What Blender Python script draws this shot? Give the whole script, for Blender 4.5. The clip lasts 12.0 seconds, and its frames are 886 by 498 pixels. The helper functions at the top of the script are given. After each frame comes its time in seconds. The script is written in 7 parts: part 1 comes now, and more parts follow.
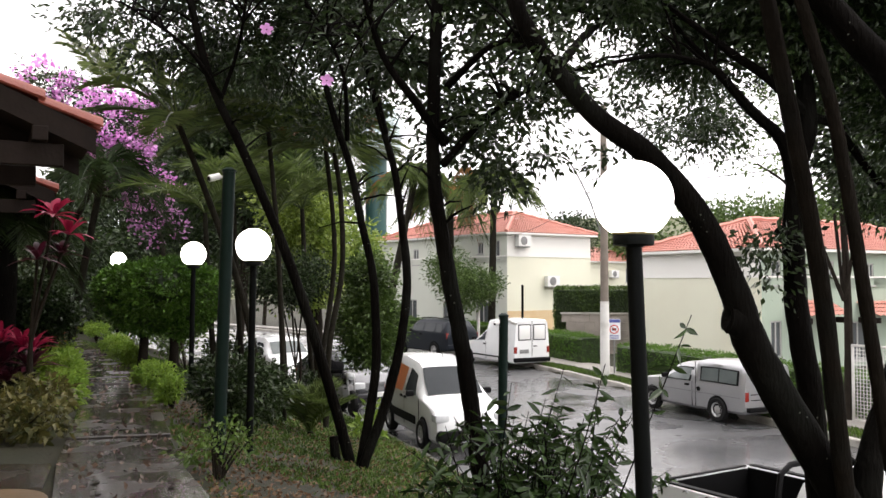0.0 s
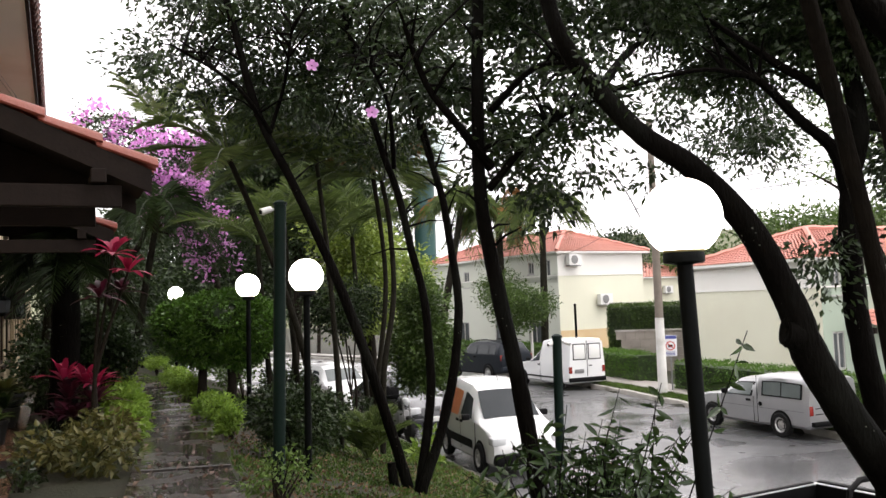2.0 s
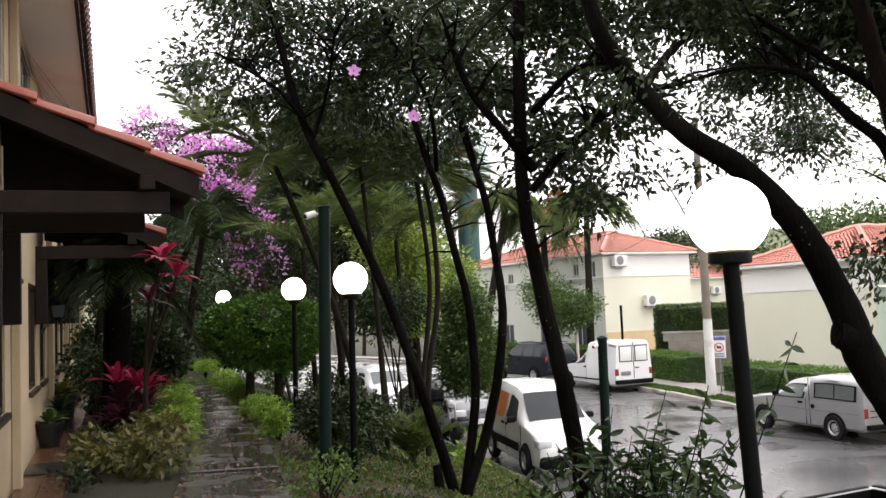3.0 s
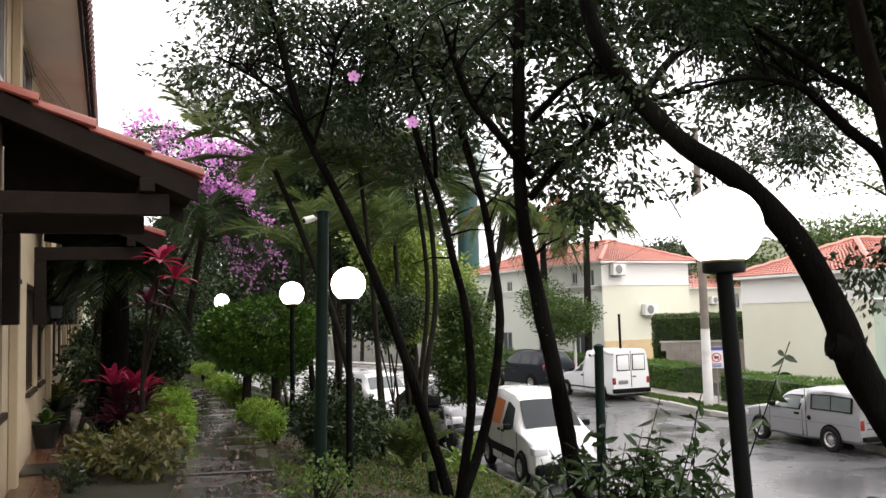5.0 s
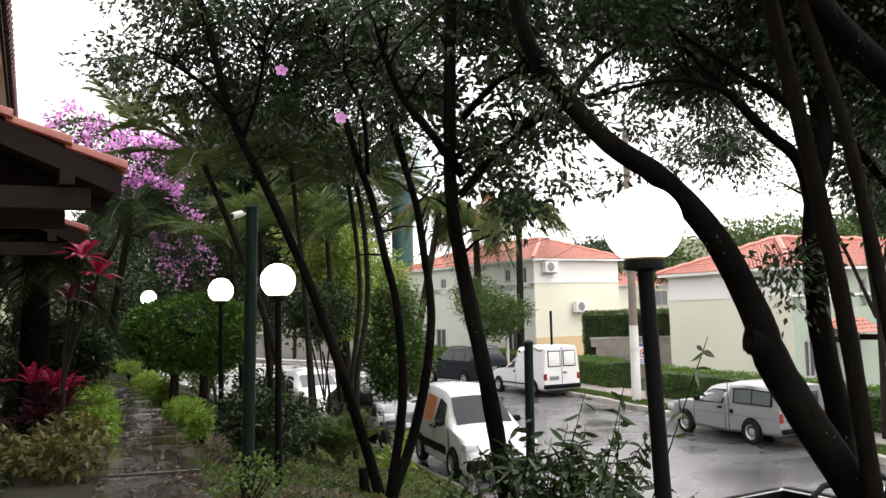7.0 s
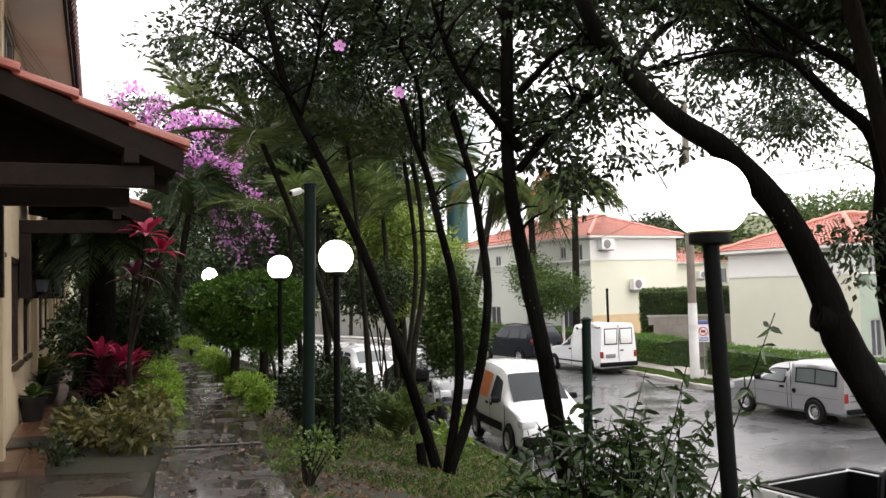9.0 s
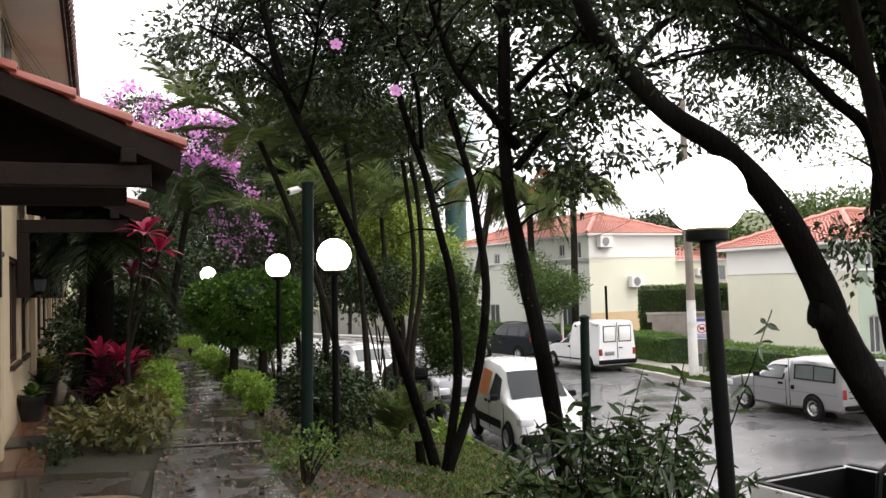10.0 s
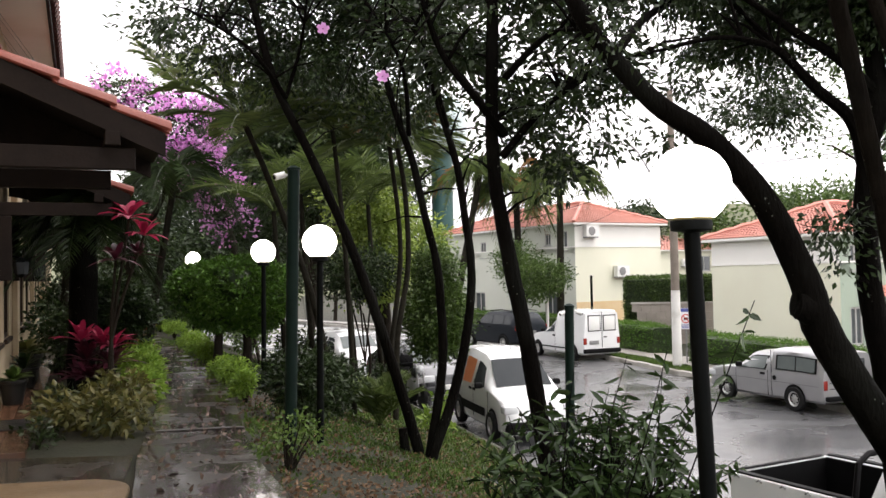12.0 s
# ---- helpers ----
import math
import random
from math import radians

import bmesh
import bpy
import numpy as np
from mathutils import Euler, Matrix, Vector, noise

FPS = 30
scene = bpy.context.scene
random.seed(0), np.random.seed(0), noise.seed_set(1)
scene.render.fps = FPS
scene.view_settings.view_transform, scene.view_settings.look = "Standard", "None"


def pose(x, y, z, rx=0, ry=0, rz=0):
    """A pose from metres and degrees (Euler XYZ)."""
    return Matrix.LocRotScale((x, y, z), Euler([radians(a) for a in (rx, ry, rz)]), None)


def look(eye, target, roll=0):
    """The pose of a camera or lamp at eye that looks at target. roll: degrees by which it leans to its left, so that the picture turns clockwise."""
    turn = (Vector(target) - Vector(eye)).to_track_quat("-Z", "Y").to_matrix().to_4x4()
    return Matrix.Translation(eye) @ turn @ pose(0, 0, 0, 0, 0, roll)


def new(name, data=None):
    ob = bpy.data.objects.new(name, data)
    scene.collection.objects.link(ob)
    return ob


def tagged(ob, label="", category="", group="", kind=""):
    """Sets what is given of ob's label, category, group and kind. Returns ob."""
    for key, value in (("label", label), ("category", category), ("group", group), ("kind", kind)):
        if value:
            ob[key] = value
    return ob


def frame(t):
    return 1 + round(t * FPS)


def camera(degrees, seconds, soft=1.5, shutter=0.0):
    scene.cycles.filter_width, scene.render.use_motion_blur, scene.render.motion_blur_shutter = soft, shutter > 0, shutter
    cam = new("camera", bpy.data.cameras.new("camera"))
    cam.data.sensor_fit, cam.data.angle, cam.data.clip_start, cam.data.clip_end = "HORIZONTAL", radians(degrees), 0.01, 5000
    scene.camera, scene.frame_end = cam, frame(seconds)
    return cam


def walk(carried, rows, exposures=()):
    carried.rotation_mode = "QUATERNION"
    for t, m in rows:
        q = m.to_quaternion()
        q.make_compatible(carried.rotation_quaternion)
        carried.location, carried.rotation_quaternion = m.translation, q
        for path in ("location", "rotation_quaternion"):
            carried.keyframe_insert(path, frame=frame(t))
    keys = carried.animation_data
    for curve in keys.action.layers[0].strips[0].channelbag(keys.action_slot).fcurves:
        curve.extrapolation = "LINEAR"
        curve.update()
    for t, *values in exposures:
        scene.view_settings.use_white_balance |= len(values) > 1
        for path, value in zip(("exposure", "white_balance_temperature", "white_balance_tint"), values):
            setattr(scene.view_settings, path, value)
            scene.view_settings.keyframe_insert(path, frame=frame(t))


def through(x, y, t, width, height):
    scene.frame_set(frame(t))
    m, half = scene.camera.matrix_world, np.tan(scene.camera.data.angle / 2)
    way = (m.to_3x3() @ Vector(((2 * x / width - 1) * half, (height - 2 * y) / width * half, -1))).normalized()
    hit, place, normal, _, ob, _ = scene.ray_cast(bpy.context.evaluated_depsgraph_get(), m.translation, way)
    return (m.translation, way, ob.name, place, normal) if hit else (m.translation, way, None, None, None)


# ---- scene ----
cam = camera(54.9, 12.0)
PATH = [
    (0.0, pose(-0.012, 0.017, 1.652, 92.12, 0.00, -14.21)),
    (0.5, pose(-0.009, 0.011, 1.653, 92.32, 0.22, -14.55)),
    (1.0, pose(-0.009, -0.005, 1.655, 92.72, 0.68, -14.41)),
    (1.5, pose(-0.017, -0.016, 1.660, 93.21, 1.28, -12.98)),
    (2.0, pose(-0.018, -0.023, 1.667, 93.69, 2.08, -10.75)),
    (2.5, pose(-0.015, -0.015, 1.669, 93.98, 2.47, -8.70)),
    (3.0, pose(-0.010, -0.028, 1.669, 93.96, 2.41, -7.76)),
    (5.0, pose(0.002, -0.061, 1.661, 94.40, 1.64, -7.85)),
    (5.5, pose(0.009, -0.067, 1.662, 94.47, 1.65, -8.40)),
    (6.0, pose(0.017, -0.072, 1.661, 94.56, 1.75, -9.64)),
    (6.5, pose(0.043, -0.073, 1.660, 94.42, 1.72, -12.39)),
    (8.5, pose(0.020, -0.044, 1.642, 92.85, 1.54, -9.72)),
    (9.0, pose(0.018, -0.041, 1.643, 92.69, 1.63, -8.59)),
    (9.5, pose(0.018, -0.047, 1.644, 92.66, 1.76, -8.41)),
    (10.0, pose(0.027, -0.042, 1.643, 92.56, 1.84, -8.66)),
    (10.5, pose(0.028, -0.044, 1.641, 92.28, 1.80, -8.94)),
    (11.0, pose(0.029, -0.044, 1.639, 91.98, 1.49, -9.11)),
    (11.5, pose(0.030, -0.038, 1.640, 91.79, 1.32, -9.36)),
    (12.0, pose(0.035, -0.038, 1.638, 91.72, 1.22, -9.59)),
]
walk(cam, PATH, [(0.0, 1.35, 6750, 16), (12.0, 1.35, 6750, 16)])

# ---- light ----
world = bpy.data.worlds.new("overcast_sky")
scene.world = world
world.use_nodes = True
wn = world.node_tree.nodes
wl = world.node_tree.links
sky = wn.new("ShaderNodeTexSky")
sky.sky_type = "NISHITA"
sky.sun_disc = False
sky.sun_elevation = radians(52)
sky.sun_rotation = radians(70)
sky.air_density, sky.dust_density = 1.0, 4.0
grey = wn.new("ShaderNodeHueSaturation")
grey.inputs["Saturation"].default_value = 0.12
cloud = wn.new("ShaderNodeMixRGB")
cloud.inputs["Fac"].default_value = 0.9
cloud.inputs["Color2"].default_value = (9.6, 9.8, 10.0, 1)
wl.new(sky.outputs["Color"], grey.inputs["Color"])
wl.new(grey.outputs["Color"], cloud.inputs["Color1"])
wl.new(cloud.outputs["Color"], wn["Background"].inputs["Color"])
wn["Background"].inputs["Strength"].default_value = 0.1
sun = new("sun", bpy.data.lights.new("sun", "SUN"))
sun.data.energy, sun.data.angle, sun.data.color = 0.7, radians(25), (1.0, 0.97, 0.92)
sun.matrix_world = look((9, -6, 20), (0, 0, 0))


# ---- materials ----
def nodes(name):
    m = bpy.data.materials.new(name)
    m.use_nodes = True
    return m, m.node_tree.nodes, m.node_tree.links, m.node_tree.nodes["Principled BSDF"]


def mat(name, a, b, rough=0.6, scale=6.0, metal=0.0, bump=0.15, fine=60.0, spec=0.5, dirt=None, rough2=None, coat=0.0, islands=0.0):
    """Two colours mixed by coarse and fine noise, with relief; dirt is a third colour in patches."""
    m, n, l, p = nodes(name)
    co = n.new("ShaderNodeTexCoord")
    n1 = n.new("ShaderNodeTexNoise")
    n1.inputs["Scale"].default_value, n1.inputs["Detail"].default_value = scale, 6
    n2 = n.new("ShaderNodeTexNoise")
    n2.inputs["Scale"].default_value, n2.inputs["Detail"].default_value = fine, 4
    l.new(co.outputs["Object"], n1.inputs["Vector"])
    l.new(co.outputs["Object"], n2.inputs["Vector"])
    add = n.new("ShaderNodeMath")
    add.operation = "MULTIPLY_ADD"
    add.inputs[1].default_value = 0.45
    l.new(n2.outputs["Fac"], add.inputs[0])
    sub = n.new("ShaderNodeMath")
    sub.operation = "MULTIPLY_ADD"
    sub.inputs[1].default_value, sub.inputs[2].default_value = 1.1, -0.28
    l.new(n1.outputs["Fac"], sub.inputs[0])
    l.new(sub.outputs[0], add.inputs[2])
    fac = add.outputs[0]
    if islands:
        geo = n.new("ShaderNodeNewGeometry")
        obj = n.new("ShaderNodeObjectInfo")
        s = n.new("ShaderNodeMath")
        s.operation = "ADD"
        l.new(geo.outputs["Random Per Island"], s.inputs[0])
        l.new(obj.outputs["Random"], s.inputs[1])
        s2 = n.new("ShaderNodeMath")
        s2.operation = "MULTIPLY_ADD"
        s2.inputs[1].default_value, s2.inputs[2].default_value = islands, -islands
        l.new(s.outputs[0], s2.inputs[0])
        s3 = n.new("ShaderNodeMath")
        s3.operation = "ADD"
        l.new(s2.outputs[0], s3.inputs[0])
        l.new(fac, s3.inputs[1])
        fac = s3.outputs[0]
    mix = n.new("ShaderNodeMixRGB")
    mix.inputs["Color1"].default_value, mix.inputs["Color2"].default_value = (*a, 1), (*b, 1)
    l.new(fac, mix.inputs["Fac"])
    colour = mix.outputs["Color"]
    if dirt:
        n3 = n.new("ShaderNodeTexNoise")
        n3.inputs["Scale"].default_value, n3.inputs["Detail"].default_value = scale * 0.35, 8
        l.new(co.outputs["Object"], n3.inputs["Vector"])
        ramp = n.new("ShaderNodeValToRGB")
        ramp.color_ramp.elements[0].position, ramp.color_ramp.elements[1].position = 0.5, 0.68
        l.new(n3.outputs["Fac"], ramp.inputs["Fac"])
        mx = n.new("ShaderNodeMixRGB")
        mx.inputs["Color2"].default_value = (*dirt, 1)
        l.new(ramp.outputs["Color"], mx.inputs["Fac"])
        l.new(colour, mx.inputs["Color1"])
        colour = mx.outputs["Color"]
    l.new(colour, p.inputs["Base Color"])
    p.inputs["Roughness"].default_value, p.inputs["Metallic"].default_value = rough, metal
    p.inputs["Specular IOR Level"].default_value = spec
    p.inputs["Coat Weight"].default_value, p.inputs["Coat Roughness"].default_value = coat, 0.04
    if rough2 is not None:
        mr = n.new("ShaderNodeMapRange")
        mr.inputs["From Min"].default_value, mr.inputs["From Max"].default_value = 0.42, 0.62
        mr.inputs["To Min"].default_value, mr.inputs["To Max"].default_value = rough, rough2
        l.new(n1.outputs["Fac"], mr.inputs["Value"])
        l.new(mr.outputs["Result"], p.inputs["Roughness"])
    if bump:
        bp = n.new("ShaderNodeBump")
        bp.inputs["Strength"].default_value, bp.inputs["Distance"].default_value = bump, 0.02
        l.new(n2.outputs["Fac"], bp.inputs["Height"])
        l.new(bp.outputs["Normal"], p.inputs["Normal"])
    return m


def leaf_mat(name, a, b, rough=0.42, through=0.35):
    """A leaf: colour varies leaf by leaf, light comes partly through it."""
    m, n, l, p = nodes(name)
    geo = n.new("ShaderNodeNewGeometry")
    co = n.new("ShaderNodeTexCoord")
    big = n.new("ShaderNodeTexNoise")
    big.inputs["Scale"].default_value = 1.3
    l.new(co.outputs["Object"], big.inputs["Vector"])
    av = n.new("ShaderNodeMath")
    av.operation = "MULTIPLY_ADD"
    av.inputs[1].default_value = 0.6
    l.new(geo.outputs["Random Per Island"], av.inputs[0])
    half = n.new("ShaderNodeMath")
    half.operation = "MULTIPLY_ADD"
    half.inputs[1].default_value, half.inputs[2].default_value = 1.0, -0.3
    l.new(big.outputs["Fac"], half.inputs[0])
    l.new(half.outputs[0], av.inputs[2])
    mix = n.new("ShaderNodeMixRGB")
    mix.inputs["Color1"].default_value, mix.inputs["Color2"].default_value = (*a, 1), (*b, 1)
    l.new(av.outputs[0], mix.inputs["Fac"])
    l.new(mix.outputs["Color"], p.inputs["Base Color"])
    p.inputs["Roughness"].default_value = rough
    p.inputs["Specular IOR Level"].default_value = 0.35
    tr = n.new("ShaderNodeBsdfTranslucent")
    l.new(mix.outputs["Color"], tr.inputs["Color"])
    ms = n.new("ShaderNodeMixShader")
    ms.inputs["Fac"].default_value = through
    l.new(p.outputs["BSDF"], ms.inputs[1])
    l.new(tr.outputs["BSDF"], ms.inputs[2])
    l.new(ms.outputs["Shader"], n["Material Output"].inputs["Surface"])
    return m


def lichen_bark(name, a, b, spot):
    """Wet dark bark: long furrows, blotches and small pale lichen spots."""
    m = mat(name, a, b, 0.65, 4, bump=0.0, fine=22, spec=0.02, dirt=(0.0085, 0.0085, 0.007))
    n, l, p = m.node_tree.nodes, m.node_tree.links, m.node_tree.nodes["Principled BSDF"]
    co = n.new("ShaderNodeTexCoord")
    cells = n.new("ShaderNodeTexVoronoi")
    cells.inputs["Scale"].default_value = 17
    l.new(co.outputs["Object"], cells.inputs["Vector"])
    ramp = n.new("ShaderNodeValToRGB")
    ramp.color_ramp.elements[0].position, ramp.color_ramp.elements[1].position = 0.06, 0.13
    ramp.color_ramp.elements[0].color, ramp.color_ramp.elements[1].color = (1, 1, 1, 1), (0, 0, 0, 1)
    l.new(cells.outputs["Distance"], ramp.inputs["Fac"])
    where = n.new("ShaderNodeTexNoise")
    where.inputs["Scale"].default_value = 3.5
    l.new(co.outputs["Object"], where.inputs["Vector"])
    cut = n.new("ShaderNodeMath")
    cut.operation = "GREATER_THAN"
    cut.inputs[1].default_value = 0.56
    l.new(where.outputs["Fac"], cut.inputs[0])
    both_ = n.new("ShaderNodeMath")
    both_.operation = "MULTIPLY"
    l.new(ramp.outputs["Color"], both_.inputs[0])
    l.new(cut.outputs[0], both_.inputs[1])
    mx = n.new("ShaderNodeMixRGB")
    mx.inputs["Color2"].default_value = (*spot, 1)
    l.new(p.inputs["Base Color"].links[0].from_socket, mx.inputs["Color1"])
    l.new(both_.outputs[0], mx.inputs["Fac"])
    l.new(mx.outputs["Color"], p.inputs["Base Color"])
    stretch = n.new("ShaderNodeMapping")
    stretch.inputs["Scale"].default_value = (1, 1, 0.25)
    l.new(co.outputs["Object"], stretch.inputs["Vector"])
    furrow = n.new("ShaderNodeTexNoise")
    furrow.inputs["Scale"].default_value, furrow.inputs["Detail"].default_value = 34, 6
    l.new(stretch.outputs["Vector"], furrow.inputs["Vector"])
    bp = n.new("ShaderNodeBump")
    bp.inputs["Strength"].default_value, bp.inputs["Distance"].default_value = 0.8, 0.03
    l.new(furrow.outputs["Fac"], bp.inputs["Height"])
    l.new(bp.outputs["Normal"], p.inputs["Normal"])
    return m


def glow(name, colour, strength):
    m, n, l, p = nodes(name)
    p.inputs["Base Color"].default_value = (0.85, 0.85, 0.82, 1)
    p.inputs["Emission Color"].default_value = (*colour, 1)
    p.inputs["Emission Strength"].default_value = strength
    p.inputs["Roughness"].default_value = 0.3
    return m


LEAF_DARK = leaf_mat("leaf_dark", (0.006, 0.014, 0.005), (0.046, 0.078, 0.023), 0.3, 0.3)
LEAF_MID = leaf_mat("leaf_mid", (0.022, 0.046, 0.01), (0.11, 0.18, 0.038), 0.32)
LEAF_HEDGE = leaf_mat("leaf_hedge", (0.035, 0.085, 0.014), (0.13, 0.25, 0.035))
LEAF_LIME = leaf_mat("leaf_lime", (0.10, 0.19, 0.025), (0.26, 0.38, 0.06))
LEAF_PALM = leaf_mat("leaf_palm", (0.02, 0.04, 0.011), (0.17, 0.23, 0.065), 0.3)
LITTER = leaf_mat("leaf_brown", (0.045, 0.022, 0.012), (0.26, 0.16, 0.09), 0.6, 0.1)
LEAF_DRY = leaf_mat("leaf_dry", (0.16, 0.07, 0.02), (0.32, 0.17, 0.06), 0.6, 0.2)
LEAF_RUST = leaf_mat("leaf_rust", (0.028, 0.05, 0.012), (0.16, 0.15, 0.042), 0.4, 0.3)
LEAF_RED = leaf_mat("leaf_red", (0.16, 0.008, 0.03), (0.52, 0.03, 0.10), 0.4, 0.35)
LEAF_MAROON = leaf_mat("leaf_maroon", (0.022, 0.007, 0.011), (0.12, 0.014, 0.036), 0.35, 0.25)
PETAL = leaf_mat("petal_pink", (0.62, 0.16, 0.58), (0.95, 0.55, 0.92), 0.6, 0.5)
GRASS = leaf_mat("grass_blade", (0.018, 0.046, 0.008), (0.115, 0.195, 0.03), 0.35, 0.3)
BARK = mat("bark", (0.010, 0.008, 0.006), (0.032, 0.026, 0.020), 0.75, 5, bump=0.5, fine=38, spec=0.06)
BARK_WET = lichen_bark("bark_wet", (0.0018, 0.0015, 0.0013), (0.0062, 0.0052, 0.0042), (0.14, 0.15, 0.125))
PALM_BARK = mat("palm_bark", (0.007, 0.0065, 0.005), (0.03, 0.027, 0.019), 0.75, 7, bump=0.7, fine=50, spec=0.05)
SOIL = mat("soil_and_turf", (0.012, 0.014, 0.006), (0.032, 0.034, 0.014), 0.85, 1.6, bump=0.8, fine=24, dirt=(0.035, 0.022, 0.013))
ASPHALT = mat("wet_asphalt", (0.052, 0.052, 0.054), (0.105, 0.105, 0.107), 0.13, 0.45, bump=0.12, fine=26, rough2=0.4, spec=1.0)
KERB = mat("kerb_concrete", (0.32, 0.30, 0.27), (0.50, 0.48, 0.44), 0.55, 3, bump=0.4, fine=40, dirt=(0.20, 0.19, 0.16))
MOSSY_KERB = mat("mossy_kerb", (0.035, 0.036, 0.026), (0.10, 0.098, 0.08), 0.6, 3, bump=0.4, fine=40, dirt=(0.02, 0.026, 0.012))
PAVING = mat("wet_concrete", (0.02, 0.017, 0.014), (0.064, 0.054, 0.045), 0.07, 1.7, bump=0.16, fine=45, dirt=(0.03, 0.02, 0.013), rough2=0.38, islands=0.3, coat=0.3)
TAN = mat("tan_concrete", (0.15, 0.10, 0.055), (0.24, 0.165, 0.095), 0.3, 2, bump=0.25, fine=34, rough2=0.55)
SIDEWALK = mat("far_pavement", (0.22, 0.20, 0.185), (0.36, 0.34, 0.31), 0.4, 1.2, bump=0.3, fine=30, rough2=0.6)
CREAM = mat("cream_render", (0.68, 0.68, 0.55), (0.75, 0.75, 0.61), 0.85, 0.6, bump=0.15, fine=80, dirt=(0.66, 0.64, 0.51))
WHITE_RENDER = mat("white_render", (0.76, 0.75, 0.71), (0.84, 0.83, 0.79), 0.85, 0.5, bump=0.15, fine=80)
# pale house's long wall: its shaded side is put into this greyer render
PALE = mat("shaded_grey_green_render", (0.54, 0.56, 0.49), (0.62, 0.64, 0.57), 0.85, 0.6, bump=0.15, fine=80)
GREEN_RENDER = mat("sage_render", (0.31, 0.38, 0.30), (0.37, 0.44, 0.36), 0.85, 0.6, bump=0.15, fine=80)
OCHRE = mat("ochre_stain_render", (0.60, 0.40, 0.20), (0.68, 0.56, 0.36), 0.85, 1.5, bump=0.2, fine=60)
BEIGE = mat("beige_render", (0.43, 0.345, 0.22), (0.55, 0.455, 0.31), 0.85, 0.9, bump=0.3, fine=70, dirt=(0.36, 0.26, 0.16))
ROOF_TILE = mat("clay_roof_tile", (0.46, 0.17, 0.13), (0.60, 0.28, 0.22), 0.6, 3, bump=0.3, fine=40, islands=0.35)
AWNING_TILE = mat("awning_clay_tile", (0.22, 0.045, 0.028), (0.36, 0.085, 0.055), 0.45, 5, bump=0.3, fine=50)
# darker copy of the clay tile: the eave edge's shade is in its colour
EAVE_TILE = mat("shaded_eave_tile", (0.07, 0.032, 0.028), (0.14, 0.06, 0.05), 0.7, 6, bump=0.3, fine=50)
RUST = mat("rust_patch", (0.16, 0.075, 0.035), (0.26, 0.13, 0.06), 0.8, 8, bump=0.2)
DARK_WOOD = mat("dark_stained_wood", (0.011, 0.008, 0.0068), (0.026, 0.018, 0.015), 0.65, 6, bump=0.1, fine=40, spec=0.12)
EAVES_WHITE = mat("eaves_paint", (0.80, 0.76, 0.72), (0.86, 0.82, 0.78), 0.7, 1.5, bump=0.1, fine=50, dirt=(0.70, 0.64, 0.58))
BROWN_WOOD = mat("brown_wood", (0.022, 0.014, 0.009), (0.05, 0.032, 0.02), 0.6, 6, bump=0.2, fine=40, spec=0.2)
TERRACOTTA_FLOOR = mat("red_floor_tile", (0.07, 0.034, 0.02), (0.14, 0.07, 0.04), 0.22, 2.5, bump=0.2, fine=50)
BLACK_PAINT = mat("black_painted_steel", (0.002, 0.0025, 0.0025), (0.0045, 0.0055, 0.005), 0.5, 9, bump=0.1, spec=0.06)
GREEN_PAINT = mat("dark_green_painted_steel", (0.003, 0.010, 0.008), (0.006, 0.018, 0.013), 0.5, 9, bump=0.1, spec=0.12)
GLOBE = glow("lit_milk_glass", (1.0, 0.98, 0.93), 3.2)
GLOBE_DIRT = mat("dirty_globe_rim", (0.78, 0.66, 0.30), (0.9, 0.82, 0.5), 0.4, 30, bump=0.1)
CAR_WHITE = mat("white_car_paint", (0.76, 0.77, 0.77), (0.82, 0.83, 0.83), 0.22, 2, bump=0.0, coat=0.6)
CAR_SILVER = mat("silver_car_paint", (0.40, 0.40, 0.41), (0.46, 0.46, 0.47), 0.3, 2, metal=0.6, bump=0.0, coat=0.35)
CAR_BLACK = mat("black_car_paint", (0.012, 0.013, 0.015), (0.025, 0.026, 0.03), 0.18, 2, bump=0.0, coat=0.8)
CAR_NAVY = mat("dark_blue_car_paint", (0.010, 0.013, 0.018), (0.017, 0.021, 0.027), 0.35, 2, bump=0.0, spec=0.2)
CAR_GLASS = mat("dark_car_glass", (0.025, 0.03, 0.032), (0.05, 0.055, 0.06), 0.1, 1, bump=0.0, spec=0.16)
# paler than CAR_GLASS: reflected sky is put into the base colour
PALE_GLASS = mat("sky_pale_car_glass", (0.09, 0.105, 0.105), (0.15, 0.17, 0.165), 0.12, 2, bump=0.0, spec=0.5)
RUBBER = mat("tyre_rubber", (0.007, 0.007, 0.007), (0.016, 0.016, 0.016), 0.8, 10, bump=0.3, spec=0.15)
RIM = mat("steel_rim", (0.42, 0.42, 0.41), (0.55, 0.55, 0.54), 0.35, 12, metal=0.6, bump=0.05)
PLASTIC = mat("black_plastic", (0.003, 0.003, 0.0033), (0.007, 0.007, 0.0075), 0.6, 8, bump=0.1, spec=0.1)
RED_LENS = mat("red_lens", (0.20, 0.015, 0.012), (0.30, 0.03, 0.02), 0.25, 8, bump=0.0)
CLEAR_LENS = mat("clear_lens", (0.5, 0.52, 0.53), (0.65, 0.67, 0.68), 0.12, 8, bump=0.0)
ORANGE = mat("orange_panel", (0.62, 0.17, 0.05), (0.72, 0.25, 0.09), 0.5, 8, bump=0.05)
WINDOW_GLASS = mat("window_glass", (0.05, 0.06, 0.065), (0.11, 0.12, 0.125), 0.08, 0.8, bump=0.0, spec=0.8)
FRAME_GREY = mat("grey_window_frame", (0.33, 0.33, 0.31), (0.42, 0.42, 0.40), 0.5, 5, bump=0.05)
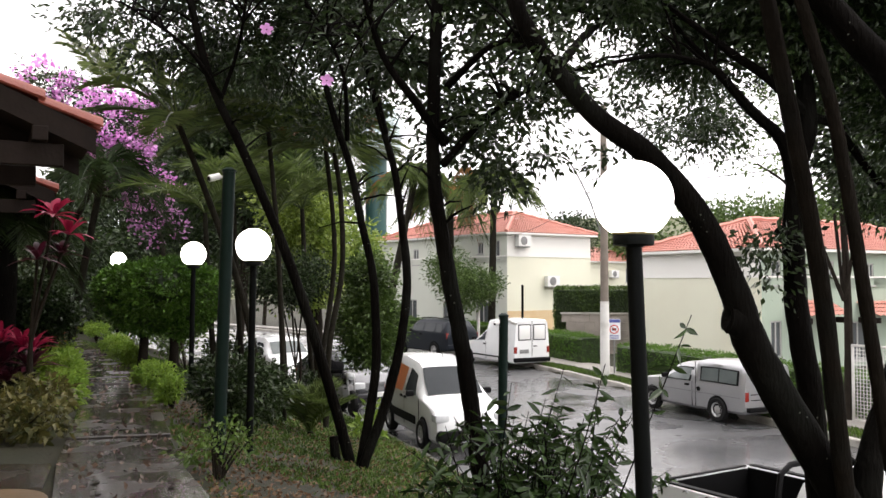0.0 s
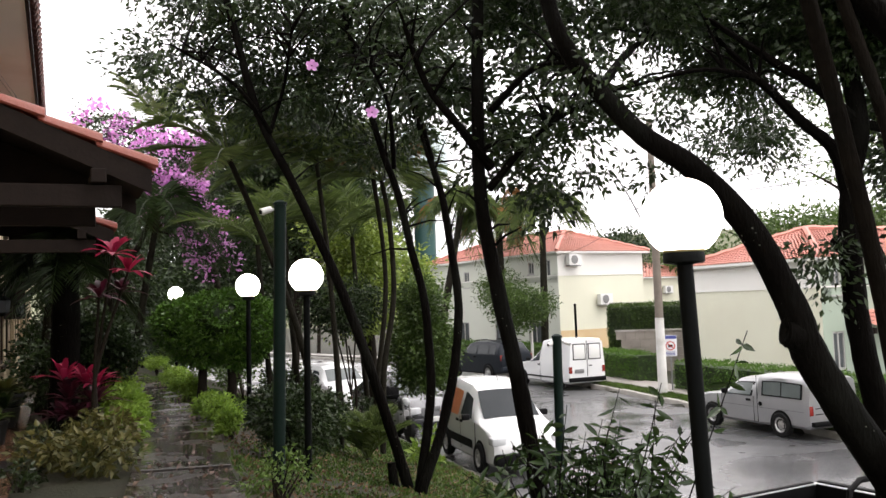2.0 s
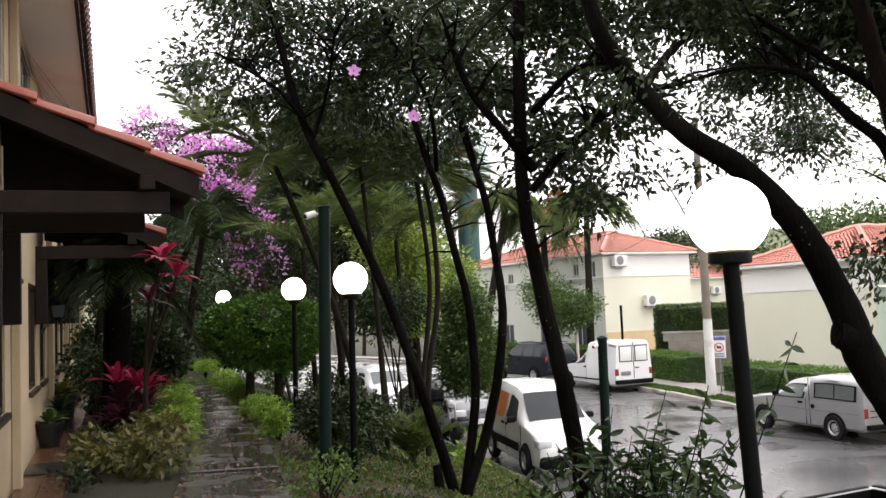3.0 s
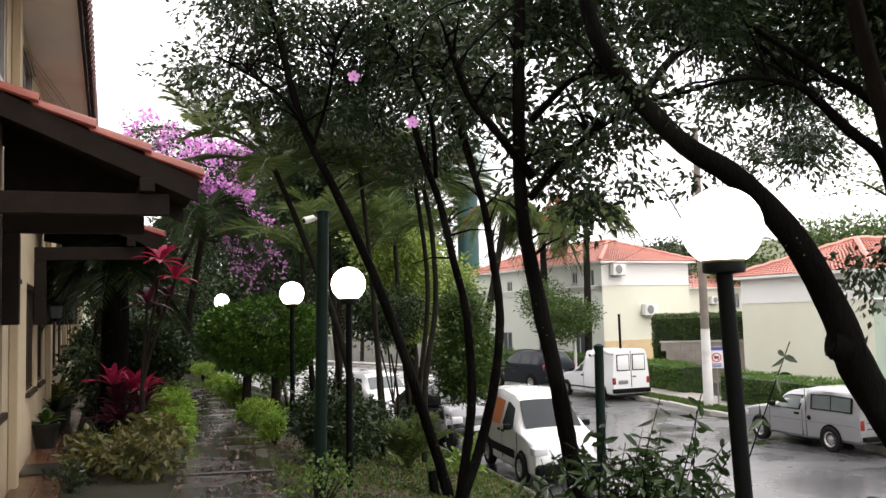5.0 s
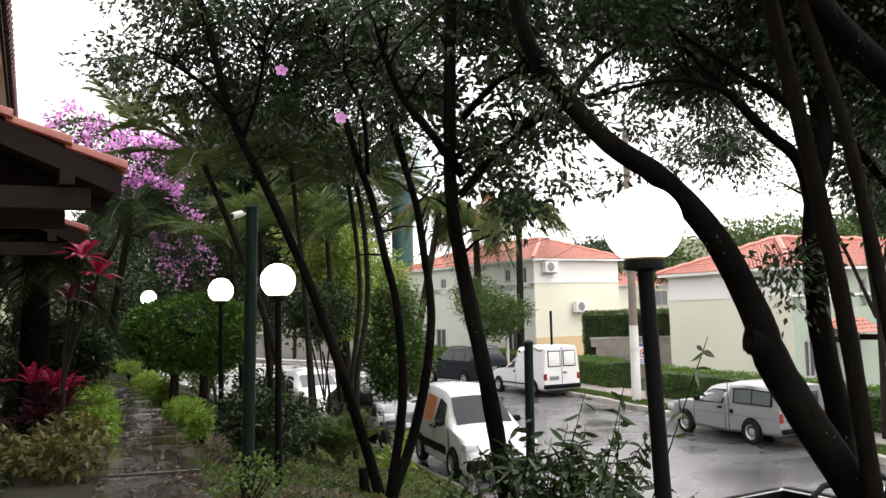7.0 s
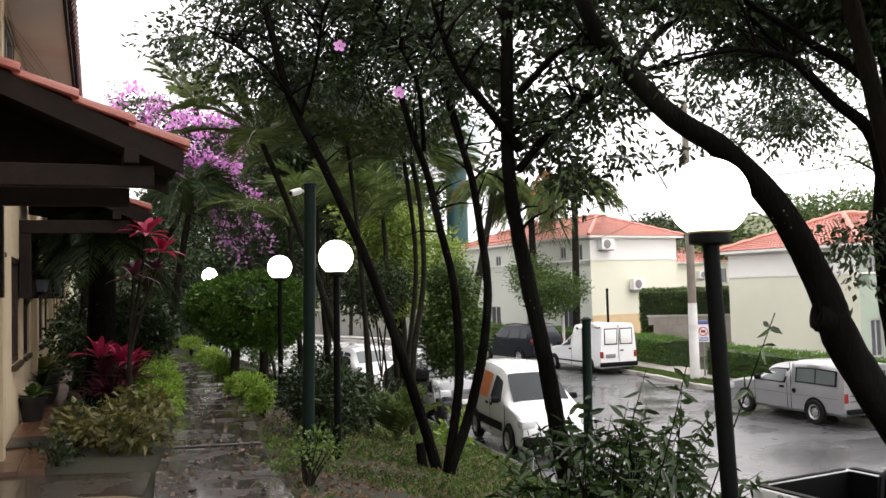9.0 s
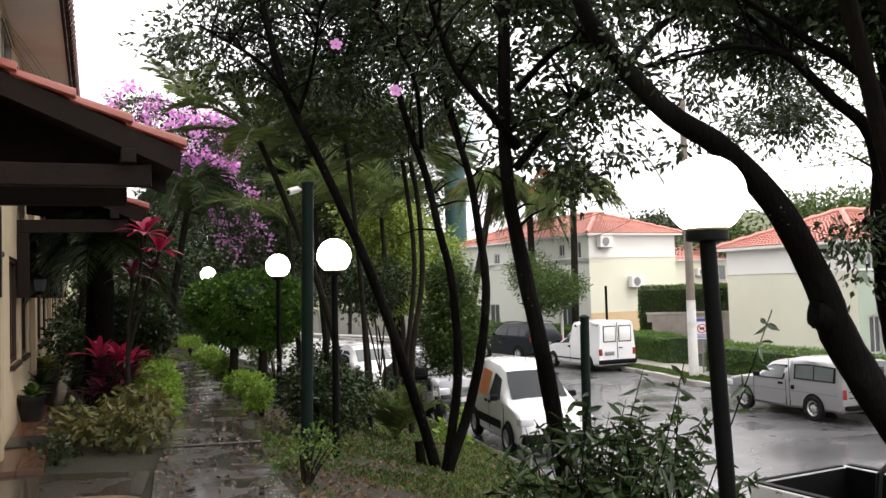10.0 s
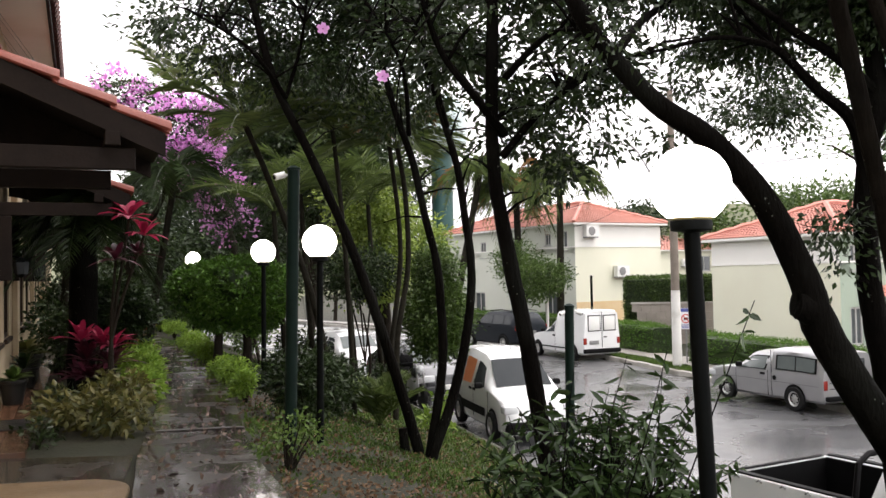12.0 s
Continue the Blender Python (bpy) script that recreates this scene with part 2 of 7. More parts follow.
AC_WHITE = mat("white_enamel", (0.72, 0.72, 0.70), (0.8, 0.8, 0.78), 0.4, 5, bump=0.05)
GREY_METAL = mat("grey_metal", (0.18, 0.18, 0.18), (0.28, 0.28, 0.28), 0.5, 8, metal=0.3, bump=0.1)
POLE = mat("weathered_pole", (0.13, 0.11, 0.09), (0.24, 0.2, 0.165), 0.8, 4, bump=0.4, fine=30)
WHITEWASH = mat("whitewash", (0.62, 0.61, 0.58), (0.74, 0.73, 0.70), 0.8, 4, bump=0.3, fine=30, dirt=(0.45, 0.44, 0.4))
BLOCKWORK = mat("grey_blockwork", (0.24, 0.21, 0.185), (0.36, 0.32, 0.28), 0.85, 2, bump=0.4, fine=30, dirt=(0.18, 0.16, 0.14))
TANK = mat("teal_tank", (0.014, 0.06, 0.055), (0.022, 0.085, 0.078), 0.5, 0.5, bump=0.05)
TANK_PALE = mat("pale_tank_top", (0.42, 0.52, 0.52), (0.5, 0.6, 0.6), 0.5, 0.4, bump=0.05)
POT = mat("dark_pot", (0.005, 0.005, 0.005), (0.013, 0.012, 0.011), 0.35, 8, bump=0.2)
SIGN_WHITE = mat("sign_white", (0.72, 0.72, 0.74), (0.78, 0.78, 0.8), 0.45, 8, bump=0.02)
SIGN_BLUE = mat("sign_blue", (0.06, 0.08, 0.30), (0.09, 0.11, 0.36), 0.45, 8, bump=0.02)
SIGN_RED = mat("sign_red", (0.55, 0.05, 0.04), (0.62, 0.08, 0.06), 0.45, 8, bump=0.02)
# wooded brown-green, lightened so that the distance haze is in the colour
HILL = mat("hazy_wooded_hill", (0.13, 0.15, 0.10), (0.26, 0.26, 0.17), 0.95, 0.35, bump=0.0, fine=2.0)


# ---- mesh tools ----
class Geo:
    """A growing mesh: vertices and faces as plain lists."""

    def __init__(self):
        self.v, self.f = [], []

    def quad(self, a, b, c, d):
        i = len(self.v)
        self.v += [a, b, c, d]
        self.f.append((i, i + 1, i + 2, i + 3))
        return self

    def box(self, lo, hi, m=None, bevel=0.0):
        bm = bmesh.new()
        bmesh.ops.create_cube(bm, size=1)
        for v in bm.verts:
            v.co = Vector([lo[k] + (v.co[k] + 0.5) * (hi[k] - lo[k]) for k in range(3)])
        if bevel:
            bmesh.ops.bevel(bm, geom=bm.edges[:], offset=bevel, segments=2, affect="EDGES", profile=0.5)
        return self.add(bm, m)

    def add(self, bm, m=None):
        bm.verts.index_update()
        i = len(self.v)
        self.v += [tuple(m @ v.co) if m else tuple(v.co) for v in bm.verts]
        self.f += [tuple(i + v.index for v in f.verts) for f in bm.faces]
        bm.free()
        return self

    def loft(self, rings, closed=True, caps=True):
        i, n = len(self.v), len(rings[0])
        for r in rings:
            self.v += [tuple(p) for p in r]
        for a in range(len(rings) - 1):
            for b in range(n if closed else n - 1):
                c = (b + 1) % n
                self.f.append((i + a * n + b, i + a * n + c, i + (a + 1) * n + c, i + (a + 1) * n + b))
        if caps and closed:
            self.f.append(tuple(i + b for b in reversed(range(n))))
            self.f.append(tuple(i + (len(rings) - 1) * n + b for b in range(n)))
        return self

    def tube(self, pts, radii, n=8, rough=0.0, seed=0):
        pts = [Vector(p) for p in pts]
        rnd = random.Random(seed)
        rings, side = [], None
        for k, p in enumerate(pts):
            d = (pts[min(k + 1, len(pts) - 1)] - pts[max(k - 1, 0)]).normalized()
            if side is None:
                side = d.orthogonal().normalized()
            side = (side - d * side.dot(d)).normalized()
            up = d.cross(side)
            ring = []
            for a in range(n):
                w = 2 * math.pi * a / n
                r = radii[k] * (1 + rough * rnd.uniform(-1, 1))
                ring.append(p + (side * math.cos(w) + up * math.sin(w)) * r)
            rings.append(ring)
        return self.loft(rings)

    def lathe(self, profile, centre=(0, 0, 0), n=20, axis="z", caps=True):
        rings = []
        for r, h in profile:
            ring = []
            for a in range(n):
                w = 2 * math.pi * a / n
                x, y = r * math.cos(w), r * math.sin(w)
                p = (x, y, h) if axis == "z" else (x, -h, y) if axis == "y" else (h, x, y)
                ring.append(tuple(centre[k] + p[k] for k in range(3)))
            rings.append(ring)
        return self.loft(rings, True, caps)


def smooth_line(pts, per=5):
    """A finer line through the points (Catmull-Rom)."""
    p = [Vector(pts[0])] + [Vector(q) for q in pts] + [Vector(pts[-1])]
    out = []
    for i in range(1, len(p) - 2):
        for k in range(per):
            t = k / per
            out.append(0.5 * (2 * p[i] + (p[i + 1] - p[i - 1]) * t + (2 * p[i - 1] - 5 * p[i] + 4 * p[i + 1] - p[i + 2]) * t * t
                              + (3 * p[i] - p[i - 1] - 3 * p[i + 1] + p[i + 2]) * t ** 3))
    return out + [p[-2]]


def mesh_of(name, g, material, shade=True):
    me = bpy.data.meshes.new(name)
    me.from_pydata(g.v, [], g.f)
    me.materials.append(material)
    if shade:
        me.shade_smooth()
        me.set_sharp_from_angle(angle=radians(38))
    return me


def part(name, g, material, parent=None, label="", shade=True):
    ob = new(name, mesh_of(name, g, material, shade))
    if parent:
        ob.parent = parent
    if label:
        ob["label"] = label
    return ob


def thing(name, label, category, at=None, group="", kind=""):
    ob = new(name)
    ob.empty_display_size = 0.2
    if at is not None:
        ob.matrix_basis = at
    return tagged(ob, label, category, group, kind)


def leaf_mesh(name, pos, out, length, width, material, droop=0.3, seed=1, shape=0.45, full=False):
    """Many leaves as one mesh: each a blade folded along its midrib, pointing along out with some scatter."""
    rng = np.random.default_rng(seed)
    n = len(pos)
    d = out + rng.normal(0, 0.55, (n, 3))
    d[:, 2] -= droop
    d /= np.linalg.norm(d, axis=1)[:, None] + 1e-9
    r = rng.normal(0, 1, (n, 3)) * 0.9 + np.array([0, 0, 0.6])
    s = np.cross(d, r)
    s /= np.linalg.norm(s, axis=1)[:, None] + 1e-9
    u = np.cross(s, d)
    L = (length * rng.uniform(0.6, 1.25, n))[:, None]
    W = (width * rng.uniform(0.7, 1.2, n))[:, None]
    mid = pos + d * L * shape
    a = pos
    b = mid + s * W * 0.5 + u * W * 0.16
    c = pos + d * L - u * L * 0.08
    e = mid - s * W * 0.5 + u * W * 0.16
    if full:
        # six-cornered lance shape with two shoulders on each side
        side, lift = s * W * 0.5, u * W * 0.16
        p1, p2 = pos + d * L * 0.25, pos + d * L * 0.62 - u * L * 0.02
        v = np.stack([a, p1 + side * 0.85 + lift, p2 + side * 0.9 + lift, c, p2 - side * 0.9 + lift, p1 - side * 0.85 + lift], 1).reshape(-1, 3)
        k = np.arange(n) * 6
        f = np.stack([np.stack([k, k + i, k + i + 1], 1) for i in (1, 2, 3, 4)], 1).reshape(-1, 3)
    else:
        v = np.stack([a, b, c, e], 1).reshape(-1, 3)
        k = np.arange(n) * 4
        f = np.stack([np.stack([k, k + 1, k + 2], 1), np.stack([k, k + 2, k + 3], 1)], 1).reshape(-1, 3)
    me = bpy.data.meshes.new(name)
    me.vertices.add(len(v))
    me.vertices.foreach_set("co", v.astype(np.float32).ravel())
    me.loops.add(len(f) * 3)
    me.loops.foreach_set("vertex_index", f.astype(np.int32).ravel())
    me.polygons.add(len(f))
    me.polygons.foreach_set("loop_start", (np.arange(len(f)) * 3).astype(np.int32))
    me.update(calc_edges=True)
    me.materials.append(material)
    return me


def cloud_of(blobs, per, clusters, spread, seed, shell=0.35, clumps=0):
    """Leaf places in ellipsoids (x, y, z, rx, rz): twigs first, then leaves round each twig."""
    rng = np.random.default_rng(seed)
    ps, os = [], []
    total = sum(b[3] * b[3] * b[4] for b in blobs)
    for x, y, z, rx, rz in blobs:
        share = rx * rx * rz / total
        nc = max(3, int(clusters * share))
        q = rng.normal(0, 1, (nc, 3))
        q /= np.linalg.norm(q, axis=1)[:, None]
        q *= (shell + (1 - shell) * rng.uniform(0, 1, (nc, 1)) ** 0.6)
        if clumps:
            # sprays: twigs gather round a few limbs' ends
            m = max(4, int(clumps * rx * rx * rz * 10) + 4)
            hubs = q[:m]
            q = hubs[rng.integers(0, len(hubs), nc)] + rng.normal(0, 0.23, (nc, 3)) * np.array([1, 1, 0.8])
        c = q * np.array([rx, rx, rz]) + np.array([x, y, z])
        k = rng.poisson(per, nc) + 1
        idx = np.repeat(np.arange(nc), k)
        off = rng.normal(0, spread, (len(idx), 3)) * np.array([1, 1, 0.7])
        ps.append(c[idx] + off)
        os.append(q[idx] * 0.5 + off / (spread + 1e-6) * 0.6)
    return np.concatenate(ps), np.concatenate(os)


def foliage(name, blobs, per, clusters, spread, length, width, material, parent, seed, droop=0.3, shell=0.35, label="", keep=None, clumps=0):
    pos, out = cloud_of(blobs, per, clusters, spread, seed, shell, clumps)
    if keep is not None:
        ok = keep(pos)
        pos, out = pos[ok], out[ok]
    ob = new(name, leaf_mesh(name, pos, out, length, width, material, droop, seed))
    ob.parent = parent
    if label:
        ob["label"] = label
    return ob


def lerp_table(table, y):
    return float(np.interp(y, [r[0] for r in table], [r[1] for r in table]))


# ---- ground, street, path ----
PATH_R = [(-8, 1.6), (0, 0.8), (6, 0.05), (7.8, -0.33), (9.6, -0.58), (11.3, -0.78), (14.4, -1.09), (19, -2.1), (22, -3.0), (27, -4.3), (35, -5.3), (45, -7.5)]
PATH_L = [(-8, 0.4), (0, -0.4), (6, -1.12), (8.4, -1.5), (9.6, -1.62), (11.9, -1.86), (14.7, -2.2), (18.6, -2.8), (23, -3.9), (27, -5.2), (35, -6.4), (45, -8.6)]
KERB_N = [(-40, 10.6), (-8, 8.2), (5, 5.65), (8, 4.75), (10, 4.25), (17, 3.35), (22, 2.5), (28, 0.9), (34, -1.0), (48, -6.5), (66, -15.5), (90, -30)]
KERB_F = [(-40, 14.5), (-8, 12.9), (6, 12.3), (15, 12.1), (22, 11.8), (29, 11.4), (36, 10.4), (45, 7.8), (55, 3.4), (68, -4.2), (90, -18)]
HOUSE_LINE = lambda y: -3.24 - 0.24 * (y - 9.4)
ROAD_Z, VERGE_Z = -1.65, -1.5


def ground_z(x, y):
    yy = min(max(y, -8), 60)
    xr, kn, kf = lerp_table(PATH_R, yy), lerp_table(KERB_N, yy), lerp_table(KERB_F, yy)
    if x <= xr:
        return -0.03
    if x < kn:
        t = (x - xr) / (kn - xr)
        return -0.03 - 1.5 * t
    if x < kf + 0.05:
        return ROAD_Z - 0.15
    return VERGE_Z - 0.02


def strip(name, left, right, z, material, y0, y1, step, lip=0.0):
    g = Geo()
    n = int((y1 - y0) / step)
    for k in range(n):
        a, b = y0 + (y1 - y0) * k / n, y0 + (y1 - y0) * (k + 1) / n
        g.quad((left(a), a, z), (right(a), a, z), (right(b), b, z), (left(b), b, z))
        if lip:
            g.quad((left(a), a, z - lip), (left(a), a, z), (left(b), b, z), (left(b), b, z - lip))
            g.quad((right(a), a, z), (right(a), a, z - lip), (right(b), b, z - lip), (right(b), b, z))
    return part(name, g, material, shade=False)


xs = [-600, -250, -100, -50, -25, -14, -9] + [-7 + 0.25 * k for k in range(96)] + [17.5 + 1.5 * k for k in range(12)] + [40, 60, 110, 250, 600]
ys = [-300, -100, -40, -15, -8] + [-6 + 0.5 * k for k in range(100)] + [45, 47, 50, 54, 60, 70, 90, 130, 250, 600, 1500]
g = Geo()
for yv in ys:
    g.v += [(xv, yv, ground_z(xv, yv) + 0.03 * noise.noise((xv * 1.7, yv * 1.7, 0))) for xv in xs]
for j in range(len(ys) - 1):
    for i in range(len(xs) - 1):
        a = j * len(xs) + i
        g.f.append((a, a + 1, a + 1 + len(xs), a + len(xs)))
tagged(part("ground", g, SOIL), "damp turf and leaf-strewn soil sloping down to the street", "ground", kind="structure")
kn = lambda y: lerp_table(KERB_N, y)
kf = lambda y: lerp_table(KERB_F, y)
tagged(strip("road", kn, kf, ROAD_Z, ASPHALT, -40, 90, 1.0), "rain-wet dark asphalt street with bright reflections", "road", kind="structure")
tagged(strip("pavement", lambda y: kf(y) + 0.95, lambda y: kf(y) + 2.2, VERGE_Z + 0.03, SIDEWALK, -40, 88, 1.0, 0.06), "wet pale concrete pavement across the street", "pavement", kind="structure")


def kerb(name, line, outward, stone, label):
    root = thing(name, label, "kerb", kind="structure")
    k = 0
    y = -8.0
    while y < 60:
        a, b = y, y + 0.985
        xa, xb = line(a), line(b)
        w = 0.13 * outward
        g = Geo()
        lo, hi = ROAD_Z - 0.1, VERGE_Z + 0.012 * ((k * 7) % 3 - 1)
        r = 0.02 * outward
        ring = lambda x, yy: [(x, yy, lo), (x, yy, hi - 0.02), (x + r, yy, hi), (x + w, yy, hi), (x + w, yy, lo)]
        g.loft([ring(xa, a), ring(xb, b)])
        part("kerb_stone", g, stone, root, shade=False)
        y += 1.0
        k += 1


# ---- houses ----
def at_line(p, q, s, z, off=0.0):
    """A place s metres along p-q, off metres to the right of it."""
    d = (Vector(q) - Vector(p)).normalized()
    n = Vector((d.y, -d.x))
    return (p[0] + d.x * s + n.x * off, p[1] + d.y * s + n.y * off, z)


def wall_with_holes(g, p, q, z0, z1, holes, t=0.18):
    """A wall from p to q with thickness inward (to its left), with openings (s0, s1, za, zb)."""
    length = (Vector(q) - Vector(p)).length
    ss = sorted({0, length, *[h[0] for h in holes], *[h[1] for h in holes]})
    zs = sorted({z0, z1, *[h[2] for h in holes], *[h[3] for h in holes]})
    for a, b in zip(ss, ss[1:]):
        for c, d in zip(zs, zs[1:]):
            if any(h[0] <= (a + b) / 2 <= h[1] and h[2] <= (c + d) / 2 <= h[3] for h in holes):
                continue
            g.quad(at_line(p, q, a, c), at_line(p, q, b, c), at_line(p, q, b, d), at_line(p, q, a, d))
            g.quad(at_line(p, q, a, c, -t), at_line(p, q, a, d, -t), at_line(p, q, b, d, -t), at_line(p, q, b, c, -t))
    for a, b, c, d in holes:
        for s in (a, b):
            g.quad(at_line(p, q, s, c), at_line(p, q, s, d), at_line(p, q, s, d, -t), at_line(p, q, s, c, -t))
        for z in (c, d):
            g.quad(at_line(p, q, a, z), at_line(p, q, b, z), at_line(p, q, b, z, -t), at_line(p, q, a, z, -t))
    return g


def line_box(g, p, q, s0, s1, z0, z1, o0, o1):
    """A block along a wall line between offsets o0 and o1."""
    c = [at_line(p, q, s, z, o) for z in (z0, z1) for s, o in ((s0, o0), (s1, o0), (s1, o1), (s0, o1))]
    i = len(g.v)
    g.v += c
    g.f += [(i + a, i + b, i + c_, i + d) for a, b, c_, d in ((0, 1, 2, 3), (7, 6, 5, 4), (0, 4, 5, 1), (1, 5, 6, 2), (2, 6, 7, 3), (3, 7, 4, 0))]
    return g


def house_window(parent, p, q, hole, bars=1, frame_mat=None, glass=None, words="grey aluminium window frame"):
    s0, s1, z0, z1 = hole
    fr = Geo()
    w = 0.06
    line_box(fr, p, q, s0, s0 + w, z0, z1, -0.1, -0.02)
    line_box(fr, p, q, s1 - w, s1, z0, z1, -0.1, -0.02)
    line_box(fr, p, q, s0 + w, s1 - w, z1 - w, z1, -0.1, -0.02)
    line_box(fr, p, q, s0 + w, s1 - w, z0, z0 + w, -0.1, -0.02)
    for k in range(1, bars + 1):
        m = s0 + (s1 - s0) * k / (bars + 1)
        line_box(fr, p, q, m - w / 2, m + w / 2, z0 + w, z1 - w, -0.09, -0.03)
    win = part("window", fr, frame_mat or FRAME_GREY, parent, words, shade=False)
    part("pane", line_box(Geo(), p, q, s0 + 0.02, s1 - 0.02, z0 + 0.02, z1 - 0.02, -0.075, -0.06), glass or WINDOW_GLASS, win, "dark reflecting pane", shade=False)
    part("sill", line_box(Geo(), p, q, s0 - 0.06, s1 + 0.06, z0 - 0.06, z0, 0.0, 0.05), frame_mat or FRAME_GREY, win, shade=False)


def roof_slope(g, a, b, c, d, rows, cols):
    """Pan tiles on the slope a-b (eave) to d-c (upper edge; may be a point): humps across, steps up."""
    a, b, c, d = map(Vector, (a, b, c, d))
    n = (b - a).cross(d - a).normalized()
    if n.z < 0:
        n = -n
    for r in range(rows):
        t0, t1 = r / rows, (r + 1) / rows
        l0, r0, l1, r1 = a.lerp(d, t0), b.lerp(c, t0), a.lerp(d, t1), b.lerp(c, t1)
        w = (r0 - l0).length
        full = (b - a).length / cols
        k = max(1, round(w / full))
        seg = 3
        i = len(g.v)
        for e, (l, rr) in enumerate(((l0, r0), (l1, r1))):
            for s in range(k * seg + 1):
                u = s / (k * seg)
                h = (0.0, 0.055, 0.055)[s % seg] + (0.035 if e == 0 else 0.0)
                g.v.append(tuple(l.lerp(rr, u) + n * h))
        m = k * seg + 1
        for s in range(k * seg):
            g.f.append((i + s, i + s + 1, i + m + s + 1, i + m + s))


def house(name, corner, end, far, base, eave, label, long_mat, end_mat, end_top, rows, cols, wins, acs, rise=1.35):
    """A two-storey house with a hipped tile roof. corner-far: the long wall; corner-end: the end wall."""
    root = thing(name, label, "house")
    c, e, f = Vector(corner), Vector(end), Vector(far)
    o = e + (f - c)
    outside = 1 if (f - c).cross(e - c) > 0 else -1
    walls = {"long": (f, c), "end": (c, e), "back": (e, o), "other": (o, f)}
    if outside > 0:
        walls = {k: (b, a) for k, (a, b) in walls.items()}
    for k, (p, q) in walls.items():
        p, q = tuple(p), tuple(q)
        hs = wins.get(k, [])
        zc = end_top if end_top else eave
        g = wall_with_holes(Geo(), p, q, base, zc, [h for h in hs if h[3] <= zc])
        m = long_mat if k in ("long", "other") else end_mat
        part("wall", g, m, root, shade=False)
        if end_top:
            g = wall_with_holes(Geo(), p, q, zc, eave, [h for h in hs if h[3] > zc])
            part("wall", g, WHITE_RENDER if k in ("end", "back") else long_mat, root, "upper band of the wall in whitish render", shade=False)
            L = (Vector(q) - Vector(p)).length
            part("string_course", line_box(Geo(), p, q, 0.003, L - 0.003, zc - 0.03, zc + 0.03, 0.003, 0.03), WHITE_RENDER, root, shade=False)
        for h in hs:
            house_window(root, p, q, h)
        for s, z in acs.get(k, []):
            ac = part("air_conditioner", line_box(Geo(), p, q, s, s + 0.85, z, z + 0.58, 0.08, 0.38), AC_WHITE, root, "white outdoor air-conditioning unit", shade=False)
            m4 = Vector(at_line(p, q, s + 0.34, z + 0.29, 0.385))
            d = (Vector(q) - Vector(p)).normalized()
            ang = math.atan2(d.y, d.x)
            gg = Geo().lathe([(0.21, 0.0), (0.23, 0.015), (0.2, 0.02), (0.05, 0.02)], n=18, axis="y")
            gg.v = [tuple(Matrix.Translation(m4) @ Matrix.Rotation(ang, 4, "Z") @ Vector(v)) for v in gg.v]
            part("fan_grille", gg, GREY_METAL, ac, "round dark fan grille")
            part("bracket", line_box(Geo(), p, q, s + 0.05, s + 0.8, z - 0.05, z, 0.002, 0.34), GREY_METAL, ac, shade=False)
    # roof
    ov = 0.3
    u, w = (f - c).normalized(), (e - c).normalized()
    C, E, F, O = c - u * ov - w * ov, e - u * ov + w * ov, f + u * ov - w * ov, o + u * ov + w * ov
    half = ((e - c).length / 2 + ov)
    R1 = (C + E) / 2 + u * half
    R2 = (F + O) / 2 - u * half
    z0, z1 = eave + 0.02, eave + rise
    P = lambda v, z: (v.x, v.y, z)
    long_n = cols
    end_n = max(6, int(cols * (E - C).length / (F - C).length))
    for a, b, cc, d, n in ((C, F, R2, R1, long_n), (E, O, R2, R1, long_n), (C, E, R1, R1, end_n), (F, O, R2, R2, end_n)):
        g = Geo()
        roof_slope(g, P(a, z0), P(b, z0), P(cc, z1), P(d, z1), rows, n)
        tagged(part("roof", g, ROOF_TILE, root, "orange-red clay tile roof slope", shade=False), kind="stuff")
    for a, b, za, zb in ((C, R1, z0, z1), (E, R1, z0, z1), (F, R2, z0, z1), (O, R2, z0, z1), (R1, R2, z1, z1)):
        pts = [Vector(P(a.lerp(b, k / 14), za + (zb - za) * k / 14 + 0.07 + 0.02 * (k % 2))) for k in range(15)]
        part("ridge_tiles", Geo().tube(pts, [0.1 + 0.02 * (k % 2) for k in range(15)], 6), ROOF_TILE, root)
    g = Geo()
    g.quad(P(C, eave - 0.01), P(E, eave - 0.01), P(O, eave - 0.01), P(F, eave - 0.01))
    for a, b in ((C, E), (E, O), (O, F), (F, C)):
        g.quad(P(a, eave - 0.05), P(b, eave - 0.05), P(b, eave + 0.05), P(a, eave + 0.05))
    part("soffit", g, WHITE_RENDER, root, "white boxed eaves", shade=False)
    return root


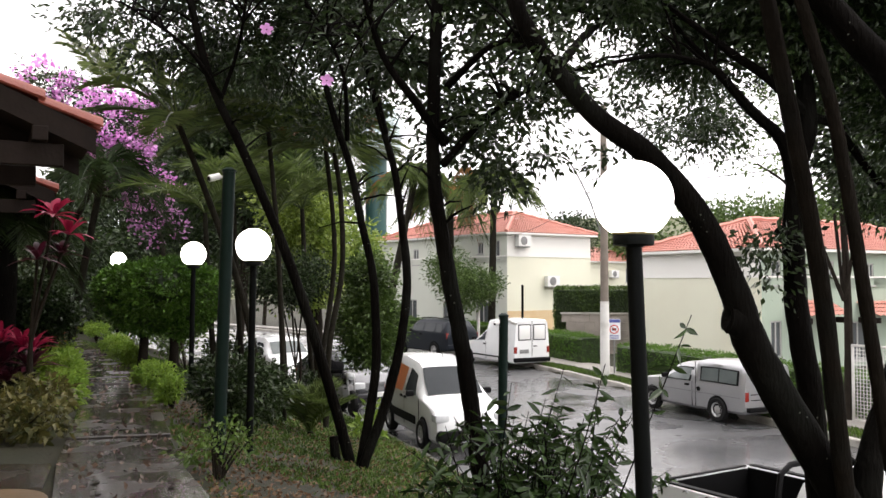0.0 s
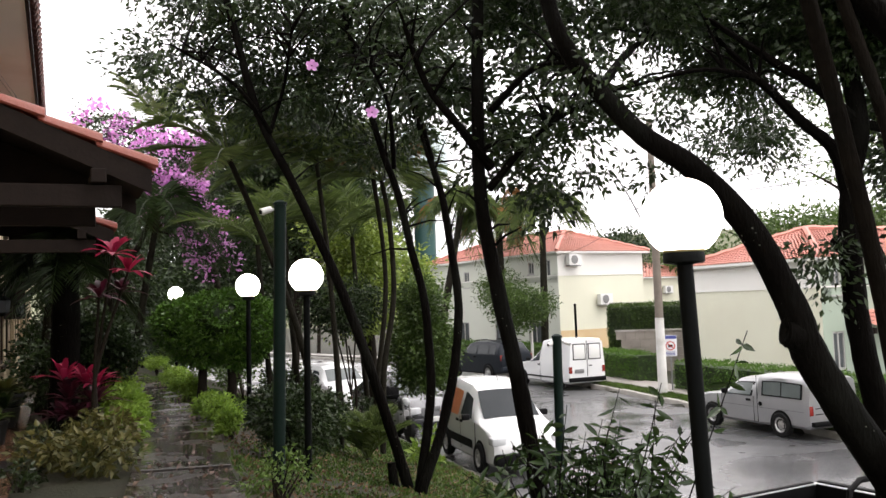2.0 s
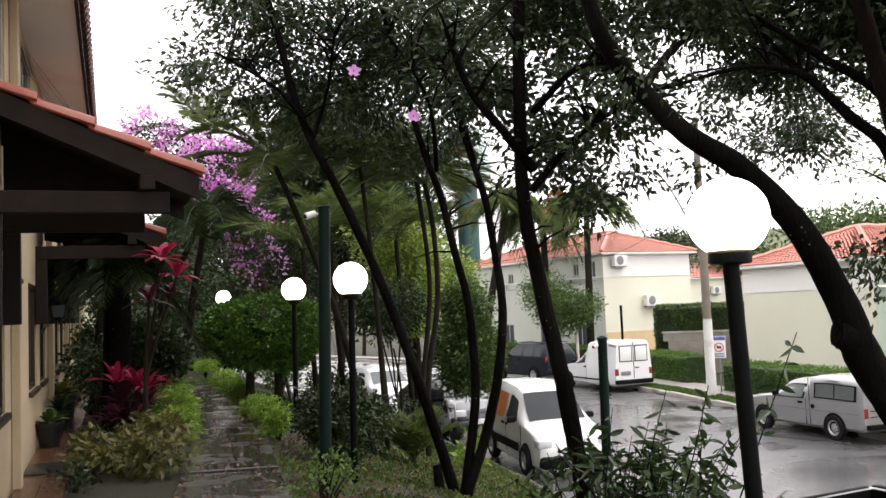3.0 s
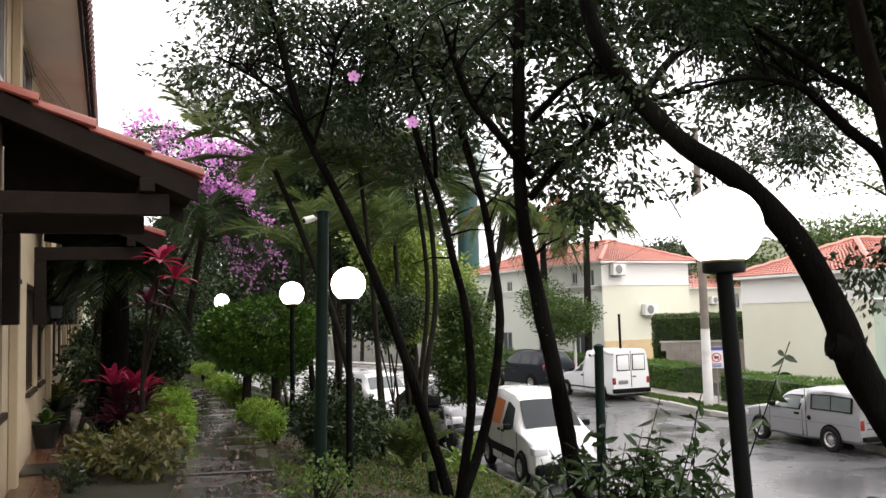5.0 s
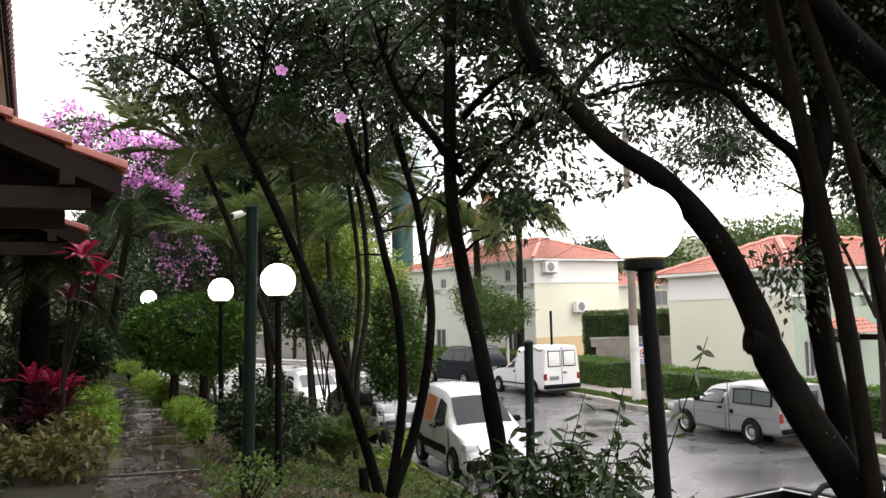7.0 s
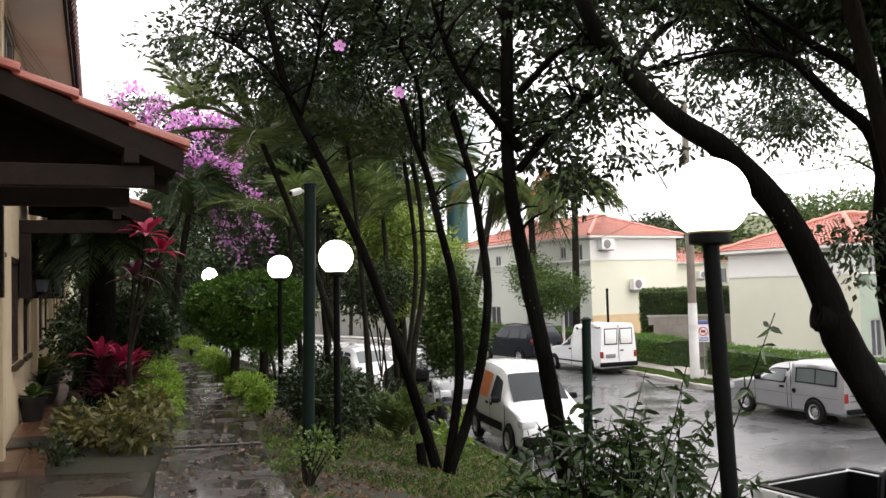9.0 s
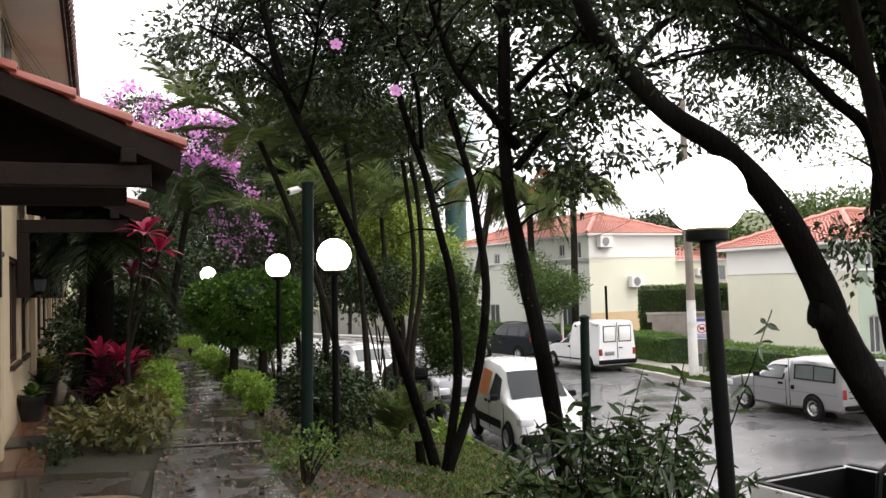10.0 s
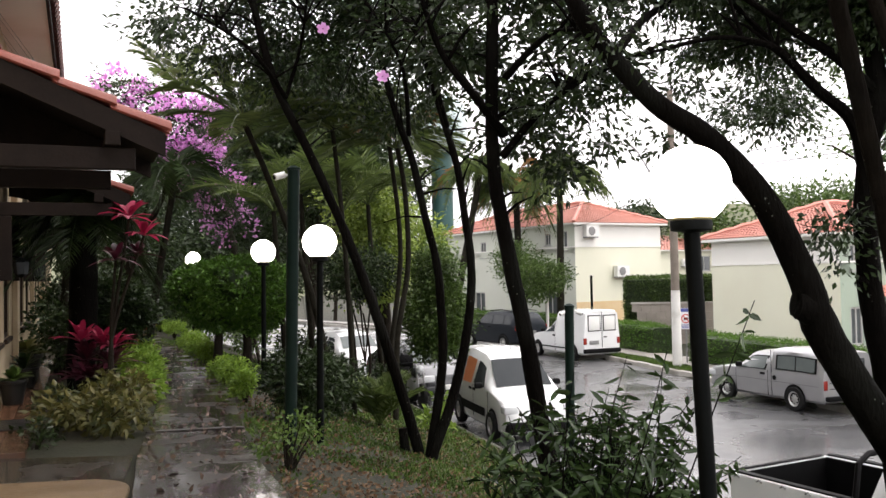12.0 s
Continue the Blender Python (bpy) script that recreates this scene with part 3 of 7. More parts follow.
# ---- street lamps of the garden ----
def globe_lamp(x, y, base, centre, radius=0.2, lean=(0.0, 0.0)):
    root = thing("globe_lamp", "lit white globe lamp on a slim black post beside the path", "lamp", pose(x, y, base), "globe lamps along the garden path")
    h = centre - base
    lx, ly = lean
    g = Geo().tube([(-lx, -ly, -0.25), (0, 0, 0.0), (lx * 0.5, ly * 0.5, h * 0.5), (lx, ly, h - radius * 0.98)], [0.045, 0.043, 0.04, 0.038], 14)
    part("post", g, BLACK_PAINT, root, "black painted steel post")
    g = Geo().lathe([(0.042, -0.05), (0.05, -0.046), (0.088, -0.042), (0.097, -0.038), (0.098, -0.004), (0.094, 0.008)], (lx, ly, h - radius * 0.93), 18)
    part("collar", g, BLACK_PAINT, root, "black cup that holds the globe")
    prof = [(radius * math.sin(w), -radius * math.cos(w)) for w in np.linspace(math.pi * 0.14, math.pi * 0.985, 22)]
    part("globe", Geo().lathe(prof, (lx, ly, h), 32), GLOBE, root, "glowing milk-glass globe")
    prof = [(radius * 1.004 * math.sin(w), -radius * 1.004 * math.cos(w)) for w in np.linspace(math.pi * 0.135, math.pi * 0.19, 4)]
    part("rim", Geo().lathe(prof, (lx, ly, h), 32), GLOBE_DIRT, root, "yellowed dirty rim of the globe")
    return root


# ---- trees ----
def branch_line(g, pts, r0, r1, per=4, n=9, rough=0.06, seed=0):
    line = smooth_line(pts, per)
    m = len(line)
    rad = [(r0 + (r1 - r0) * (k / (m - 1))) for k in range(m)]
    g.tube(line, rad, n, rough, seed)
    return line


def twigs(g, line, count, length, seed, up=0.3, start=0.4):
    rnd = random.Random(seed)
    tips = []
    for k in range(count):
        i = int(len(line) * (start + (1 - start) * rnd.random()))
        p = line[min(i, len(line) - 1)]
        d = Vector((rnd.uniform(-1, 1), rnd.uniform(-1, 1), rnd.uniform(-0.3, 0.8) + up)).normalized()
        L = length * rnd.uniform(0.5, 1.2)
        mid = p + d * L * 0.5 + Vector((0, 0, 0.08 * L))
        tip = p + d * L
        g.tube([p, mid, tip], [0.018, 0.012, 0.005], 5)
        tips.append(tip)
    return tips


def frond(g, leaves, base, direction, length, arch, leaflet, count, rnd, hang=0.5, width=0.022, plume=0.2):
    """A palm frond: rachis tube in g and leaflet blades in leaves."""
    d = Vector(direction).normalized()
    side = d.cross(Vector((0, 0, 1)))
    if side.length < 0.05:
        side = Vector((1, 0, 0))
    side.normalize()
    pts = []
    for k in range(9):
        t = k / 8
        p = Vector(base) + d * length * t + Vector((0, 0, -arch * length * t * t))
        pts.append(p)
    g.tube(pts, [0.018 * (1 - 0.8 * k / 8) for k in range(9)], 5)
    for k in range(count):
        t = 0.15 + 0.85 * k / count
        i = min(int(t * 8), 7)
        p = pts[i].lerp(pts[i + 1], t * 8 - i)
        tang = (pts[i + 1] - pts[i]).normalized()
        L = leaflet * min(1.0, 0.45 + 1.6 * t, 0.25 + 1.9 * (1 - t)) * rnd.uniform(0.9, 1.1)
        for s in (-1, 1):
            q = (side * s * (1.0 - 0.45 * t) + tang * (0.45 + 0.5 * t) + Vector((0, 0, rnd.uniform(-1.0, 1.0) * plume + 0.3))).normalized()
            m1 = p + q * L * 0.5 + Vector((0, 0, -hang * L * 0.16))
            tip = p + q * L + Vector((0, 0, -hang * rnd.uniform(0.6, 1.3) * L * 0.6))
            w = tang * width
            j = len(leaves.v)
            leaves.v += [tuple(p), tuple(m1 + w), tuple(tip), tuple(m1 - w)]
            leaves.f += [(j, j + 1, j + 2), (j, j + 2, j + 3)]


def palm(name, label, trunk, r0, r1, fronds, length, arch, leaflet, seed, count=26, hang=0.5, up=(0.1, 1.1), ring=True, dry=0, width=0.022, plume=0.2, green=None, bark=None):
    root = thing(name, label, "palm")
    rnd = random.Random(seed)
    line = smooth_line(trunk, 6)
    g = Geo()
    m = len(line)
    g.tube(line, [(r0 + (r1 - r0) * k / (m - 1)) * (1.06 if ring and k % 2 else 1.0) for k in range(m)], 10)
    part("trunk", g, bark or PALM_BARK, root, "ringed grey-brown palm trunk")
    stems, leaves, old = Geo(), Geo(), Geo()
    top = line[-1]
    for k in range(fronds):
        a = 2.4 * k + rnd.uniform(-0.3, 0.3)
        e = rnd.uniform(*up)
        d = (math.cos(a) * math.cos(e), math.sin(a) * math.cos(e), math.sin(e))
        frond(stems, old if k < dry else leaves, top, d, length * rnd.uniform(0.8, 1.1), arch * rnd.uniform(0.8, 1.3), leaflet, count, rnd, hang, width, plume)
    part("frond_skeleton", stems, green or LEAF_PALM, root)
    part("crown", leaves, green or LEAF_PALM, root, "arching feathery green fronds", shade=False)
    if old.v:
        part("dry_fronds", old, LEAF_DRY, root, "hanging dry orange-brown fronds", shade=False)
    return root


# ---- vehicles ----
def station(table, x):
    return [float(np.interp(x, [r[0] for r in table], [r[k] for r in table])) for k in range(1, len(table[0]))]


def body_ring(table, x):
    zb, zm, zt, wm, wt = station(table, x)
    half = [(wm * 0.90, zb), (wm * 0.985, zb + 0.07), (wm, zb + (zm - zb) * 0.45), (wm * 1.0, zm - 0.06), (wm * 0.985, zm), (wt + (wm * 0.985 - wt) * 0.5, zm + (zt - zm) * 0.5),
            (wt, zt - min(0.09, (zt - zm) * 0.45)), (wt * 0.9, zt - min(0.02, (zt - zm) * 0.15)), (wt * 0.45, zt + 0.015)]
    return [(x, -a, b) for a, b in half] + [(x, a, b) for a, b in reversed(half)]


def side_panel(table, x0, x1, v0, v1, side, slant0=0.0, slant1=0.0, out=0.012, n=6):
    """A panel on the flank between heights v0 and v1 (0 at the belt, 1 at the roof's edge)."""
    g = Geo()
    rows = []
    for j in range(4):
        v = v0 + (v1 - v0) * j / 3
        row = []
        for i in range(n + 1):
            x = (x0 + slant0 * v) + ((x1 + slant1 * v) - (x0 + slant0 * v)) * i / n
            zb, zm, zt, wm, wt = station(table, x)
            if v >= 0:
                a, b = Vector((wm * 0.985, zm)), Vector((wt, zt - min(0.09, (zt - zm) * 0.45)))
                p = a.lerp(b, v)
            else:
                p = Vector((wm, zm + v * (zm - zb)))
            row.append((x, side * (p.x + out), p.y))
        rows.append(row)
    return g.loft(rows, closed=False)


def top_panel(table, x0, x1, k, out=0.012, n=5, zlow=None):
    """A screen on the sloping front or back between x0 and x1, k of the width."""
    rows = []
    for i in range(n + 1):
        x = x0 + (x1 - x0) * i / n
        zb, zm, zt, wm, wt = station(table, x)
        rows.append([(x, s * wt * k, zt + 0.015 - 0.018 * abs(s) ** 3 + out) for s in np.linspace(-1, 1, 7)])
    return Geo().loft(rows, closed=False)


def wheel(parent, x, y, r, side, spokes=True):
    tyre = Geo().lathe([(r * 0.62, -0.085), (r * 0.93, -0.09), (r, -0.065), (r, 0.065), (r * 0.93, 0.09), (r * 0.62, 0.085)], (x, y, r), 28, "y", False)
    w = part("wheel", tyre, RUBBER, parent, "black rubber tyre")
    rim = Geo().lathe([(r * 0.63, -0.05), (r * 0.63, 0.078), (r * 0.56, 0.075), (r * 0.5, 0.045), (r * 0.22, 0.06), (r * 0.16, 0.075), (0.01, 0.078)], (0, 0, 0), 24, "y")
    m = Matrix.Translation((x, y, r)) @ (Matrix.Rotation(math.pi, 4, "Z") if side > 0 else Matrix())
    rim.v = [tuple(m @ Vector(v)) for v in rim.v]
    part("rim", rim, RIM, w, "pressed steel rim")
    holes = Geo()
    for k in range(8):
        a = 2 * math.pi * k / 8
        c = Vector((r * 0.37 * math.cos(a), -0.058, r * 0.37 * math.sin(a)))
        q = [c + Vector((math.cos(b) * r * 0.07, 0, math.sin(b) * r * 0.07)) for b in np.linspace(0, 2 * math.pi, 7)[:-1]]
        i = len(holes.v)
        holes.v += [tuple(m @ p) for p in q]
        holes.f.append(tuple(range(i, i + 6)))
    tagged(part("rim_holes", holes, PLASTIC, w), kind="stuff")


def flat_box(lo, hi, bevel=0.015):
    return Geo().box(lo, hi, None, bevel)


def vehicle(name, label, table, paint, m, axles, r, glass=CAR_GLASS, sides=(), screens=(), extras=(), category="car", half=None, group="parked cars on the street"):
    """x runs from the nose (0) back; axles: x of both; sides: (x0, x1, v0, v1, slant0, slant1, material, name)."""
    root = thing(name, label, category, m, group)
    xs_ = sorted({*[t[0] for t in table], *np.linspace(table[0][0], table[-1][0], 25)})
    part("body", Geo().loft([body_ring(table, x) for x in xs_]), paint, root)
    for x0, x1, v0, v1, s0, s1, mt, nm in sides:
        for side in (-1, 1):
            part(nm, side_panel(table, x0, x1, v0, v1, side, s0, s1, 0.014 if "frame" in nm else 0.022), mt, root)
    for x0, x1, k, nm in screens:
        part(nm, top_panel(table, x0, x1, k), glass, root)
    w = max(t[4] for t in table)
    for x in axles:
        for side in (-1, 1):
            g = Geo()
            ring = [(x + r * 1.2 * math.cos(a), side * (station(table, x)[3] + 0.006), max(r + r * 1.2 * math.sin(a), table[5][1] * 0.9)) for a in np.linspace(-0.35, math.pi + 0.35, 16)]
            i = len(g.v)
            g.v += ring
            g.f.append(tuple(range(i, i + len(ring))))
            part("wheel_arch", g, PLASTIC, root, "dark wheel arch", shade=False)
            wheel(root, x, side * (w - 0.045), r, side)
    for nm, geo, mt in extras:
        part(nm, geo, mt, root)
    return root


def parked(x, y, heading):
    """Nose at x, y on the street, facing along heading (degrees from +x, anticlockwise)."""
    return pose(x, y, ROAD_Z, 0, 0, heading + 180)


VAN = [(0.0, 0.32, 0.58, 0.66, 0.62, 0.55), (0.06, 0.22, 0.74, 0.82, 0.76, 0.68), (0.4, 0.2, 0.88, 0.95, 0.79, 0.70), (0.95, 0.2, 1.0, 1.05, 0.80, 0.70), (1.3, 0.2, 1.04, 1.34, 0.81, 0.67),
       (1.7, 0.2, 1.06, 1.63, 0.82, 0.585), (2.0, 0.2, 1.06, 1.75, 0.83, 0.6), (2.8, 0.2, 1.06, 1.83, 0.83, 0.63), (3.8, 0.22, 1.05, 1.79, 0.82, 0.63), (3.98, 0.25, 1.03, 1.72, 0.80, 0.61), (4.02, 0.32, 0.98, 1.6, 0.77, 0.6)]
FURGAO = [(0.0, 0.35, 0.6, 0.68, 0.6, 0.55), (0.06, 0.25, 0.72, 0.80, 0.72, 0.66), (0.6, 0.22, 0.88, 0.92, 0.77, 0.70), (1.1, 0.22, 0.95, 0.98, 0.78, 0.68), (1.7, 0.22, 0.96, 1.38, 0.78, 0.60),
          (1.95, 0.22, 0.96, 1.52, 0.78, 0.62), (2.15, 0.22, 0.96, 1.8, 0.78, 0.68), (2.6, 0.22, 0.96, 1.86, 0.78, 0.70), (4.0, 0.24, 0.96, 1.86, 0.78, 0.70), (4.08, 0.28, 0.95, 1.82, 0.77, 0.69)]
HATCH = [(0.0, 0.32, 0.52, 0.58, 0.6, 0.52), (0.08, 0.22, 0.62, 0.70, 0.74, 0.66), (0.6, 0.2, 0.80, 0.86, 0.8, 0.72), (1.0, 0.2, 0.88, 0.93, 0.81, 0.72), (1.55, 0.2, 0.92, 1.34, 0.81, 0.60),
         (1.85, 0.2, 0.92, 1.44, 0.81, 0.58), (2.6, 0.2, 0.93, 1.47, 0.81, 0.58), (3.2, 0.22, 0.95, 1.40, 0.80, 0.56), (3.7, 0.24, 0.94, 1.1, 0.78, 0.6), (3.85, 0.3, 0.85, 0.95, 0.74, 0.6)]
SUV = [(0.0, 0.4, 0.65, 0.75, 0.66, 0.58), (0.08, 0.3, 0.8, 0.9, 0.8, 0.7), (0.7, 0.28, 1.0, 1.06, 0.85, 0.76), (1.1, 0.28, 1.05, 1.1, 0.86, 0.76), (1.6, 0.28, 1.07, 1.5, 0.86, 0.66),
       (1.9, 0.28, 1.08, 1.62, 0.86, 0.64), (3.0, 0.28, 1.08, 1.64, 0.86, 0.64), (3.9, 0.3, 1.08, 1.58, 0.85, 0.63), (4.15, 0.34, 1.05, 1.3, 0.83, 0.66), (4.22, 0.4, 0.9, 1.05, 0.8, 0.66)]
PICK = [(0.0, 0.36, 0.6, 0.70, 0.64, 0.58), (0.07, 0.26, 0.74, 0.84, 0.76, 0.70), (0.6, 0.24, 0.88, 0.92, 0.80, 0.74), (1.15, 0.24, 0.94, 0.97, 0.80, 0.72), (1.6, 0.24, 0.95, 1.34, 0.80, 0.60),
        (1.80, 0.24, 0.95, 1.41, 0.80, 0.60), (2.44, 0.24, 0.95, 1.43, 0.80, 0.61), (2.5, 0.24, 0.95, 1.44, 0.80, 0.66), (2.58, 0.24, 0.95, 1.53, 0.80, 0.72), (3.3, 0.26, 0.95, 1.57, 0.80, 0.73), (4.25, 0.28, 0.95, 1.53, 0.80, 0.72), (4.34, 0.34, 0.94, 1.5, 0.79, 0.71)]

# ---- path and kerbs ----
kerb("kerb_1", kn, -1, MOSSY_KERB, "dark mossy kerb at the foot of the lawn")
kerb("kerb_2", kf, 1, KERB, "low whitish concrete kerb along the wet street")
pl = lambda y: lerp_table(PATH_L, y)
pr = lambda y: lerp_table(PATH_R, y)


def slab(parent, corners, z, thick=0.09, name="slab", material=None):
    """A paving slab with worn edges from its four plan corners."""
    g = Geo()
    c = sum((Vector(p) for p in corners), Vector((0, 0))) / len(corners)
    ring = lambda k, zz: [(c.x + (p[0] - c.x) * k, c.y + (p[1] - c.y) * k, zz) for p in corners]
    g.loft([ring(1.0, z - thick), ring(1.0, z - 0.012), ring(0.985, z)])
    part(name, g, material or PAVING, parent, shade=False)


path = thing("path", "wet grey concrete garden path of worn slabs", "path", kind="structure")
cuts = [-6.0, -4.2, -2.4, -0.6, 1.2, 3.0, 4.7, 6.3, 7.85, 8.35, 9.6, 11.3, 12.9, 14.5, 16.5, 18.7, 20.4, 22.1, 24.0, 26.0, 28.0, 30.0, 32.0, 34.0, 36.5]
for k, (a, b) in enumerate(zip(cuts, cuts[1:])):
    a2 = a + 0.025
    dz = 0.012 * ((k * 5) % 3 - 1)
    slab(path, [(pl(a2), a2), (pr(a2), a2), (pr(b), b - 0.06), (pl(b), b + 0.05)], 0.012 + dz)
slab(path, [(-3.0, 7.52), (-1.42, 7.45), (-1.53, 8.42), (-2.98, 8.62)], 0.004)
curve = [(-1.3 - 0.45 * (1 - math.cos(w)), 7.0 + 0.42 * math.sin(w)) for w in np.linspace(0, math.pi / 2, 7)]
slab(path, [(-3.3, 4.6), (-1.05, 4.6), *curve, (-3.0, 7.45)], 0.02, material=TAN)

# ---- the row house beside the path ----
M_HOUSE = pose(-3.24, 9.4, 0, 0, 0, 13.5)
row = thing("row_house", "beige two-storey row house with dark wooden door awnings", "house", M_HOUSE)
LO, HI = -9.0, 26.0
P0, P1 = (0.0, LO), (0.0, HI)
holes = []
for k in range(-1, 4):
    s = 5.35 * k
    holes += [(s + 0.05 - LO, s + 0.95 - LO, 0.02, 2.2), (s + 1.75 - LO, s + 2.95 - LO, 0.85, 2.2), (s + 3.55 - LO, s + 4.55 - LO, 0.85, 2.2), (s + 1.0 - LO, s + 2.3 - LO, 3.9, 5.0), (s + 3.5 - LO, s + 4.7 - LO, 3.9, 5.0)]
# the wall runs along local y; its outside is local +x
g = wall_with_holes(Geo(), P0, P1, -0.1, 5.3, holes, 0.2)
part("wall", g, BEIGE, row, shade=False)
for h in holes:
    if h[2] > 0.5:
        house_window(row, P0, P1, h, 1, BROWN_WOOD if h[2] < 3 else None, CAR_GLASS, "brown wooden window frame" if h[2] < 3 else "grey aluminium window frame")
    else:
        door = part("door", line_box(Geo(), P0, P1, h[0] + 0.05, h[1] - 0.05, 0.03, 2.15, -0.12, -0.07), FRAME_GREY, row, "pale panelled front door", shade=False)
        for zz in (0.2, 0.85, 1.5):
            part("panel", line_box(Geo(), P0, P1, h[0] + 0.16, h[1] - 0.16, zz, zz + 0.5, -0.07, -0.055), BEIGE, door, shade=False)
        part("handle", line_box(Geo(), P0, P1, h[1] - 0.16, h[1] - 0.1, 0.98, 1.1, -0.07, -0.02), GREY_METAL, door, shade=False)
        part("door_frame", line_box(Geo(), P0, P1, h[0], h[1], 2.15, 2.2, -0.15, 0.02), DARK_WOOD, row, shade=False)
# an open top-hung upper sash
sash = Geo()
for a, b, c, d in ((1.02, 1.08, 0.0, 1.0), (2.22, 2.28, 0.0, 1.0), (1.02, 2.28, 0.93, 1.0), (1.02, 2.28, 0.0, 0.07)):
    line = [(0.02 + 0.5 * v, s, 4.97 - 0.72 * v) for v in (c, d) for s in (a, b)]
    sash.quad(line[0], line[1], line[3], line[2])
    sash.quad(*[(p[0] - 0.03, p[1], p[2] - 0.02) for p in (line[2], line[3], line[1], line[0])])
part("open_sash", sash, FRAME_GREY, row, "upper window sash propped open", shade=False)
# pilasters and the roof's overhang with its scalloped tile edge
for s in (-5.35, 0.0, 5.35, 10.7, 16.05):
    part("pilaster", Geo().box((0.003, s - 0.28, -0.05), (0.09, s - 0.08, 5.2), None, 0.01), BEIGE, row, shade=False)
part("eaves_board", Geo().box((0.0, LO, 5.22), (0.62, HI, 5.27)), EAVES_WHITE, row, "pale eaves lining", shade=False)
part("gutter_board", Geo().box((0.62, LO, 5.18), (0.66, HI, 5.34)), DARK_WOOD, row, "dark fascia board", shade=False)
roofg = Geo()
roof_slope(roofg, (0.72, LO, 5.32), (0.72, HI, 5.32), (-3.4, HI, 6.9), (-3.4, LO, 6.9), 10, 150)
tagged(part("roof", roofg, ROOF_TILE, row, "red clay tile roof", shade=False), kind="stuff")
for k in range(150):
    if k % 1 == 0 and -1 < LO + k * 0.2333 < 12:
        part("eave_tile", Geo().tube([(0.74, LO + k * 0.2333 + 0.12, 5.36), (0.4, LO + k * 0.2333 + 0.12, 5.5)], [0.085, 0.08], 7), EAVE_TILE, row)
part("back_wall", Geo().box((-6.9, LO, -0.1), (-6.7, HI, 5.3)), BEIGE, row, shade=False)
part("end_wall", Geo().box((-6.69, HI, -0.1), (-0.01, HI + 0.2, 5.3)), BEIGE, row, shade=False)
part("end_wall", Geo().box((-6.69, LO - 0.2, -0.1), (-0.01, LO, 5.3)), BEIGE, row, shade=False)
back_roof = Geo()
roof_slope(back_roof, (-7.4, LO, 5.3), (-7.4, HI, 5.3), (-3.4, HI, 6.9), (-3.4, LO, 6.9), 10, 150)
tagged(part("roof", back_roof, ROOF_TILE, row, "red clay tile roof", shade=False), kind="stuff")

porch = thing("porch_floor", "reddish tiled strip along the house wall", "floor", M_HOUSE, kind="structure")
for k in range(-2, 22):
    for j in range(2):
        lo, hi = (0.02 + j * 0.24, k * 0.45, -0.05), (0.255 + j * 0.24, k * 0.45 + 0.444, 0.045)
        part("floor_tile", Geo().box(lo, hi, None, 0.004), TERRACOTTA_FLOOR, porch, shade=False)
mat_ob = part("doormat", Geo().box((0.04, 0.45, 0.046), (0.46, 1.2, 0.062), M_HOUSE, 0.005), POT)
tagged(mat_ob, "dark rubber doormat on the red porch floor", "doormat")


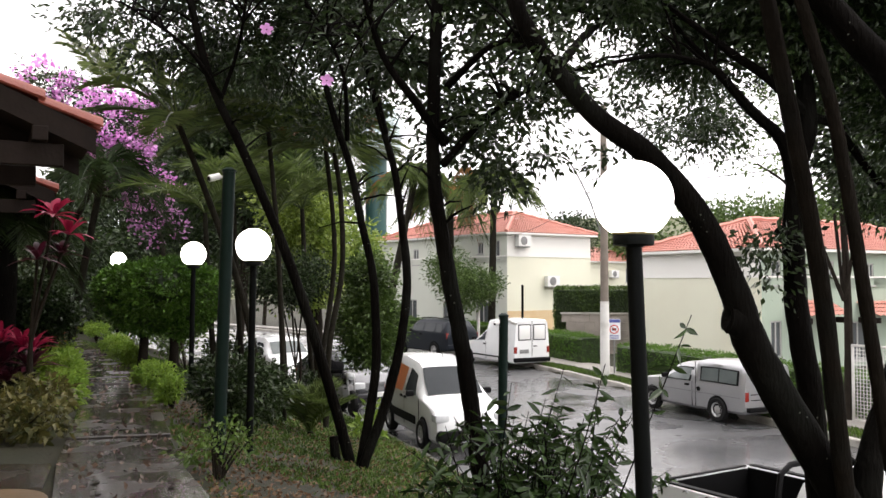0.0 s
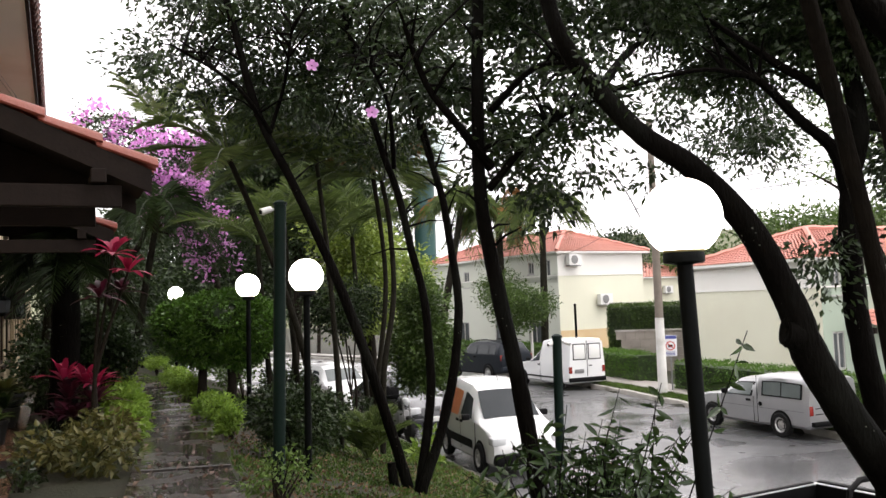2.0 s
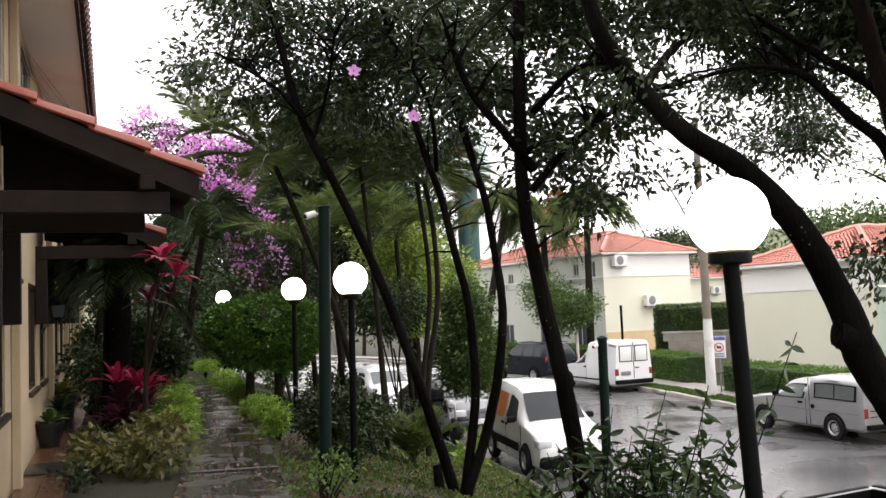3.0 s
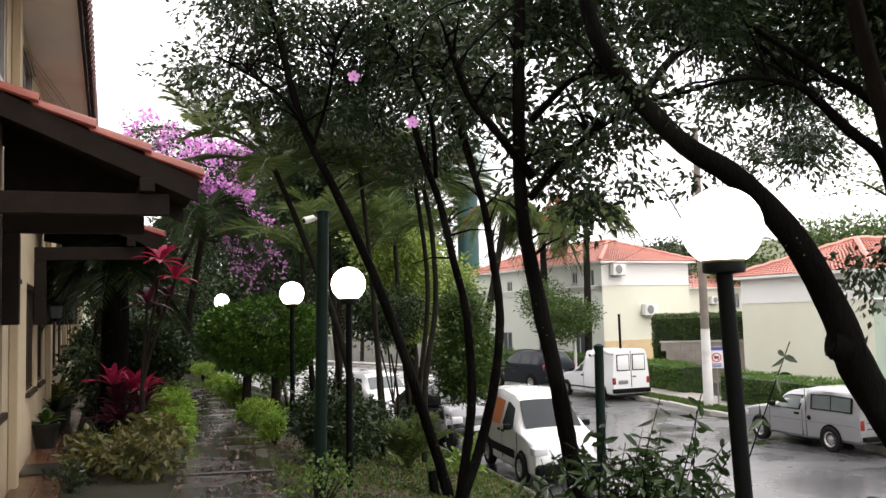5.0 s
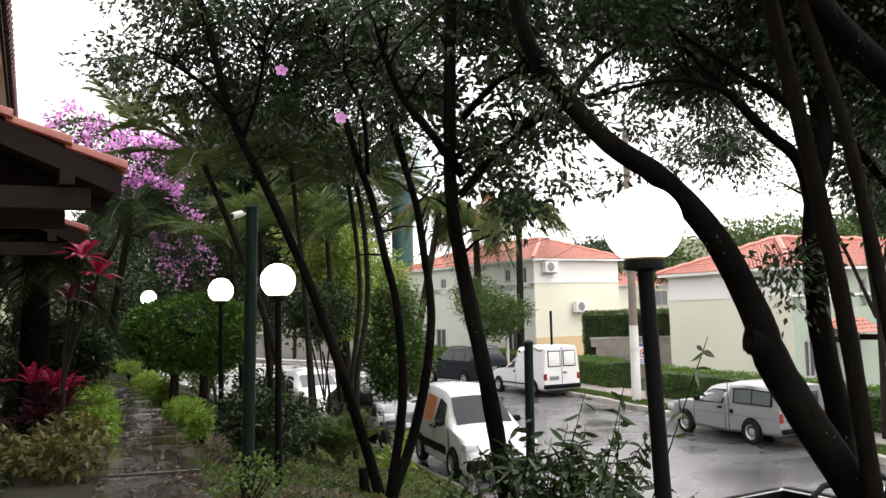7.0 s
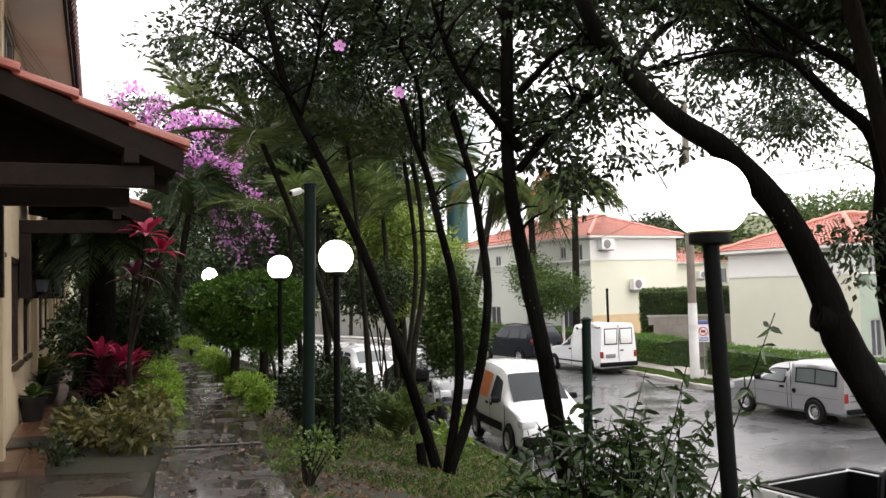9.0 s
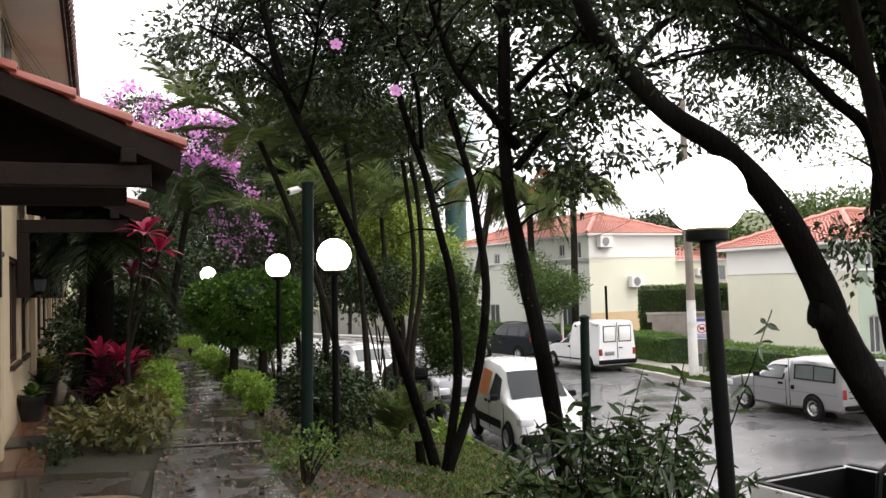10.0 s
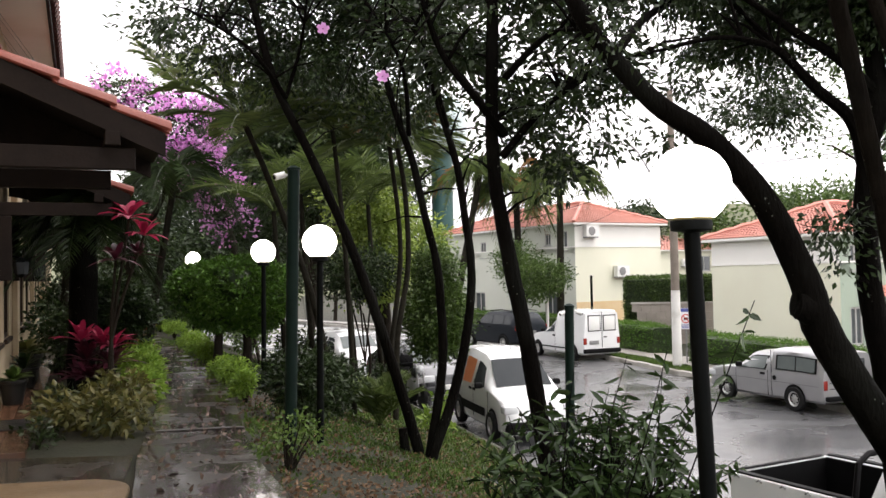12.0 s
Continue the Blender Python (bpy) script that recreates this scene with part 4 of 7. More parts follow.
def awning(s0, width=1.65, out=1.67, tip=2.92, slope=0.437):
    """A lean-to porch roof on brackets; local x out of the wall, y along it."""
    root = thing("porch_awning", "dark wooden door awning with red clay tiles", "awning", M_HOUSE, "awnings over the front doors")
    z = lambda d: tip + slope * (out - d)
    for s in (s0, s0 + width - 0.07):
        g = Geo()
        sec = lambda d: [(d, s, z(d) - 0.26), (d, s + 0.06, z(d) - 0.26), (d, s + 0.06, z(d) - 0.07), (d, s, z(d) - 0.07)]
        g.loft([sec(0.0), sec(out * 0.5), sec(out - 0.02)])
        part("rafter", g, DARK_WOOD, root, "dark stained rafter board", shade=False)
        part("beam", Geo().box((0.0, s + 0.08, 2.56), (1.42 if s == s0 else 1.28, s + 0.19, 2.74), None, 0.008), DARK_WOOD, root, shade=False)
        part("wall_post", Geo().box((0.0, s + 0.07, 1.68), (0.15, s + 0.2, 2.555), None, 0.008), DARK_WOOD, root, shade=False)
    part("plate", Geo().box((1.18, s0 - 0.02, 2.745), (1.3, s0 + width + 0.02, 2.86), None, 0.008), DARK_WOOD, root, "dark horizontal purlin", shade=False)
    yy = s0 + width - 0.1
    g = Geo()
    g.loft([[(0.02, yy, 2.95), (1.15, yy, 2.745), (1.15, yy, z(1.15) - 0.11), (0.02, yy, z(0.02) - 0.11)], [(0.02, yy + 0.02, 2.95), (1.15, yy + 0.02, 2.745), (1.15, yy + 0.02, z(1.15) - 0.11), (0.02, yy + 0.02, z(0.02) - 0.11)]])
    part("gable_board", g, DARK_WOOD, root, "dark boarded awning end", shade=False)
    g = Geo()
    g.quad((0.01, s0 + 0.062, z(0) - 0.075), (out, s0 + 0.062, z(out) - 0.075), (out, s0 + width - 0.072, z(out) - 0.075), (0.01, s0 + width - 0.072, z(0) - 0.075))
    g.quad((0.01, s0 + 0.062, z(0) - 0.105), (0.01, s0 + width - 0.072, z(0) - 0.105), (out, s0 + width - 0.072, z(out) - 0.105), (out, s0 + 0.062, z(out) - 0.105))
    part("board_lining", g, DARK_WOOD, root, "dark board lining", shade=False)
    cols, rows = 9, 4
    for c in range(cols):
        for r in range(rows):
            a, b = out + 0.03 - (out + 0.03) * r / rows, out + 0.03 - (out + 0.03) * (r + 1) / rows - 0.05
            y = s0 - 0.01 + (c + 0.5) * (width + 0.02) / cols
            ring = []
            for d, lift, rad in ((a, 0.045, 0.115), (max(b, 0.0), 0.0, 0.095)):
                ring.append([(d, y + rad * math.cos(w), z(d) - 0.06 + lift + rad * 0.75 * math.sin(w)) for w in np.linspace(0, math.pi, 7)] +
                            [(d, y + (rad - 0.015) * math.cos(w), z(d) - 0.075 + lift + (rad - 0.015) * 0.75 * math.sin(w)) for w in np.linspace(math.pi, 0, 7)])
            part("tile", Geo().loft(ring), AWNING_TILE, root)
    return root


for k in range(0, 4):
    awning(-2.56 + 5.35 * k)


def wall_lantern(s):
    root = thing("wall_lantern", "small dark lantern on the beige house wall", "lantern", M_HOUSE)
    part("bracket", Geo().tube([(0.0, s, 1.95), (0.15, s, 2.02), (0.24, s, 1.98)], [0.015] * 3, 6), BLACK_PAINT, root)
    part("cage", Geo().lathe([(0.03, 1.72), (0.075, 1.76), (0.1, 1.94), (0.11, 1.95), (0.03, 2.0)], (0.24, s, 0), 6), BLACK_PAINT, root, shade=False)
    part("glass", Geo().lathe([(0.06, 1.77), (0.085, 1.77), (0.108, 1.93), (0.09, 1.93)], (0.24, s, 0), 6), CAR_GLASS, root, shade=False)


wall_lantern(3.25)
wall_lantern(8.6)

# ---- the far side of the street ----
house("house", (14.24, 42.6), (19.9, 44.7), (9.6, 55.1), -1.6, 4.15, "pale two-storey house with a hipped red tile roof", PALE, CREAM, 2.95, 16, 84,
      {"long": [(12.05, 12.71, 2.79, 3.81), (10.76, 11.28, 3.1, 3.74), (7.6, 8.2, 2.6, 3.55), (4.2, 4.8, 2.6, 3.55), (10.6, 11.9, -0.9, 0.5), (7.4, 8.3, -1.5, 0.5), (3.5, 4.6, -0.9, 0.5)]}, {"end": [(2.53, 1.33), (0.5, 3.46)]})
house("house", (17.61, 25.5), (15.98, 31.13), (30.0, 29.1), -1.9, 2.72, "cream and sage-green house with a hipped red tile roof", GREEN_RENDER, CREAM, 1.78, 16, 84,
      {"long": [(0.5, 1.0, 1.5, 2.36), (3.5, 3.92, 1.79, 2.36), (4.4, 4.86, 1.48, 2.34), (5.88, 6.3, 1.48, 2.3), (8.2, 8.8, 1.35, 2.35), (0.44, 1.02, -1.0, 0.27), (4.8, 5.8, -1.3, 0.15), (7.9, 8.7, -1.8, 0.15)]}, {}, 1.25)
house("house", (27.5, 62.8), (35.0, 65.6), (23.5, 73.5), -1.6, 3.15, "cream house with a red tile roof seen between its neighbours", WHITE_RENDER, CREAM, 0, 9, 34, {"end": [(4.6, 6.0, 1.5, 2.7)]}, {"end": [(2.6, 1.9)]})
# ochre rain stain band at the foot of the first house
p, q = (14.24, 42.6), (19.9, 44.7)
tagged(part("plinth", line_box(Geo(), p, q, 0.01, 6.0, -1.6, 0.05, 0.004, 0.03), OCHRE, shade=False), "ochre stained plinth band of the pale house", "plinth", kind="structure")


def door_canopy(p, q, s, z):
    root = thing("door_canopy", "small red tiled canopy over a green house door", "canopy")
    g = Geo()
    a, b = at_line(p, q, s, z, 0.95), at_line(p, q, s + 2.2, z, 0.95)
    c, d = at_line(p, q, s + 2.2, z + 0.5, 0.0), at_line(p, q, s, z + 0.5, 0.0)
    roof_slope(g, a, b, c, d, 4, 9)
    part("tiles", g, ROOF_TILE, root, shade=False)
    for k in (0.1, 2.0):
        part("bracket", line_box(Geo(), p, q, s + k, s + k + 0.1, z - 0.25, z - 0.05, 0.0, 0.85), DARK_WOOD, root, shade=False)


door_canopy((17.61, 25.5), (30.0, 29.1), 1.35, 0.42)
door_canopy((17.61, 25.5), (30.0, 29.1), 5.2, 0.35)


def hedge(pts, width, z0, z1, seed, label, leaf=0.07, density=420, material=None):
    """A clipped hedge along a line: solid dark core for the shade inside, leaf-covered faces with an uneven skin."""
    material = material or LEAF_HEDGE
    root = thing("hedge", label, "hedge")
    rng = np.random.default_rng(seed)
    P, O = [], []
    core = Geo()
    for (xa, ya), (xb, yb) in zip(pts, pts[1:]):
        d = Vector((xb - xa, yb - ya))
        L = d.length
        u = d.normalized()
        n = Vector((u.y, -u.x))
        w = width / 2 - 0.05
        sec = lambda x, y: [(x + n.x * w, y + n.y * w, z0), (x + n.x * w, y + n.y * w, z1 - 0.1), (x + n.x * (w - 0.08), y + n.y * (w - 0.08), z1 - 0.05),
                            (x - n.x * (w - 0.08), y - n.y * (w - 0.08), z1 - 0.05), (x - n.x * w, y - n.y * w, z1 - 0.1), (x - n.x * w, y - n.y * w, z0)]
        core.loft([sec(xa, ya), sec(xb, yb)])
        h = z1 - z0
        for kind, area in (("top", L * width), ("a", L * h), ("b", L * h), ("e", width * h), ("f", width * h)):
            m = int(area * density)
            s, t = rng.uniform(0, 1, m), rng.uniform(0, 1, m)
            wob = 0.05 * np.sin(s * L * 3.1 + t * 5) + rng.normal(0, 0.03, m)
            if kind == "top":
                off, z, along, nn = (t - 0.5) * width, z1 + wob, s * L, (0, 0, 1)
            elif kind in "ab":
                sg = 1 if kind == "a" else -1
                off, z, along, nn = sg * (width / 2 + wob), z0 + t * h, s * L, (n.x * sg, n.y * sg, 0.25)
            else:
                sg = 1 if kind == "f" else 0
                off, z, along, nn = (t - 0.5) * width, z0 + s * h, sg * L + wob, (u.x * (2 * sg - 1), u.y * (2 * sg - 1), 0.2)
            P.append(np.stack([xa + u.x * along + n.x * off, ya + u.y * along + n.y * off, z], 1))
            O.append(np.tile(nn, (m, 1)))
    part("shade_core", core, LEAF_DARK, root, shade=False)
    ob = new("leaves", leaf_mesh("leaves", np.concatenate(P), np.concatenate(O), leaf, leaf * 0.55, material, 0.0, seed))
    ob.parent = root
    return root


HA, HB = "clipped green hedge along the pavement", "long clipped hedge before the cream house"
hedge([(13.5, 30.3), (12.9, 37), (11.9, 43), (8.6, 50)], 0.9, -1.52, -0.5, 11, HA)
hedge([(13.5, 27.3), (14.2, 21), (14.6, 14)], 0.9, -1.52, -0.55, 12, HB)
hedge([(14.2, 35.6), (17.2, 34.2), (18.6, 33.6)], 0.8, -1.5, 1.3, 13, "tall loose hedge behind the block wall", 0.10, 620, LEAF_MID)
bw = thing("garden_wall", "low grey block wall beside the pavement", "wall", kind="structure")
for r in range(5):
    for k in range(9):
        s = k * 0.4 + (0.2 if r % 2 else 0.0)
        part("block", line_box(Geo(), (14.1, 34.75), (17.6, 33.2), s, s + 0.392, -1.5 + r * 0.34, -1.5 + r * 0.34 + 0.332, -0.14, 0.0 + 0.004 * ((k + r) % 3)), BLOCKWORK, bw, shade=False)
part("coping", line_box(Geo(), (14.1, 34.75), (17.6, 33.2), -0.05, 3.85, 0.2, 0.27, -0.18, 0.05), KERB, bw, shade=False)


def utility_pole():
    root = thing("utility_pole", "tall weathered street pole with whitewashed foot", "pole", pose(12.2, 26.3, VERGE_Z))
    part("shaft", Geo().tube([(0, 0, 2.45), (0.0, 0, 5), (0, 0, 9.07)], [0.135, 0.125, 0.10], 16), POLE, root, "weathered grey-brown shaft")
    part("painted_foot", Geo().tube([(0, 0, -0.2), (0, 0, 1.2), (0.0, 0, 2.46)], [0.16, 0.15, 0.142], 16, 0.01), WHITEWASH, root, "whitewashed lower shaft")
    arm = smooth_line([(0, 0, 4.4), (-0.45, 0.1, 5.8), (-1.1, 0.2, 7.05), (-1.5, 0.3, 7.3), (-2.05, 0.5, 7.38)], 5)
    part("lamp_arm", Geo().tube(arm, [0.03] * len(arm), 8), GREY_METAL, root, "thin curved lamp arm")
    part("lamp_head", Geo().box((-2.5, 0.42, 7.3), (-2.0, 0.6, 7.42), None, 0.03), GREY_METAL, root)


utility_pole()


def parking_sign():
    root = thing("street_sign", "small white and blue prohibition sign on a post", "sign", pose(12.73, 26.7, VERGE_Z, 0, 0, -25))
    part("post", Geo().tube([(0, 0.03, -0.1), (0, 0.03, 1.85)], [0.025, 0.025], 8), GREY_METAL, root)
    part("plate", Geo().box((-0.21, -0.01, 1.15), (0.21, 0.005, 1.85), None, 0.004), SIGN_WHITE, root)
    part("header", Geo().box((-0.2, -0.016, 1.73), (0.2, -0.0105, 1.84)), SIGN_BLUE, root)
    ring = Geo()
    for k in range(24):
        a, b = 2 * math.pi * k / 24, 2 * math.pi * (k + 1) / 24
        pt = lambda r, w: (r * math.cos(w), -0.0135, 1.5 + r * math.sin(w))
        ring.quad(pt(0.12, a), pt(0.155, a), pt(0.155, b), pt(0.12, b))
    part("red_ring", ring, SIGN_RED, root, shade=False)
    part("red_slash", Geo().box((-0.13, -0.0155, -0.013), (0.13, -0.0115, 0.013), Matrix.Translation((0, 0, 1.5)) @ Matrix.Rotation(radians(45), 4, "Y")), SIGN_RED, root)
    part("symbol", Geo().box((-0.07, -0.0113, 1.46), (0.07, -0.0103, 1.54)), BLACK_PAINT, root)
    for k in range(3):
        part("text_bar", Geo().box((-0.15, -0.0135, 1.19 + 0.045 * k), (0.15, -0.0105, 1.212 + 0.045 * k)), SIGN_BLUE, root)


parking_sign()


def cable(a, b, sag, r=0.012):
    a, b = Vector(a), Vector(b)
    pts = [a.lerp(b, k / 14) + Vector((0, 0, -sag * 4 * (k / 14) * (1 - k / 14))) for k in range(15)]
    tagged(part("overhead_cable", Geo().tube(pts, [r] * 15, 5), BLACK_PAINT), "thin dark overhead street cable", "cable", "overhead cables")


for dx, zz in ((-0.8, 8.15), (0.0, 8.15), (0.8, 8.15), (0.1, 5.2), (0.1, 4.8)):
    cable((12.2 + dx, 26.3, zz), (6.0 + dx, 62.0, zz + 0.2), 0.9)
    cable((12.2 + dx, 26.3, zz), (14.5 + dx, -12.0, zz), 0.7)
cable((12.2, 26.3, 5.0), (14.2, 42.6, 4.0), 0.4, 0.01)
cable((12.2, 26.3, 5.0), (17.6, 25.5, 2.7), 0.25, 0.01)


def slim_post(x, y, z0, z1, r, material, label):
    root = thing("post", label, "post", pose(x, y, z0))
    part("shaft", Geo().tube([(0, 0, -0.15), (0, 0, z1 - z0)], [r, r], 10), material, root)
    part("cap", Geo().lathe([(r * 1.2, 0.0), (r * 1.2, 0.04), (r * 0.4, 0.07)], (0, 0, z1 - z0), 10), material, root)


slim_post(12.75, 36.0, -1.5, 1.4, 0.055, BLACK_PAINT, "thin black post behind the parked van")
slim_post(11.6, 39.0, -1.5, 0.35, 0.07, WHITEWASH, "short white post beside a garden tree")


def wire_gate():
    root = thing("wire_gate", "white framed wire mesh gate standing by the hedge", "gate", pose(13.9, 15.2, -1.52, 0, 0, 105))
    for lo, hi in (((0, 0, 0), (0.05, 0.05, 1.75)), ((1.15, 0, 0), (1.2, 0.05, 1.75)), ((0.05, 0, 1.7), (1.15, 0.05, 1.75)), ((0.05, 0, 0.05), (1.15, 0.05, 0.1))):
        part("frame_bar", Geo().box(lo, hi, None, 0.006), WHITEWASH, root)
    g = Geo()
    for k in range(1, 14):
        g.box((0.05 + k * 0.0786, 0.02, 0.1), (0.062 + k * 0.0786, 0.032, 1.7))
    for k in range(1, 20):
        g.box((0.05, 0.018, 0.1 + k * 0.08), (1.15, 0.03, 0.112 + k * 0.08))
    tagged(part("mesh", g, WHITEWASH, root, shade=False), kind="stuff")


wire_gate()
tank = thing("water_tower", "tall water tank with teal shaft and pale domed top", "water tank", pose(10.6, 62, -1.0))
part("shaft", Geo().lathe([(0.8, 0), (0.8, 11.6), (1.4, 11.65)], n=28), TANK, tank)
part("tank", Geo().lathe([(1.2, 11.6), (1.85, 12.2), (1.95, 14.0), (1.7, 15.1), (1.1, 15.7), (0.02, 15.95)], n=28), TANK_PALE, tank)
hill = Geo()
n = 90
for k in range(n + 1):
    x = -160 + 420 * k / n
    y = 150 + 20 * math.sin(k * 0.2)
    top = 9 + 5 * noise.noise((k * 0.13, 3, 0)) + 1.6 * noise.noise((k * 0.9, 8, 0)) + 4 * (x > 40)
    hill.v += [(x, y - 14, -3), (x, y - 5, top * 0.6), (x, y, top), (x, y + 25, -3)]
for k in range(n):
    for j in range(3):
        hill.f.append((k * 4 + j, k * 4 + 4 + j, k * 4 + 5 + j, k * 4 + 1 + j))
tagged(part("backdrop", hill, HILL), "distant wooded hill under a white sky", "hill", kind="structure")

# ---- globe lamps and garden posts ----
globe_lamp(1.95, 3.72, -0.82, 2.035, 0.188, (-0.09, 0.0))
globe_lamp(0.25, 10.01, -0.36, 2.05, 0.2, (0.03, 0.0))
globe_lamp(-0.56, 14.4, -0.14, 2.08, 0.2, (0.02, 0.0))
globe_lamp(-2.8, 24.0, -0.1, 2.2, 0.2)


def security_post(x, y, z0, z1, r, cameras, label, lean=0.0, k=1.7):
    root = thing("camera_post", label, "post", pose(x, y, z0))
    h = z1 - z0
    part("post", Geo().tube([(-lean * 0.1, 0, -0.2), (0, 0, 0), (lean, 0, h)], [r, r, r], 16), GREEN_PAINT, root, "dark green painted steel post")
    part("cap", Geo().lathe([(r * 1.15, 0), (r * 1.15, 0.02), (r * 0.5, 0.045)], (lean, 0, h), 16), GREEN_PAINT, root)
    for sx, dz in cameras:
        arm = Geo().tube([(lean + sx * r, 0, h - 0.05), (lean + sx * (r + 0.03 * k), -0.03 * k, h - 0.055), (lean + sx * (r + 0.05 * k), -0.05 * k, h - dz)], [0.014, 0.014, 0.014], 7)
        c = part("camera", arm, AC_WHITE, root, "small white outdoor camera")
        d = Vector((sx, -0.6, -0.35)).normalized()
        s = Vector((lean + sx * (r + 0.04 * k), -0.05 * k, h - dz))
        part("housing", Geo().tube([s - d * 0.02 * k, s + d * 0.06 * k, s + d * 0.065 * k], [0.024 * k, 0.026 * k, 0.022 * k], 12), AC_WHITE, c)
        part("lens", Geo().tube([s + d * 0.064 * k, s + d * 0.07 * k], [0.019 * k, 0.015 * k], 10), PLASTIC, c)


security_post(-0.08, 8.8, -0.2, 2.74, 0.062, [(-1, 0.06)], "dark green steel post with a white camera", 0.08, 1.4)
security_post(3.31, 10.2, -1.3, 1.2, 0.058, [(-1, 0.07), (1, 0.07)], "short dark green post with two small cameras", 0.04, 0.9)


# ---- parked vehicles ----
def lamps_and_trim(t, front_z, rear_z, front_x, rear_x, w):
    out = []
    for side in (-1, 1):
        a = (front_x - 0.05, w - 0.30, front_z) if side > 0 else (front_x - 0.05, -(w + 0.005), front_z)
        b = (front_x + 0.24, w + 0.005, front_z + 0.16) if side > 0 else (front_x + 0.24, -(w - 0.30), front_z + 0.16)
        out.append(("headlight", flat_box(a, b, 0.03), CLEAR_LENS))
        a = (rear_x - 0.04, w - 0.13, rear_z) if side > 0 else (rear_x - 0.04, -w, rear_z)
        b = (rear_x + 0.02, w, rear_z + 0.24) if side > 0 else (rear_x + 0.02, -(w - 0.13), rear_z + 0.24)
        out.append(("tail_light", flat_box(a, b, 0.015), RED_LENS))
    return out


def mirrors(x, z, w):
    return [("mirror", flat_box((x, w - 0.01, z), (x + 0.1, w + 0.17, z + 0.13), 0.03), PLASTIC), ("mirror", flat_box((x, -w - 0.17, z), (x + 0.1, -w + 0.01, z + 0.13), 0.03), PLASTIC)]


def handles(x, z, w):
    return [("door_handle", flat_box((x, w - 0.02, z), (x + 0.17, w + 0.025, z + 0.06), 0.012), PLASTIC), ("door_handle", flat_box((x, -w - 0.025, z), (x + 0.17, -w + 0.02, z + 0.06), 0.012), PLASTIC)]


def seam(x, w, z0, z1):
    """The dark gaps of a door, one on each flank."""
    return [("door_seam", flat_box((x, w - 0.01, z0), (x + 0.012, w + 0.004, z1), 0.001), PLASTIC), ("door_seam", flat_box((x, -w - 0.004, z0), (x + 0.012, -w + 0.01, z1), 0.001), PLASTIC)]


W = CAR_GLASS
vehicle("van", "white compact delivery van with an orange side panel", VAN, CAR_WHITE, parked(4.56, 15.78, -85) @ Matrix.Scale(0.92, 4), (0.85, 3.35), 0.31, CAR_GLASS,
        [(1.34, 2.14, 0.06, 0.86, 0.4, -0.02, W, "front_side_window"), (2.3, 2.98, 0.0, 0.84, 0.0, 0.0, ORANGE, "orange_panel"), (3.2, 3.8, 0.06, 0.86, 0.0, -0.06, W, "rear_side_window"),
         (1.3, 3.2, -0.72, -0.5, 0, 0, PLASTIC, "side_moulding")],
        [(1.0, 1.69, 0.92, "windscreen")],
        lamps_and_trim(VAN, 0.66, 0.75, 0.06, 4.0, 0.80) + mirrors(1.4, 1.04, 0.84) + handles(2.0, 0.92, 0.83) + handles(2.3, 0.92, 0.83) + seam(2.18, 0.83, 0.35, 1.05) + seam(1.1, 0.83, 0.35, 1.02) +
        [("bumper", flat_box((-0.06, -0.76, 0.24), (0.2, 0.76, 0.5), 0.06), PLASTIC), ("grille", flat_box((0.0, -0.3, 0.56), (0.08, 0.3, 0.66), 0.02), PLASTIC), ("aerial", Geo().tube([(1.85, 0, 1.82), (2.0, 0, 2.0)], [0.008, 0.004], 5), PLASTIC),
         ("wiper", flat_box((1.06, -0.5, 1.15), (1.09, 0.25, 1.17), 0.004), PLASTIC)], "van")
vehicle("van", "old white panel van parked by the far hedge", FURGAO, CAR_WHITE, parked(9.98, 33.9, 104), (0.75, 3.3), 0.29, CAR_GLASS,
        [(1.25, 2.0, 0.1, 0.85, 0.45, 0.0, W, "side_window"), (0.9, 3.0, -0.75, -0.68, 0, 0, PLASTIC, "side_moulding")], [(1.18, 1.66, 0.86, "windscreen")],
        lamps_and_trim(FURGAO, 0.6, 0.62, 0.04, 4.07, 0.78) + mirrors(1.3, 0.98, 0.8) + handles(1.9, 0.84, 0.78) + seam(2.05, 0.78, 0.3, 0.96) +
        [("rear_bumper", flat_box((4.0, -0.78, 0.3), (4.16, 0.78, 0.46), 0.03), PLASTIC), ("rear_window", flat_box((4.07, 0.08, 1.12), (4.098, 0.58, 1.66), 0.02), AC_WHITE), ("rear_window", flat_box((4.07, -0.58, 1.12), (4.098, -0.08, 1.66), 0.02), AC_WHITE),
         ("window_gasket", flat_box((4.06, 0.05, 1.09), (4.094, 0.61, 1.69), 0.02), PLASTIC), ("window_gasket", flat_box((4.06, -0.61, 1.09), (4.094, -0.05, 1.69), 0.02), PLASTIC),
         ("door_seam", flat_box((4.07, -0.008, 0.5), (4.096, 0.008, 1.8), 0.001), PLASTIC), ("number_plate", flat_box((4.08, -0.55, 0.62), (4.1, -0.15, 0.76), 0.004), GREY_METAL),
         ("door_handle", flat_box((4.08, 0.06, 0.86), (4.12, 0.2, 0.9), 0.008), PLASTIC)], "van")
